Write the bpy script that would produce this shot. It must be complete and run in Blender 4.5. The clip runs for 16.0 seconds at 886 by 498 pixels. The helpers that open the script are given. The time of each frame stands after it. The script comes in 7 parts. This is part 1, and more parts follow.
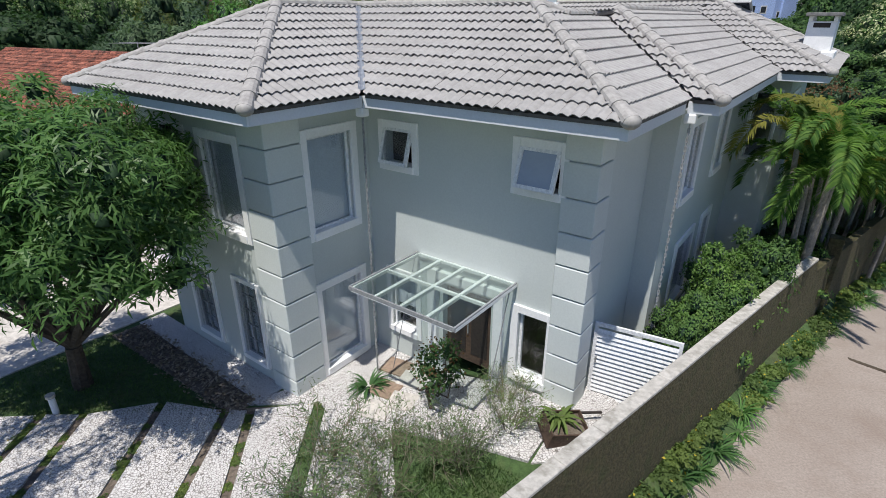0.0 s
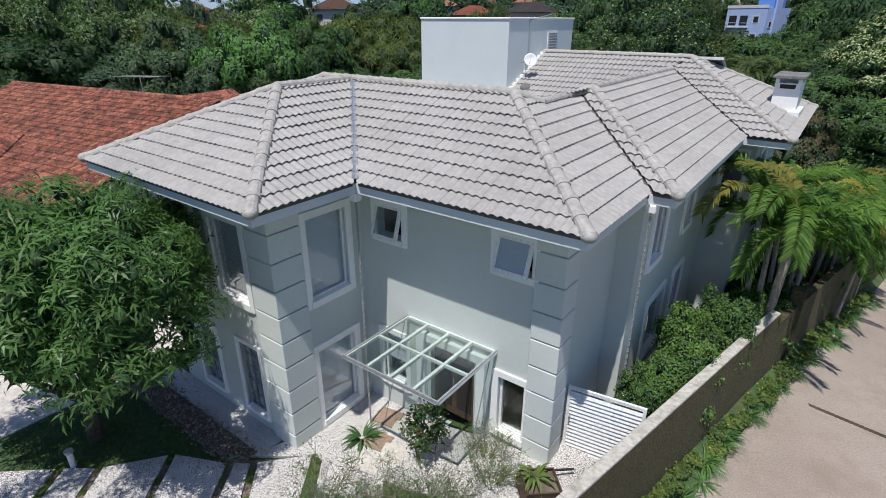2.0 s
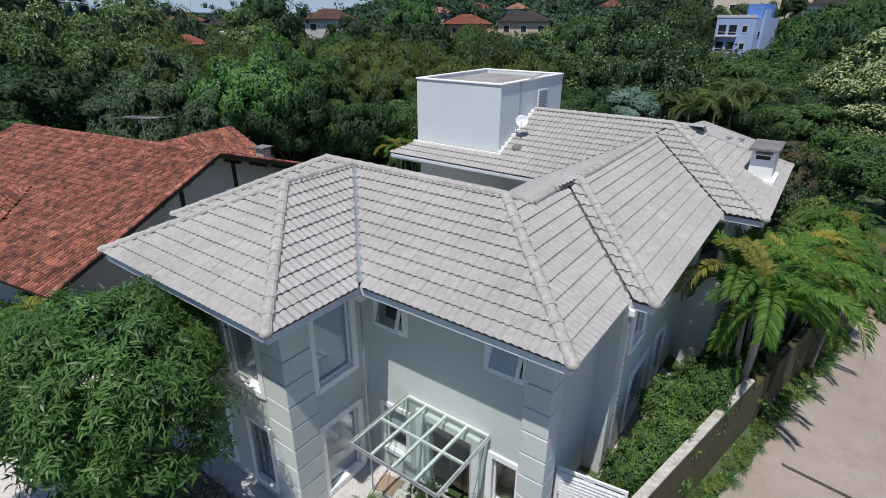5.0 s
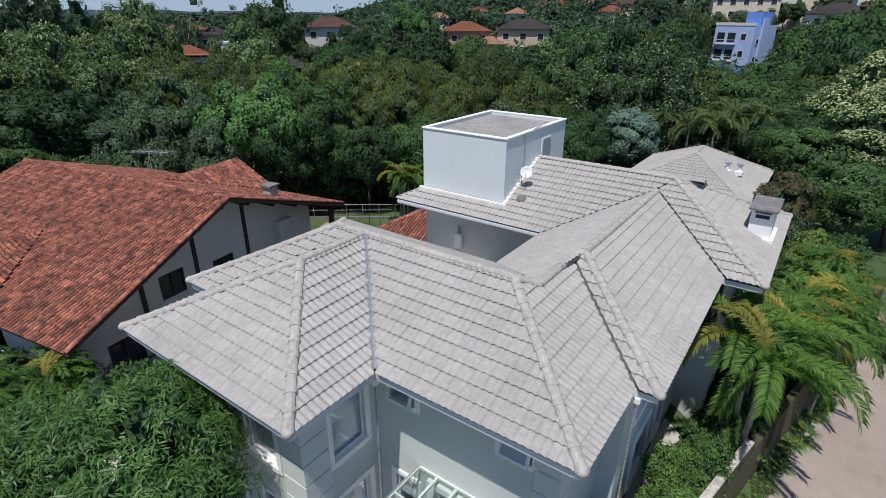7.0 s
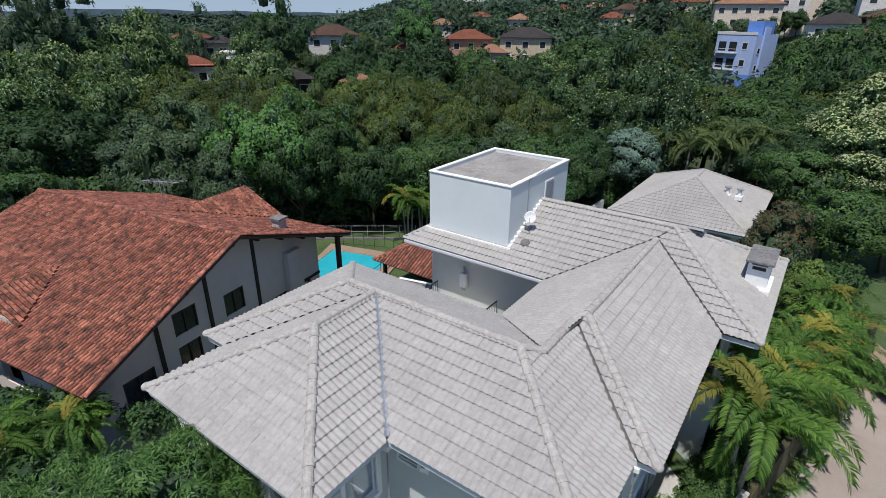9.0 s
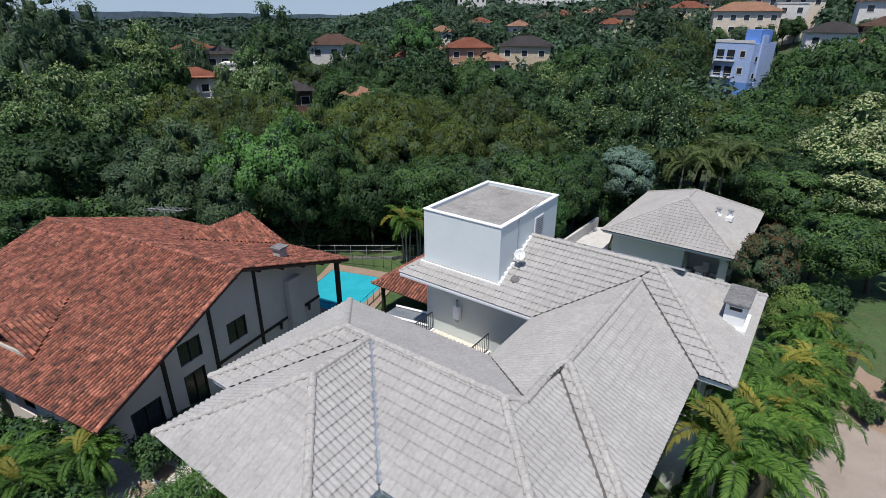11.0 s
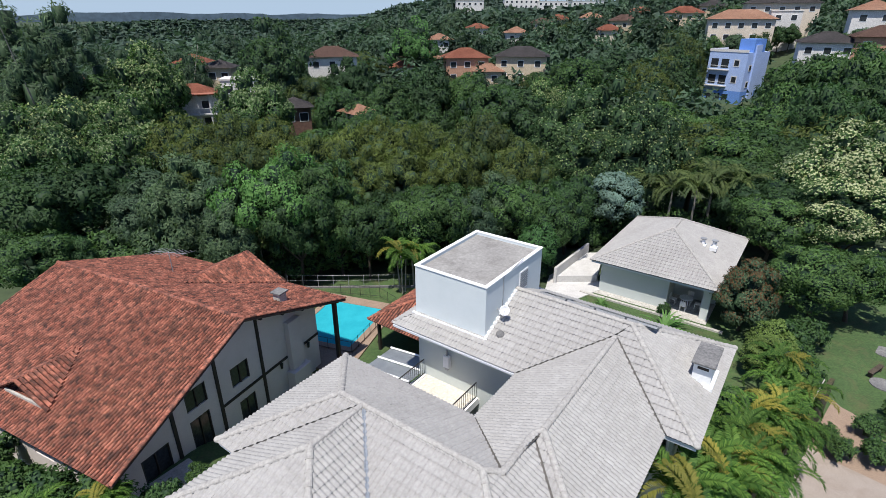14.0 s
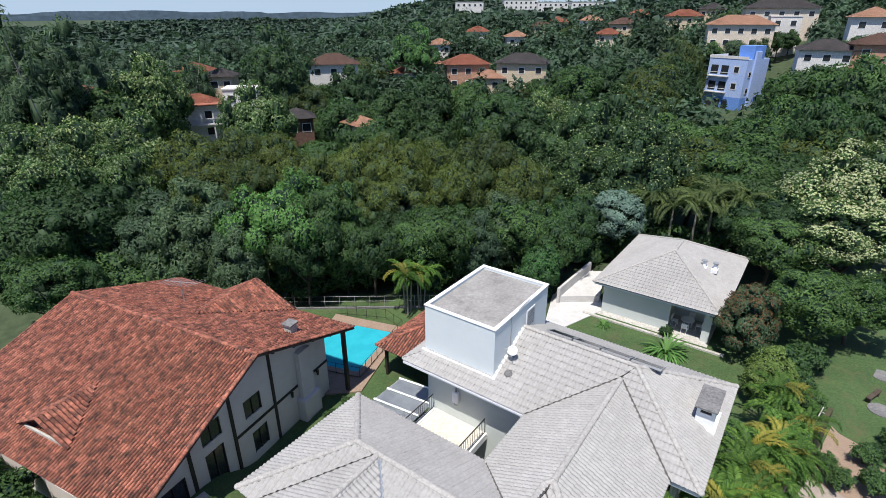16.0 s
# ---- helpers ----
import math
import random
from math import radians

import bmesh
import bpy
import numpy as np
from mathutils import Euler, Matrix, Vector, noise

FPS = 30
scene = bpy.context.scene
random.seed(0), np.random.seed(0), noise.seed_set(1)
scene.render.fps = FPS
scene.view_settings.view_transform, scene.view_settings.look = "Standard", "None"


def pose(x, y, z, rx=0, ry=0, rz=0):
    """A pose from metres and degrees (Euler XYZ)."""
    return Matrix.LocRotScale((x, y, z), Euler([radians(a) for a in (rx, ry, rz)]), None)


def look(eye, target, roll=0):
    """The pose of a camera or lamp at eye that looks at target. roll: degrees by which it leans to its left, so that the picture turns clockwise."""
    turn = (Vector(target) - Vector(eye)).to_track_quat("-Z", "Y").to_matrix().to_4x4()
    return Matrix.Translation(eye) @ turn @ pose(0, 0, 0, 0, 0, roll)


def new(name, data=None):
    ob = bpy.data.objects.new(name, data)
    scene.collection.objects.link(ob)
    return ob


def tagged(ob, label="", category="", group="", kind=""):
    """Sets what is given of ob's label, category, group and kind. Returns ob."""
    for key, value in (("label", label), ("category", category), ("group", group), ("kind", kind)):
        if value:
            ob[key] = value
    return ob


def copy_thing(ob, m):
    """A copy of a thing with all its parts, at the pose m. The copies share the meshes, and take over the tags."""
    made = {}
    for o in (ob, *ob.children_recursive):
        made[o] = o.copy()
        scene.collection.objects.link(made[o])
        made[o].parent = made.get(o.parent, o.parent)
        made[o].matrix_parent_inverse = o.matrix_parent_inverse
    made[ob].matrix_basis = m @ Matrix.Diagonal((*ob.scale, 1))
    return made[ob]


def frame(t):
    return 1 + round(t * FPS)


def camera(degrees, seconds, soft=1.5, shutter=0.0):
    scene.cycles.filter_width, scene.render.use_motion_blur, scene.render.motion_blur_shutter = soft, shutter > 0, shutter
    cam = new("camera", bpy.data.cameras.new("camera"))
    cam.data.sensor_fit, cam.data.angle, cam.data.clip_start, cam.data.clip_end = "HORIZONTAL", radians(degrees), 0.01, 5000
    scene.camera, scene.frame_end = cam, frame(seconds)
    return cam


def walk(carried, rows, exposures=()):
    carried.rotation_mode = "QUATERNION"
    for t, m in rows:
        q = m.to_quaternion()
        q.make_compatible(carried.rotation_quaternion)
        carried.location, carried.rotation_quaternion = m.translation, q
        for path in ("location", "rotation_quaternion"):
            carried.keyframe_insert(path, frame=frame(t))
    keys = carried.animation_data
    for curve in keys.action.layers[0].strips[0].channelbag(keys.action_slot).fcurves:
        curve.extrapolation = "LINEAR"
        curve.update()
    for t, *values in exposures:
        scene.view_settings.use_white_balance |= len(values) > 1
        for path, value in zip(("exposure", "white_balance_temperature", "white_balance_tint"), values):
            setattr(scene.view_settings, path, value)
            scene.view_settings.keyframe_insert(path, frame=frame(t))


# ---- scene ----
cam = camera(80.3, 16.0, soft=0.3)
METRES, EYE, TILT, LEAN, TURN = 14.4, 7.07, -23.7, 0.0, 0.0
ROWS = [
    (0.0, 0.0, 0.0, 0.0, 0.0, 0.0, -0.0),
    (0.5, 0.0007, -0.0155, 0.0199, -0.2, 0.09, 0.02),
    (1.0, 0.0024, -0.0328, 0.0454, -0.27, 0.11, 0.06),
    (1.5, 0.0084, -0.0465, 0.0694, -0.25, 0.17, 0.05),
    (2.0, 0.0148, -0.0636, 0.0948, -0.3, 0.14, 0.05),
    (2.5, 0.0204, -0.078, 0.1165, -0.46, 0.15, 0.16),
    (3.0, 0.0211, -0.0902, 0.1386, -0.6, 0.15, 0.22),
    (3.5, 0.0168, -0.0978, 0.1601, -0.7, 0.14, 0.28),
    (4.0, 0.0126, -0.1042, 0.1831, -0.78, 0.11, 0.29),
    (6.5, -0.0002, -0.1489, 0.3268, -1.16, -0.04, 0.34),
    (7.0, -0.0097, -0.1508, 0.3634, -1.12, -0.06, 0.33),
    (7.5, -0.0173, -0.1555, 0.3954, -1.13, -0.06, 0.27),
    (8.0, -0.0212, -0.1636, 0.4244, -1.09, -0.06, 0.2),
    (8.5, -0.0239, -0.1766, 0.4501, -1.06, -0.07, 0.16),
    (9.0, -0.0236, -0.1904, 0.4774, -1.02, -0.05, 0.09),
    (11.5, 0.0081, -0.2689, 0.604, -0.8, 0.07, 0.2),
    (12.0, 0.0176, -0.2793, 0.6338, -0.75, 0.04, 0.26),
    (12.5, 0.023, -0.293, 0.6607, -0.73, -0.0, 0.37),
    (13.0, 0.0285, -0.314, 0.6899, -0.79, -0.05, 0.45),
    (13.5, 0.033, -0.3338, 0.7186, -0.81, -0.07, 0.5),
    (14.0, 0.0301, -0.3537, 0.7515, -0.84, -0.12, 0.51),
    (14.5, 0.0224, -0.3667, 0.7817, -0.86, -0.14, 0.54),
    (15.0, 0.0106, -0.3776, 0.8193, -0.89, -0.2, 0.54),
    (15.5, 0.0023, -0.386, 0.8512, -0.89, -0.25, 0.55),
    (16.0, -0.0005, -0.3953, 0.8868, -0.91, -0.33, 0.6),
]
walk(cam, [(t, pose(0, 0, EYE, TILT, LEAN, TURN) @ pose(METRES * x, METRES * y, METRES * z, 90 + pitch, roll, yaw)) for t, x, y, z, yaw, pitch, roll in ROWS],
     exposures=[(0.0, 0.0), (3.5, -0.08), (6.5, -0.10), (9.0, -0.09), (12.5, 0.09), (16.0, 0.31)])

# ---- world, sun ----
HOUSE = pose(-1.35, 9.34, 0, 0, 0, -37)          # the villa's own axes: x along its front, y towards its back
SUN = HOUSE.to_3x3() @ Vector((0.23, -1.0, 2.42))  # towards the sun
world = bpy.data.worlds.new("sky_world")
scene.world = world
world.use_nodes = True
sky = world.node_tree.nodes.new("ShaderNodeTexSky")
sky.sky_type, sky.sun_disc = "NISHITA", False
sky.sun_elevation = math.atan2(SUN.z, math.hypot(SUN.x, SUN.y))
sky.sun_rotation = math.atan2(SUN.x, SUN.y)
sky.air_density, sky.dust_density, sky.ozone_density = 1.0, 0.3, 2.0
tint = world.node_tree.nodes.new("ShaderNodeMix")
tint.data_type, tint.blend_type = "RGBA", "MULTIPLY"
tint.inputs[0].default_value, tint.inputs[7].default_value = 1.0, (0.91, 0.96, 1.2, 1)
world.node_tree.links.new(sky.outputs[0], tint.inputs[6])
# pale blue haze low over the horizon
wn, wl = world.node_tree.nodes, world.node_tree.links
split, fade, haze = wn.new("ShaderNodeSeparateXYZ"), wn.new("ShaderNodeMapRange"), wn.new("ShaderNodeMix")
wl.new(wn.new("ShaderNodeTexCoord").outputs["Generated"], split.inputs[0])
wl.new(split.outputs["Z"], fade.inputs["Value"])
fade.inputs["From Min"].default_value, fade.inputs["From Max"].default_value = 0.04, 0.35
haze.data_type = "RGBA"
haze.inputs[6].default_value = (4.3, 5.6, 7.2, 1)
wl.new(fade.outputs[0], haze.inputs[0]), wl.new(tint.outputs[2], haze.inputs[7])
wl.new(haze.outputs[2], wn["Background"].inputs[0])
world.node_tree.nodes["Background"].inputs[1].default_value = 0.09
sun = new("sun", bpy.data.lights.new("sun", "SUN"))
sun.data.energy, sun.data.angle, sun.data.color = 4.8, radians(0.6), (1.0, 0.955, 0.895)
sun.matrix_world = look(SUN * 40, (0, 0, 0))
scene.view_settings.exposure = 0.0


# ---- materials ----
def tree_of(name):
    m = bpy.data.materials.new(name)
    m.use_nodes = True
    nt = m.node_tree
    return m, nt, nt.nodes["Principled BSDF"], lambda a, b: nt.links.new(a, b)


def noise_node(nt, coord, scale, detail=4.0, rough=0.6):
    n = nt.nodes.new("ShaderNodeTexNoise")
    n.inputs["Scale"].default_value, n.inputs["Detail"].default_value, n.inputs["Roughness"].default_value = scale, detail, rough
    nt.links.new(coord, n.inputs["Vector"])
    return n.outputs["Fac"]


def ramp(nt, fac, c1, c2, lo=0.35, hi=0.65):
    r = nt.nodes.new("ShaderNodeValToRGB")
    r.color_ramp.elements[0].position, r.color_ramp.elements[1].position = lo, hi
    r.color_ramp.elements[0].color, r.color_ramp.elements[1].color = (*c1, 1), (*c2, 1)
    nt.links.new(fac, r.inputs[0])
    return r.outputs[0]


def mix(nt, fac, a, b, kind="MIX"):
    n = nt.nodes.new("ShaderNodeMix")
    n.data_type, n.blend_type = "RGBA", kind
    for socket, value in ((n.inputs[0], fac), (n.inputs[6], a), (n.inputs[7], b)):
        if isinstance(value, (int, float)):
            socket.default_value = value
        elif isinstance(value, tuple):
            socket.default_value = (*value, 1)
        else:
            nt.links.new(value, socket)
    return n.outputs[2]


def mat(name, c1, c2, big=0.6, fine=14.0, rough=0.75, bump=0.15, dirt=None, dirt_amount=0.5, vary=0.0, metal=0.0, stretch=None, dist=0.02, grainy=0.45, dirt_at=(0.5, 0.75)):
    """Two colours in broad patches, fine grain over them, dirt patches, and a change from piece to piece."""
    m, nt, b, link = tree_of(name)
    tc = nt.nodes.new("ShaderNodeNewGeometry").outputs["Position"]
    if stretch:
        mp = nt.nodes.new("ShaderNodeMapping")
        mp.inputs["Scale"].default_value = stretch
        link(tc, mp.inputs[0])
        tc = mp.outputs[0]
    colour = ramp(nt, noise_node(nt, tc, big), c1, c2)
    grain = noise_node(nt, tc, fine, 6.0)
    colour = mix(nt, grainy, colour, ramp(nt, grain, tuple(0.6 * c for c in c1), tuple(min(1, 1.25 * c) for c in c2)))
    if dirt:
        fac = ramp(nt, noise_node(nt, tc, big * 2.7, 8.0, 0.7), (0, 0, 0), (dirt_amount,) * 3, *dirt_at)
        colour = mix(nt, fac, colour, dirt)
    if vary:
        info = nt.nodes.new("ShaderNodeObjectInfo").outputs["Random"]
        isle = nt.nodes.new("ShaderNodeNewGeometry").outputs["Random Per Island"]
        add = nt.nodes.new("ShaderNodeMath")
        add.operation = "ADD"
        link(info, add.inputs[0]), link(isle, add.inputs[1])
        fr = nt.nodes.new("ShaderNodeMath")
        fr.operation = "FRACT"
        link(add.outputs[0], fr.inputs[0])
        colour = mix(nt, 1.0, colour, ramp(nt, fr.outputs[0], (1 - vary,) * 3, (1.0 + vary * 0.3,) * 3, 0, 1), "MULTIPLY")
    link(colour, b.inputs["Base Color"])
    b.inputs["Roughness"].default_value, b.inputs["Metallic"].default_value = rough, metal
    if bump:
        bn = nt.nodes.new("ShaderNodeBump")
        bn.inputs["Strength"].default_value, bn.inputs["Distance"].default_value = bump, dist
        link(grain, bn.inputs["Height"])
        link(bn.outputs[0], b.inputs["Normal"])
    return m


def leaf_mat(name, c1, c2, light=0.35, patch=0.25, rough=0.65, cool=1.15, drift=0.25):
    """Leaves: every leaf its own shade, broad drifts of tone, and light that comes through."""
    m, nt, b, link = tree_of(name)
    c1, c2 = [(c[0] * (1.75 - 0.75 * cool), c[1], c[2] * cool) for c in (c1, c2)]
    g = nt.nodes.new("ShaderNodeNewGeometry")
    info = nt.nodes.new("ShaderNodeObjectInfo").outputs["Random"]
    colour = ramp(nt, g.outputs["Random Per Island"], c1, c2, 0.0, 1.0)
    colour = mix(nt, 1.0, colour, ramp(nt, noise_node(nt, g.outputs["Position"], patch), (1 - 1.1 * drift,) * 3, (1 + 0.8 * drift,) * 3), "MULTIPLY")
    colour = mix(nt, 1.0, colour, ramp(nt, info, (0.74, 0.79, 0.82), (1.2, 1.16, 0.98), 0, 1), "MULTIPLY")
    link(colour, b.inputs["Base Color"])
    b.inputs["Roughness"].default_value = rough
    b.inputs["Specular IOR Level"].default_value = 0.2
    t = nt.nodes.new("ShaderNodeBsdfTranslucent")
    link(mix(nt, 1.0, colour, (1.12, 1.38, 0.85), "MULTIPLY"), t.inputs["Color"])
    ms = nt.nodes.new("ShaderNodeMixShader")
    ms.inputs[0].default_value = light
    link(b.outputs[0], ms.inputs[1]), link(t.outputs[0], ms.inputs[2])
    link(ms.outputs[0], nt.nodes["Material Output"].inputs["Surface"])
    return m


def glass_mat(name, tint, alpha_like=0.75, rough=0.02):
    m, nt, b, link = tree_of(name)
    b.inputs["Base Color"].default_value = (*tint, 1)
    b.inputs["Roughness"].default_value = rough
    b.inputs["Transmission Weight"].default_value = alpha_like
    b.inputs["IOR"].default_value = 1.45
    return m


def pane_mat(name, tint, base=0.09):
    """Thin window glass: lets light straight through and mirrors at grazing angles."""
    m, nt, b, link = tree_of(name)
    tr = nt.nodes.new("ShaderNodeBsdfTransparent")
    tr.inputs[0].default_value = (*tint, 1)
    gl = nt.nodes.new("ShaderNodeBsdfGlossy")
    gl.inputs["Roughness"].default_value = 0.03
    lw = nt.nodes.new("ShaderNodeLayerWeight")
    pw = nt.nodes.new("ShaderNodeMath")
    pw.operation, pw.inputs[1].default_value = "POWER", 3.0
    link(lw.outputs["Facing"], pw.inputs[0])
    fr = nt.nodes.new("ShaderNodeMath")
    fr.operation, fr.inputs[1].default_value, fr.inputs[2].default_value = "MULTIPLY_ADD", 0.8, base
    link(pw.outputs[0], fr.inputs[0])
    ms = nt.nodes.new("ShaderNodeMixShader")
    link(fr.outputs[0], ms.inputs[0]), link(tr.outputs[0], ms.inputs[1]), link(gl.outputs[0], ms.inputs[2])
    link(ms.outputs[0], nt.nodes["Material Output"].inputs["Surface"])
    return m


M_WALL = mat("wall_paint", (0.50, 0.545, 0.53), (0.55, 0.59, 0.57), 0.5, 30, 0.85, 0.05, (0.50, 0.55, 0.53), 0.3, grainy=0.1)
M_QUOIN = mat("quoin_paint", (0.58, 0.625, 0.61), (0.63, 0.67, 0.65), 0.7, 30, 0.85, 0.05, vary=0.06, grainy=0.1)
M_BOX = mat("tower_paint", (0.60, 0.66, 0.67), (0.65, 0.70, 0.71), 0.5, 30, 0.8, 0.04, (0.54, 0.59, 0.59), 0.3, grainy=0.08)
M_TRIM = mat("white_trim", (0.84, 0.85, 0.85), (0.88, 0.88, 0.87), 1.0, 25, 0.55, 0.05, (0.6, 0.62, 0.6), 0.3, grainy=0.12)
M_FASCIA = mat("fascia_paint", (0.62, 0.65, 0.69), (0.68, 0.71, 0.74), 1.0, 25, 0.6, 0.03, grainy=0.1)
M_TILE = mat("concrete_tile", (0.335, 0.325, 0.31), (0.385, 0.375, 0.36), 0.35, 9, 0.85, 0.2, (0.27, 0.26, 0.24), 0.35, vary=0.065, grainy=0.25)
M_RIDGE = mat("ridge_tile", (0.35, 0.335, 0.315), (0.41, 0.395, 0.37), 0.5, 9, 0.85, 0.3, (0.32, 0.30, 0.28), 0.45, vary=0.06)
M_DECK = mat("roof_underlay", (0.10, 0.095, 0.09), (0.14, 0.13, 0.12), 1, 9, 0.9, 0.1)
M_FLASH = mat("zinc_flashing", (0.20, 0.225, 0.26), (0.27, 0.295, 0.33), 1, 12, 0.5, 0.1, metal=0.2)
M_RED = mat("clay_tile", (0.26, 0.070, 0.042), (0.48, 0.185, 0.118), 1.2, 10, 0.85, 0.4, (0.065, 0.034, 0.027), 0.9, vary=0.5, grainy=0.5, dirt_at=(0.44, 0.62))
# age and the shade between cover tiles, both put into this dark colour
M_CHANNEL = mat("shaded_aged_channel", (0.06, 0.028, 0.02), (0.10, 0.045, 0.032), 0.8, 9, 0.9, 0.2)
M_REDWALL = mat("plaster_wall", (0.60, 0.545, 0.51), (0.68, 0.62, 0.585), 0.4, 20, 0.9, 0.1, (0.50, 0.45, 0.42), 0.4, grainy=0.12)
M_DARKWOOD = mat("dark_timber", (0.018, 0.014, 0.012), (0.035, 0.026, 0.022), 1, 20, 0.7, 0.2)
M_WOOD = mat("weathered_wood", (0.055, 0.034, 0.024), (0.11, 0.068, 0.046), 2, 20, 0.8, 0.3)
M_IRON = mat("black_iron", (0.012, 0.012, 0.013), (0.022, 0.022, 0.023), 3, 30, 0.5, 0.05)
M_GREY = mat("grey_metal", (0.30, 0.31, 0.32), (0.38, 0.39, 0.40), 2, 20, 0.5, 0.05, metal=0.3)
M_WHITE = mat("white_metal", (0.74, 0.76, 0.77), (0.80, 0.81, 0.82), 1, 20, 0.4, 0.02)
M_CONC = mat("flat_roof_concrete", (0.25, 0.24, 0.225), (0.34, 0.33, 0.31), 0.45, 7, 0.9, 0.1, (0.14, 0.13, 0.12), 0.8, grainy=0.3)
M_SLABC = mat("chimney_concrete", (0.13, 0.13, 0.13), (0.22, 0.215, 0.21), 1.5, 10, 0.9, 0.3, (0.06, 0.06, 0.06), 0.6)
M_ROAD = mat("worn_concrete_road", (0.275, 0.228, 0.192), (0.355, 0.305, 0.265), 0.3, 26, 0.9, 0.3, (0.225, 0.17, 0.135), 0.65, grainy=0.35)
M_FENCE = mat("mossy_render_wall", (0.050, 0.044, 0.020), (0.105, 0.092, 0.045), 1.1, 16, 0.95, 1.0, (0.042, 0.060, 0.014), 0.9, dist=0.09, grainy=0.65)
M_COPING = mat("pale_coping", (0.40, 0.38, 0.34), (0.52, 0.50, 0.46), 1.2, 10, 0.9, 0.3, (0.15, 0.14, 0.10), 0.85)
M_GRASS = mat("lawn_ground", (0.034, 0.070, 0.021), (0.070, 0.122, 0.038), 0.35, 9, 0.95, 0.8, (0.105, 0.095, 0.045), 0.7, dist=0.05)
M_FOREST = mat("forest_floor", (0.030, 0.048, 0.020), (0.055, 0.08, 0.034), 0.08, 1.2, 0.95, 0.5)
# blue stands for the haze before the far hills
M_HILL = mat("haze_blue_hill", (0.022, 0.044, 0.066), (0.040, 0.066, 0.092), 0.004, 0.05, 0.95, 0.0)
M_MULCH = mat("bark_mulch", (0.10, 0.08, 0.062), (0.22, 0.18, 0.145), 2.2, 26, 0.95, 0.8, (0.05, 0.035, 0.025), 0.6, dist=0.05)
M_TERR = mat("terrace_tile", (0.62, 0.57, 0.48), (0.70, 0.65, 0.56), 0.9, 8, 0.6, 0.05, (0.52, 0.42, 0.30), 0.5)
M_POOL = mat("pool_tile", (0.025, 0.36, 0.45), (0.035, 0.42, 0.51), 1, 20, 0.15, 0.05, grainy=0.1)
M_STONE = mat("pale_paving", (0.50, 0.47, 0.43), (0.60, 0.57, 0.53), 1, 9, 0.9, 0.2, (0.38, 0.34, 0.3), 0.5)
M_YARD = mat("pale_yard_concrete", (0.50, 0.49, 0.47), (0.60, 0.585, 0.56), 0.5, 9, 0.9, 0.1, (0.36, 0.34, 0.31), 0.5, grainy=0.2)
M_BRICK = mat("terracotta_paving", (0.25, 0.18, 0.13), (0.32, 0.235, 0.175), 1.3, 14, 0.9, 0.2, (0.25, 0.16, 0.11), 0.5)
M_BARK = mat("bark", (0.045, 0.033, 0.022), (0.09, 0.07, 0.05), 2, 16, 0.95, 0.7, dist=0.04)
M_PALEBARK = mat("pale_bark", (0.22, 0.20, 0.17), (0.34, 0.31, 0.27), 2, 16, 0.9, 0.5, dist=0.03)
M_BLIND = mat("roller_blind", (0.70, 0.73, 0.77), (0.76, 0.78, 0.81), 0.8, 30, 0.8, 0.03)
# near-black paint stands for the gloom of closed rooms
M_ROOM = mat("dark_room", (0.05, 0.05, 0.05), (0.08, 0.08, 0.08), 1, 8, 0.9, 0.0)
M_GLASS = pane_mat("window_glass", (0.88, 0.91, 0.93), 0.07)
# opaque pane with the sky's reflection put into its blue-grey colour
M_SKYBLUE = mat("sky_blue_pane", (0.30, 0.35, 0.42), (0.36, 0.41, 0.48), 0.8, 20, 0.25, 0.02, grainy=0.05)
M_CANOPY = pane_mat("canopy_glass", (0.90, 0.945, 0.93))
# opaque grey: the sky mirrored in the porch glass is put into the colour
M_SKYGREY = mat("sky_grey_pane", (0.34, 0.37, 0.40), (0.42, 0.45, 0.48), 0.8, 12, 0.2, 0.02, (0.28, 0.30, 0.32), 0.5, grainy=0.1)
M_DARKGLASS = mat("dark_far_window", (0.02, 0.024, 0.03), (0.035, 0.04, 0.045), 1, 8, 0.12, 0.0)
M_WATER = glass_mat("pool_water", (0.55, 0.95, 1.0), 0.9, 0.03)
L_MANGO = leaf_mat("mango_leaf", (0.054, 0.115, 0.032), (0.138, 0.235, 0.076), 0.36, 0.8, 0.38, cool=1.1)
L_DARK = leaf_mat("dark_leaf", (0.026, 0.056, 0.022), (0.066, 0.118, 0.044), 0.3, cool=1.05)
L_MID = leaf_mat("green_leaf", (0.040, 0.084, 0.027), (0.096, 0.164, 0.056), 0.32, cool=1.08)
L_GREYGREEN = leaf_mat("grey_green_leaf", (0.046, 0.082, 0.046), (0.105, 0.155, 0.088), 0.28, cool=1.05)
L_WHITE = leaf_mat("white_blossom", (0.30, 0.34, 0.19), (0.47, 0.50, 0.33), 0.3, cool=1.0)
L_GRASS = leaf_mat("grass_blade", (0.040, 0.080, 0.022), (0.095, 0.155, 0.048), 0.3, 1.5, cool=1.05)
L_YELLOW = leaf_mat("yellow_green_leaf", (0.062, 0.092, 0.026), (0.128, 0.168, 0.052), 0.34, cool=1.0)
L_SILVER = leaf_mat("silver_leaf", (0.14, 0.20, 0.15), (0.24, 0.31, 0.235), 0.25)
L_RED = leaf_mat("reddish_leaf", (0.085, 0.05, 0.022), (0.18, 0.09, 0.042), 0.3, cool=1.1)
L_BRIGHT = leaf_mat("bright_leaf", (0.070, 0.160, 0.043), (0.150, 0.270, 0.087), 0.35, cool=1.1)
L_FLOWER = leaf_mat("cream_blossom", (0.17, 0.23, 0.10), (0.31, 0.36, 0.19), 0.3, cool=1.0)
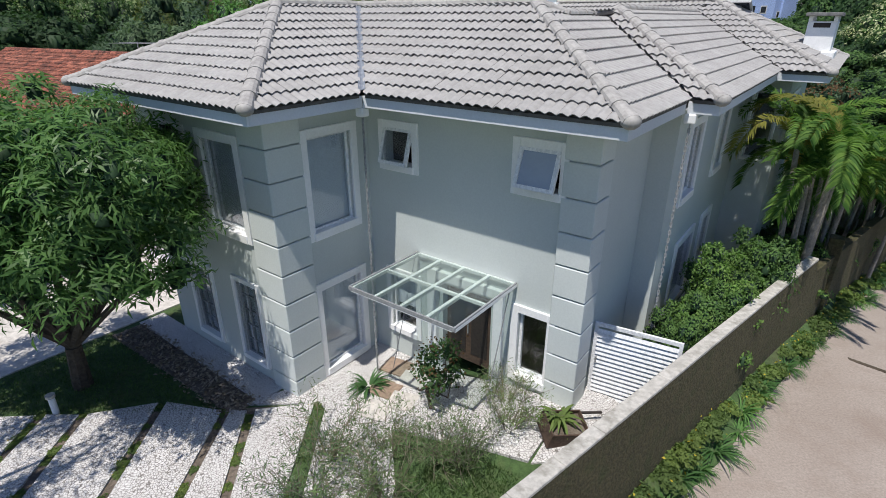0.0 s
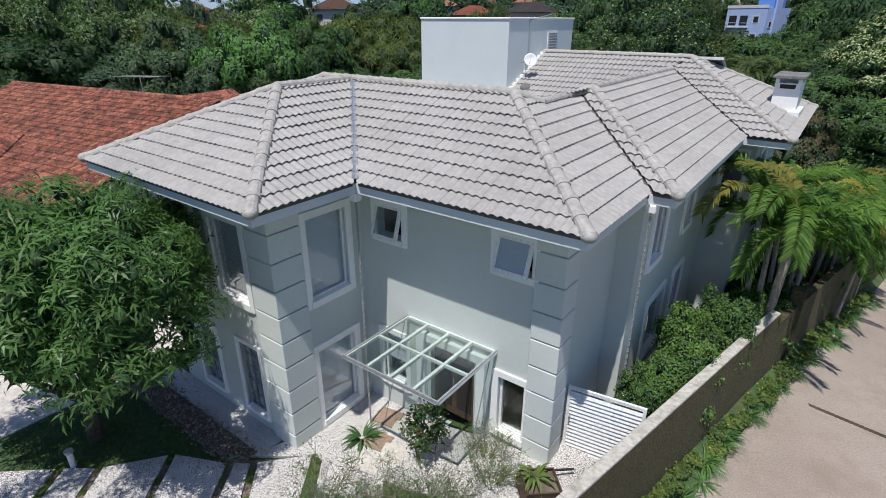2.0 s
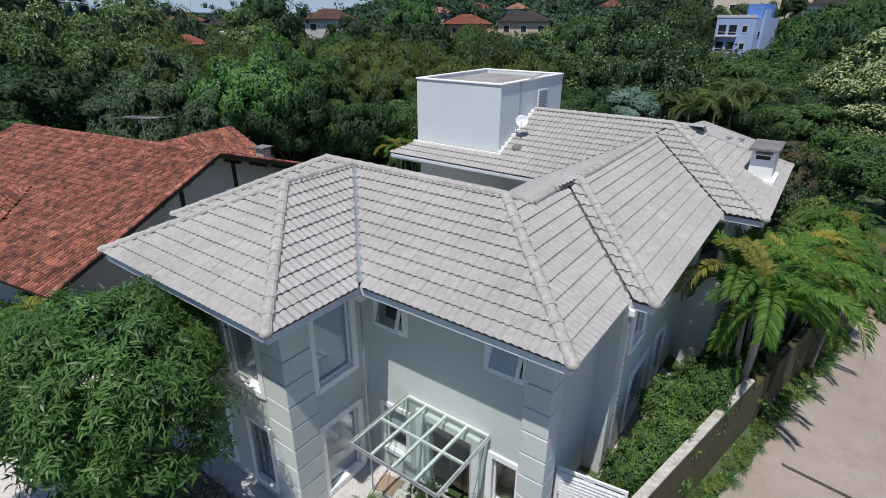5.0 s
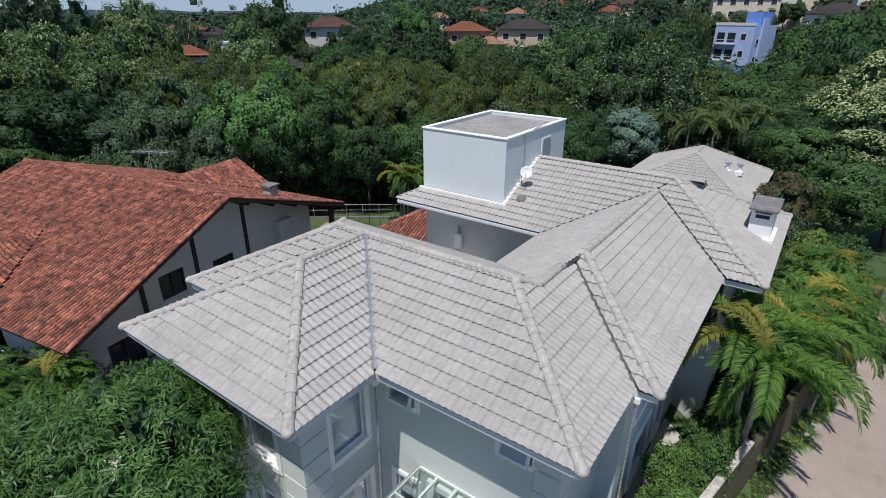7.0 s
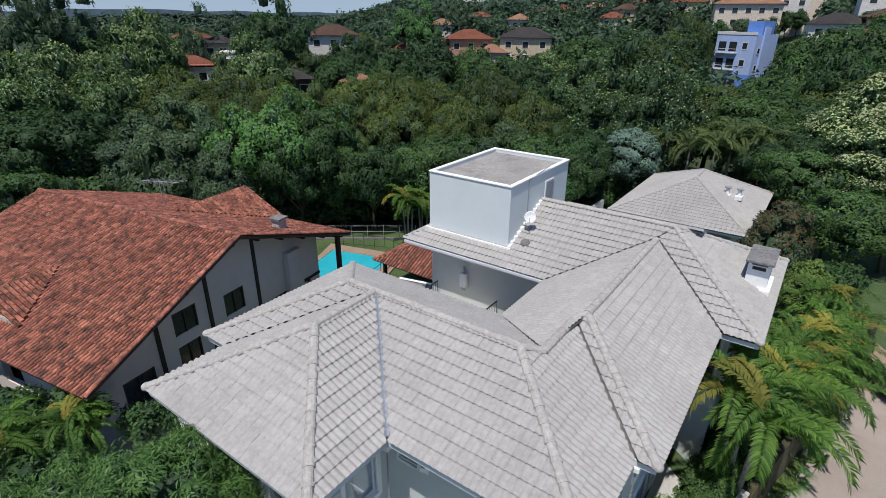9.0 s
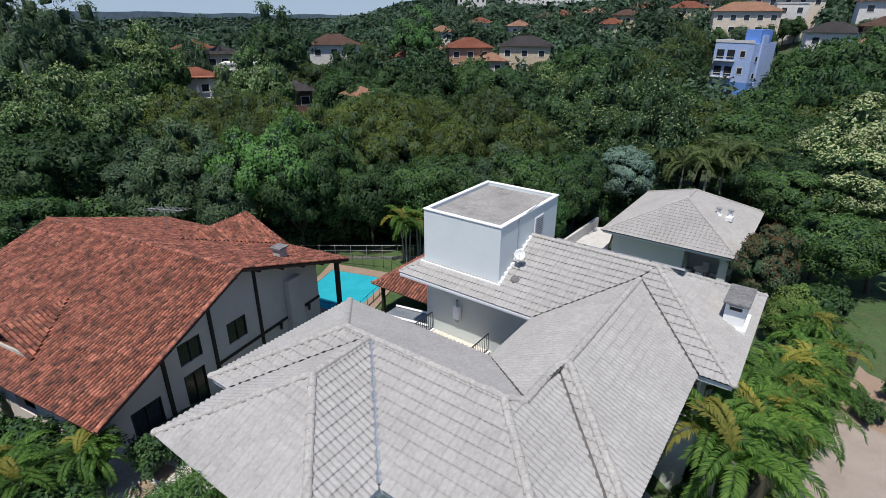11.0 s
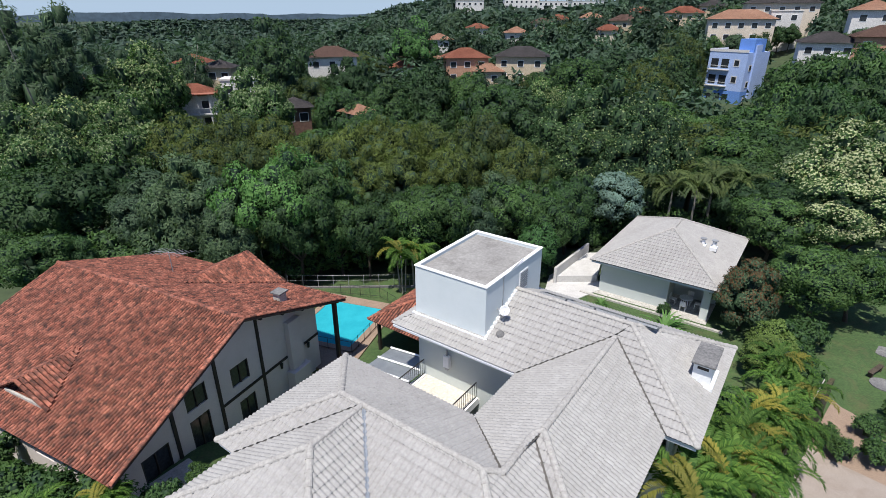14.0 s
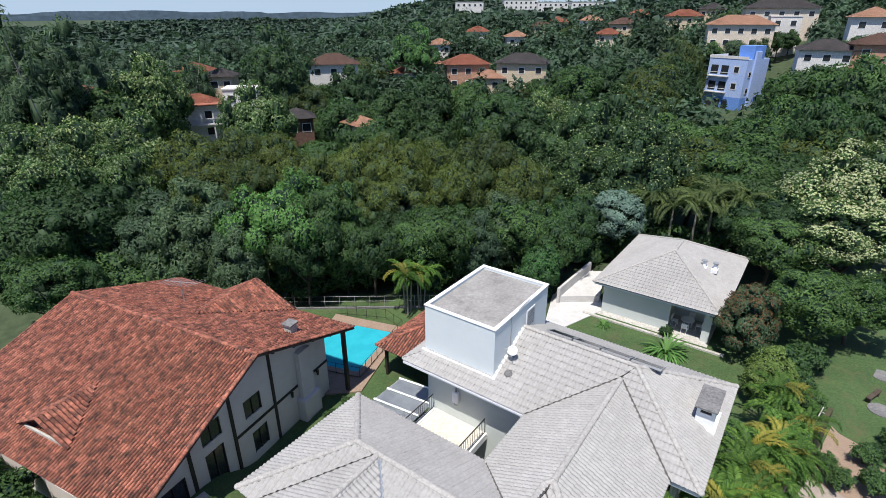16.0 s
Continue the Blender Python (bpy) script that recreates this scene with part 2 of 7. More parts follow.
L_PALM = leaf_mat("palm_leaf", (0.042, 0.108, 0.022), (0.160, 0.262, 0.058), 0.4, cool=1.05)
L_PALMDRY = leaf_mat("dry_palm_leaf", (0.19, 0.19, 0.04), (0.30, 0.28, 0.07), 0.35, cool=1.0)
L_HEDGE = leaf_mat("hedge_leaf", (0.085, 0.165, 0.045), (0.18, 0.28, 0.085), 0.38, 1.2, cool=1.05)
L_LIME = leaf_mat("lime_leaf", (0.12, 0.17, 0.045), (0.20, 0.26, 0.08), 0.35, cool=1.1)
L_DRY = leaf_mat("dry_twig", (0.19, 0.165, 0.125), (0.30, 0.27, 0.20), 0.15, cool=1.0)
L_FINE = leaf_mat("feathery_leaf", (0.110, 0.175, 0.075), (0.210, 0.285, 0.145), 0.38, cool=1.0)
# leaf green darkened to stand for the shade inside the crowns
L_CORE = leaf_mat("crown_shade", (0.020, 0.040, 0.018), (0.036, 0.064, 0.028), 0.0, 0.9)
# distance haze is put into the next two leaf colours, paler and bluer
L_FAR = leaf_mat("hazy_far_leaf", (0.048, 0.074, 0.042), (0.098, 0.134, 0.072), 0.3, 0.13, cool=1.2, drift=0.6)
L_HORIZON = leaf_mat("hazy_horizon_leaf", (0.060, 0.088, 0.058), (0.100, 0.132, 0.088), 0.3, 0.05, cool=1.15, drift=0.4)
L_FRESH = leaf_mat("fresh_leaf", (0.050, 0.104, 0.033), (0.112, 0.190, 0.064), 0.32, cool=1.05)
L_OLIVE = leaf_mat("olive_leaf", (0.052, 0.076, 0.023), (0.108, 0.140, 0.044), 0.32, cool=1.0)
L_PALMDULL = leaf_mat("dull_palm_leaf", (0.062, 0.098, 0.036), (0.135, 0.175, 0.070), 0.35, cool=1.0)
L_BLOOM = leaf_mat("yellow_bloom", (0.45, 0.33, 0.03), (0.6, 0.45, 0.06), 0.3, cool=1.1)


# ---- mesh helpers ----
def part(name, bm, material, parent, label="", smooth=False):
    """Links a bmesh (or a finished mesh) as one mesh object under a thing or a part."""
    if isinstance(bm, bpy.types.Mesh):
        me = bm
    else:
        me = bpy.data.meshes.new(name)
        bm.to_mesh(me)
        bm.free()
        me.materials.append(material)
        if smooth:
            for p in me.polygons:
                p.use_smooth = True
    ob = new(name, me)
    if parent is not None:
        ob.parent = parent
    return tagged(ob, label)


def thing(name, m, label, category, group="", kind=""):
    e = new(name)
    e.empty_display_size = 0.2
    e.matrix_world = m
    return tagged(e, label, category, group, kind)


def box(bm, x0, x1, y0, y1, z0, z1, m=None, bevel=0.0):
    before = set(bm.verts) if bevel else None
    vs = [bm.verts.new(Vector(p) if m is None else m @ Vector(p)) for p in
          ((x0, y0, z0), (x1, y0, z0), (x1, y1, z0), (x0, y1, z0), (x0, y0, z1), (x1, y0, z1), (x1, y1, z1), (x0, y1, z1))]
    fs = [bm.faces.new([vs[i] for i in f]) for f in ((3, 2, 1, 0), (4, 5, 6, 7), (0, 1, 5, 4), (1, 2, 6, 5), (2, 3, 7, 6), (3, 0, 4, 7))]
    if bevel:
        es = {e for f in fs for e in f.edges}
        bmesh.ops.bevel(bm, geom=list(es), offset=bevel, segments=1, affect="EDGES")
    return bm


def boxes(*rows, m=None, bevel=0.0):
    bm = bmesh.new()
    for r in rows:
        box(bm, *r, m=m, bevel=bevel)
    return bm


def bar(bm, a, b, r, sides=6, r2=None):
    """A round bar from a to b, tapered to r2."""
    a, b = Vector(a), Vector(b)
    r2 = r if r2 is None else r2
    q = (b - a).to_track_quat("Z", "Y").to_matrix()
    rings = []
    for p, rr in ((a, r), (b, r2)):
        rings.append([bm.verts.new(p + q @ Vector((rr * math.cos(6.2832 * i / sides), rr * math.sin(6.2832 * i / sides), 0))) for i in range(sides)])
    for i in range(sides):
        bm.faces.new((rings[0][i], rings[0][(i + 1) % sides], rings[1][(i + 1) % sides], rings[1][i]))
    bm.faces.new(rings[0][::-1]), bm.faces.new(rings[1])
    return bm


def from_arrays(name, verts, faces, material, smooth=False):
    me = bpy.data.meshes.new(name)
    me.from_pydata([tuple(v) for v in verts], [], faces)
    me.materials.append(material)
    if smooth:
        me.polygons.foreach_set("use_smooth", [True] * len(me.polygons))
    me.update()
    return me


def slab(bm, pts, z0, z1):
    """A flat slab over a convex plan polygon."""
    lo, hi = [bm.verts.new((x, y, z0)) for x, y in pts], [bm.verts.new((x, y, z1)) for x, y in pts]
    n = len(pts)
    bm.faces.new(hi), bm.faces.new(lo[::-1])
    for i in range(n):
        bm.faces.new((lo[i], lo[(i + 1) % n], hi[(i + 1) % n], hi[i]))
    bmesh.ops.recalc_face_normals(bm, faces=bm.faces)
    return bm


def panel(along, at, s0, s1, z0, z1, thick, holes):
    """A wall with rectangular holes: along 'x' or 'y', its outer face at 'at', its thickness towards +thick."""
    ss = sorted({s0, s1, *[h[0] for h in holes], *[h[1] for h in holes]})
    zs = sorted({z0, z1, *[h[2] for h in holes], *[h[3] for h in holes]})
    bm = bmesh.new()
    lo, hi = min(at, at + thick), max(at, at + thick)
    for a, b in zip(ss, ss[1:]):
        run = None
        for c, d in zip(zs, zs[1:]):
            ms, mz = (a + b) / 2, (c + d) / 2
            if any(h[0] < ms < h[1] and h[2] < mz < h[3] for h in holes):
                continue
            if along == "x":
                box(bm, a, b, lo, hi, c, d)
            else:
                box(bm, lo, hi, a, b, c, d)
    bmesh.ops.remove_doubles(bm, verts=bm.verts, dist=0.0005)
    return bm


# ---- tiled roofs ----
def tile_shape(width, length, amp, waves, lift, per=5, lip=0.013):
    """One roof tile: waves across its width, its lower end lifted over the course below; one wave alone is a half-round cover tile."""
    n = waves * per
    vs, fs = [], []
    if waves == 1:
        for i in range(n + 1):
            t = math.pi * i / n
            s, z = width * (0.5 - 0.36 * math.cos(t)), amp * math.sin(t)
            vs += [(s, 0, z * 1.12 + lift - lip), (s, 0, z * 1.12 + lift), (s, 0, z * 1.12 + lift), (0.5 * width + (s - 0.5 * width) * 0.82, length, z * 0.85)]
        for i in range(n):
            a, b = 4 * i, 4 * i + 4
            fs += [(a, b, b + 1, a + 1), (a + 2, b + 2, b + 3, a + 3)]
        return vs, fs
    for i in range(n + 1):
        s = width * i / n
        w = 0.5 - 0.5 * math.cos(6.2832 * waves * i / n)
        z = amp * (w ** 0.7)
        vs += [(s, 0, z + lift - lip), (s, 0, z + lift), (s, 0, z + lift), (s, length, z)]
    for i in range(n):
        a, b = 4 * i, 4 * i + 4
        fs += [(a, b, b + 1, a + 1), (a + 2, b + 2, b + 3, a + 3)]
    return vs, fs


class Face:
    """One slope: the eave runs from a to b, the slope rises to the left of it; poly is its plan outline."""
    def __init__(self, a, b, poly, z0, slope):
        self.a, self.d = Vector(a), (Vector(b) - Vector(a)).normalized()
        self.n = Vector((-self.d.y, self.d.x))
        self.poly, self.z0, self.slope = [Vector(p) for p in poly], z0, slope
        c = math.sqrt(1 + slope * slope)
        self.c = c
        x, y = Vector((*self.d, 0)), Vector((self.n.x, self.n.y, slope)) / c
        z = x.cross(y)
        self.m = Matrix(((x.x, y.x, z.x, self.a.x), (x.y, y.y, z.y, self.a.y), (x.z, y.z, z.z, z0), (0, 0, 0, 1)))
        self.flat = [(((p - self.a) @ self.d), ((p - self.a) @ self.n) * c) for p in self.poly]


def inside(flat, s, t, eps=1e-4):
    n = len(flat)
    return all((flat[(i + 1) % n][0] - flat[i][0]) * (t - flat[i][1]) - (flat[(i + 1) % n][1] - flat[i][1]) * (s - flat[i][0]) >= -eps for i in range(n))


def lay(face, parent, material, width, course, amp, waves, lift, single=0, name="roof_tile", over=0.05, per=5):
    """Covers a slope with tiles: the first 'single' whole ones as parts on one shared mesh, the others joined."""
    vs, fs = tile_shape(width, course * 1.12, amp, waves, lift, per)
    flat = face.flat
    s0, s1 = min(p[0] for p in flat), max(p[0] for p in flat)
    t1 = max(p[1] for p in flat)
    shared = None
    av, af, cut = [], [], bmesh.new()
    rows = int(t1 / course) + 1
    for j in range(rows):
        t = j * course - over
        cols = int((s1 - s0) / width) + 2
        for i in range(cols):
            s = s0 + i * width - 0.02
            ok = [inside(flat, s + ds, max(0.0, t + dt)) for ds in (0.02, width - 0.02) for dt in (over if j == 0 else 0.0, course)]
            if all(ok):
                if single > 0:
                    if shared is None:
                        shared = from_arrays(name, vs, fs, material, True)
                    ob = part(name, shared, None, parent)
                    ob.matrix_local = face.m @ pose(s, t, 0.015 + random.uniform(-0.003, 0.004), random.uniform(-0.4, 0.4), random.uniform(-0.4, 0.4), random.uniform(-0.3, 0.3))
                    single -= 1
                else:
                    k = len(av)
                    dz = random.uniform(-0.003, 0.004)
                    av += [face.m @ Vector((s + x, t + y, 0.015 + z + dz)) for x, y, z in vs]
                    af += [tuple(k + q for q in f) for f in fs]
            elif any(ok) or inside(flat, s + width / 2, t + course / 2) or any(s <= p[0] <= s + width and t <= p[1] <= t + course for p in flat):
                bv = [cut.verts.new((s + x, t + y, 0.015 + z)) for x, y, z in vs]
                for f in fs:
                    cut.faces.new([bv[q] for q in f])
    n = len(flat)
    for i in range(n):
        p, q = Vector((*flat[i], 0)), Vector((*flat[(i + 1) % n], 0))
        if abs(p.y) < 1e-6 and abs(q.y) < 1e-6:
            continue
        e = (q - p).normalized()
        bmesh.ops.bisect_plane(cut, geom=cut.verts[:] + cut.edges[:] + cut.faces[:], plane_co=p, plane_no=(e.y, -e.x, 0), clear_outer=True)
    k = len(av)
    cut.verts.index_update()
    av += [face.m @ v.co for v in cut.verts]
    af += [tuple(k + v.index for v in f.verts) for f in cut.faces]
    cut.free()
    if af:
        ob = part(name + "s", from_arrays(name + "s", av, af, material, True), None, parent)
        tagged(ob, kind="stuff")
    return single


def decking(faces, parent, material, name="roof_deck", down=0.05):
    bm = bmesh.new()
    for f in faces:
        lo, hi = [], []
        for s, t in f.flat:
            hi.append(bm.verts.new(f.m @ Vector((s, t, 0.0))))
            lo.append(bm.verts.new(f.m @ Vector((s, t, 0.0)) - Vector((0, 0, down))))
        bm.faces.new(hi), bm.faces.new(lo[::-1])
        for i in range(len(hi)):
            j = (i + 1) % len(hi)
            bm.faces.new((lo[i], lo[j], hi[j], hi[i]))
    return part(name, bm, material, parent)


def hip_faces(x0, x1, y0, y1, z0, slope):
    """The four slopes of a hipped roof over a rectangle, and its hips and ridge as pairs of points."""
    w, d = x1 - x0, y1 - y0
    h = min(w, d) / 2
    if w >= d:
        p, q = (x0 + h, y0 + h), (x1 - h, y0 + h)
        fs = {"front": Face((x0, y0), (x1, y0), [(x0, y0), (x1, y0), q, p], z0, slope), "right": Face((x1, y0), (x1, y1), [(x1, y0), (x1, y1), q], z0, slope),
              "back": Face((x1, y1), (x0, y1), [(x1, y1), (x0, y1), p, q], z0, slope), "left": Face((x0, y1), (x0, y0), [(x0, y1), (x0, y0), p], z0, slope)}
        ends = {"fl": p, "bl": p, "fr": q, "br": q}
    else:
        p, q = (x0 + h, y0 + h), (x0 + h, y1 - h)
        fs = {"front": Face((x0, y0), (x1, y0), [(x0, y0), (x1, y0), p], z0, slope), "right": Face((x1, y0), (x1, y1), [(x1, y0), (x1, y1), q, p], z0, slope),
              "back": Face((x1, y1), (x0, y1), [(x1, y1), (x0, y1), q], z0, slope), "left": Face((x0, y1), (x0, y0), [(x0, y1), (x0, y0), p, q], z0, slope)}
        ends = {"fl": p, "fr": p, "bl": q, "br": q}
    zt = z0 + slope * h
    corner = {"fl": (x0, y0), "fr": (x1, y0), "bl": (x0, y1), "br": (x1, y1)}
    lines = {k: (Vector((*corner[k], z0)), Vector((*ends[k], zt))) for k in corner}
    lines["ridge"] = (Vector((*p, zt)), Vector((*q, zt)))
    return fs, lines


CAPS = {}


def caps(a, b, parent, material, r=0.13, step=0.42, name="ridge_tile", end=True):
    """Half-round ridge tiles laid from a up to b, each over the one below, with a rounded closing tile at the foot."""
    key = (r, step, material.name)
    if key not in CAPS:
        vs, fs, n = [], [], 6
        for y, rr in ((-0.02, r * 1.1), (0.05, r * 1.1), (0.06, r), (step, r * 0.94)):
            for i in range(n + 1):
                t = math.pi * i / n
                vs.append((rr * math.cos(t), y, rr * 0.8 * math.sin(t)))
        for j in range(3):
            for i in range(n):
                k = j * (n + 1) + i
                fs.append((k, k + n + 1, k + n + 2, k + 1))
        fs.append(tuple(range(n + 1)))
        CAPS[key] = from_arrays(name, vs, fs, material, False)
        bm = bmesh.new()
        bmesh.ops.create_uvsphere(bm, u_segments=10, v_segments=6, radius=r * 1.12, matrix=Matrix.Diagonal((1, 1, 0.8, 1)))
        me = bpy.data.meshes.new("end_cap")
        bm.to_mesh(me), bm.free()
        me.materials.append(material)
        me.polygons.foreach_set("use_smooth", [True] * len(me.polygons))
        CAPS[key, "end"] = me
    d = b - a
    n = max(1, round(d.length / step))
    y = d.normalized()
    x = y.cross(Vector((0, 0, 1))).normalized()
    z = x.cross(y)
    for i in range(n):
        p = a + d * (i / n)
        ob = part(name, CAPS[key], None, parent)
        ob.matrix_local = Matrix(((x.x, y.x, z.x, p.x), (x.y, y.y, z.y, p.y), (x.z, y.z, z.z, p.z + 0.035), (0, 0, 0, 1))) @ pose(0, 0, 0, random.uniform(-0.8, 0.8), random.uniform(-2, 2), random.uniform(-0.8, 0.8)) @ Matrix.Diagonal((1, d.length / n / step * 1.06, 1, 1))
    if end:
        ob = part("end_cap", CAPS[key, "end"], None, parent)
        ob.matrix_local = Matrix.Translation(a + Vector((0, 0, 0.03)) + y * 0.02)


# ---- leaves ----
def leaf_cloud(points, normals, size, rng, aspect=0.5, fold=0.25, droop=0.0):
    """Arrays of folded four-cornered leaves at the points, turned at random about their outward direction."""
    n = len(points)
    face = normals / (np.linalg.norm(normals, axis=1)[:, None] + 1e-9) + rng.normal(0, 0.38, (n, 3))
    d = np.cross(face, rng.normal(0, 1, (n, 3)))
    d /= np.linalg.norm(d, axis=1)[:, None] + 1e-9
    d += normals * 0.35
    d[:, 2] -= droop
    d /= np.linalg.norm(d, axis=1)[:, None] + 1e-9
    side = np.cross(face, d)
    side /= np.linalg.norm(side, axis=1)[:, None] + 1e-9
    up = np.cross(d, side)
    L = size * rng.uniform(0.65, 1.3, n)[:, None]
    p0 = points
    p1 = points + d * L * 0.5 + side * L * aspect * 0.5 + up * L * fold * 0.3
    p2 = points + d * L - up * L * fold * 0.4
    p3 = points + d * L * 0.5 - side * L * aspect * 0.5 + up * L * fold * 0.3
    v = np.stack([p0, p1, p2, p3], 1).reshape(-1, 3)
    k = np.arange(n)[:, None] * 4
    f = k + np.array([[0, 3, 2, 1]])
    return v, f


def soft(normals):
    """The direction in which a leaf of a crown catches the light: mostly that of the crown's surface there."""
    return normals / (np.linalg.norm(normals, axis=1)[:, None] + 1e-9)


def leaf_mesh(name, v, f, material, normals=None):
    me = bpy.data.meshes.new(name)
    me.vertices.add(len(v))
    me.vertices.foreach_set("co", v.astype(np.float32).ravel())
    me.loops.add(f.size)
    me.loops.foreach_set("vertex_index", f.astype(np.int32).ravel())
    me.polygons.add(len(f))
    k = f.shape[1]
    me.polygons.foreach_set("loop_start", np.arange(0, f.size, k, dtype=np.int32))
    me.polygons.foreach_set("loop_total", np.full(len(f), k, dtype=np.int32))
    me.materials.append(material)
    me.update(calc_edges=True)
    if normals is not None:
        a, b = v[f[:, 2]] - v[f[:, 0]], v[f[:, -1]] - v[f[:, 1]]
        flat = np.cross(a, b)
        flat /= np.linalg.norm(flat, axis=1)[:, None] + 1e-9
        n = soft(normals) * 0.55 + flat * 0.65
        n /= np.linalg.norm(n, axis=1)[:, None] + 1e-9
        me.normals_split_custom_set(np.repeat(n, k, 0))
    return me


def sprigs(points, normals, size, rng, aspect=0.6, droop=0.0):
    """Arrays of three-cornered leaf sprays lying roughly along the crown's surface."""
    n = len(points)
    face = normals / (np.linalg.norm(normals, axis=1)[:, None] + 1e-9) + rng.normal(0, 0.42, (n, 3))
    d = np.cross(face, rng.normal(0, 1, (n, 3)))
    d[:, 2] -= droop * np.linalg.norm(d, axis=1)
    d /= np.linalg.norm(d, axis=1)[:, None] + 1e-9
    side = np.cross(face, d)
    side /= np.linalg.norm(side, axis=1)[:, None] + 1e-9
    L = size * rng.uniform(0.6, 1.35, n)[:, None]
    v = np.stack([points - side * L * aspect * 0.5, points + side * L * aspect * 0.5, points + d * L], 1).reshape(-1, 3)
    flip = np.einsum("ij,ij->i", np.cross(side, d), face) < 0
    f = np.arange(n)[:, None] * 3 + np.where(flip[:, None], np.array([[0, 2, 1]]), np.array([[0, 1, 2]]))
    return v, f


def billows(rng, radii, lobes, per, lobe_r, low=-0.55, ragged=0.22):
    """Leaf points on rounded billows that cover a crown evenly, with their outward directions and the billows' centres."""
    i = np.arange(lobes) + 0.5
    z = low + (1 - low) * (1 - i / lobes)
    a = i * 2.39996 + rng.uniform(0, 6)
    c = np.stack([np.cos(a) * np.sqrt(1 - z * z), np.sin(a) * np.sqrt(1 - z * z), z], 1) + rng.normal(0, 0.12, (lobes, 3))
    c /= np.linalg.norm(c, axis=1)[:, None]
    ph = rng.uniform(0, 6, 3)
    bump = 0.86 + ragged * np.sin(2.6 * c[:, 0] + ph[0]) * np.cos(2.9 * c[:, 1] + ph[1]) + 0.6 * ragged * np.sin(5 * c[:, 2] + ph[2]) + rng.normal(0, 0.35 * ragged, lobes)
    centre = c * bump[:, None] * np.array(radii)
    d = rng.normal(0, 1, (lobes, per, 3))
    d /= np.linalg.norm(d, axis=2)[:, :, None]
    out = np.einsum("ijk,ik->ij", d, c)
    d = np.where((out < -0.2)[:, :, None], -d, d)
    r = lobe_r * rng.uniform(0.7, 1.35, lobes)[:, None, None] * rng.uniform(0.8, 1.1, (lobes, per, 1))
    p = centre[:, None, :] + d * r * np.array([1, 1, 0.85])
    return p.reshape(-1, 3), (d * 0.9 + c[:, None, :] * 0.35 + np.array([0, 0, 0.2])).reshape(-1, 3), centre


def wood_tree(label, rng, height, radii, leaf, size, lobes, per, lobe_r, blossom=None, share=0.1, aspect=0.6, droop=0.0, trunk_r=0.2, bark=None, ragged=0.22, limbs=7):
    """A tree of the woods: trunk, limbs and a crown of billows thick with small leaves."""
    t = thing("tree", Matrix(), label, "tree")
    pts, nrm, centre = billows(rng, radii, lobes, per, lobe_r, ragged=ragged)
    top = Vector((0, 0, height - float(np.percentile(pts[:, 2], 98.5))))
    off = np.array(top)
    bm = bmesh.new()
    fork = Vector((rng.uniform(-0.3, 0.3), rng.uniform(-0.3, 0.3), max(0.8, (height - radii[2] * 1.9) * 0.9)))
    bar(bm, (0, 0, -0.6), fork, trunk_r * 1.25, 7, trunk_r * 0.85)
    for i in range(limbs):
        tip = top + Vector(centre[rng.integers(0, lobes)]) * 0.85
        mid = fork.lerp(tip, 0.5) + Vector((rng.uniform(-0.4, 0.4), rng.uniform(-0.4, 0.4), -0.2))
        bar(bm, fork, mid, trunk_r * 0.55, 5, trunk_r * 0.35)
        bar(bm, mid, tip, trunk_r * 0.35, 4, trunk_r * 0.12)
    part("trunk", bm, bark or M_BARK, t)
    v, f = sprigs(pts + off, nrm, size, rng, aspect, droop)
    crown = part("crown", leaf_mesh("crown", v, f, leaf, nrm), None, t)
    if blossom:
        pick = rng.uniform(0, 1, len(pts)) < share * np.clip(2.2 * nrm[:, 2] - 0.3, 0, 1.6)
        v, f = sprigs(pts[pick] + off + soft(nrm[pick]) * 0.12, nrm[pick], size * 0.62, rng, 0.85)
        part("blossom", leaf_mesh("blossom", v, f, blossom, nrm[pick]), None, t)
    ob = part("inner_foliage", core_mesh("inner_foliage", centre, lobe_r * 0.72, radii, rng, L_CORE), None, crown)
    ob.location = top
    return t


def crown_points(rng, radii, lobes, per, lobe_r, flat=0.5):
    """Points on lobes that are spread unevenly over an ellipsoid, denser above, and their outward directions."""
    c = rng.normal(0, 1, (lobes, 3))
    c /= np.linalg.norm(c, axis=1)[:, None]
    c[:, 2] = np.where(c[:, 2] < -flat, -c[:, 2] * rng.uniform(0, 1, lobes), c[:, 2])
    rad = rng.uniform(0.55, 1.0, lobes) ** 0.6
    bump = 0.8 + 0.35 * np.sin(c[:, 0] * 3.1 + rng.uniform(0, 6)) * np.cos(c[:, 1] * 2.7 + rng.uniform(0, 6))
    centre = c * (rad * bump)[:, None] * np.array(radii)
    d = rng.normal(0, 1, (lobes, per, 3))
    d /= np.linalg.norm(d, axis=2)[:, :, None]
    d[:, :, 2] = np.where(d[:, :, 2] < -0.3, -d[:, :, 2], d[:, :, 2])
    r = lobe_r * rng.uniform(0.6, 1.25, lobes)[:, None, None] * rng.uniform(0.65, 1.0, (lobes, per, 1))
    p = centre[:, None, :] + d * r
    return p.reshape(-1, 3), (d * 0.8 + c[:, None, :] * 0.4 + np.array([0, 0, 0.25])).reshape(-1, 3), centre


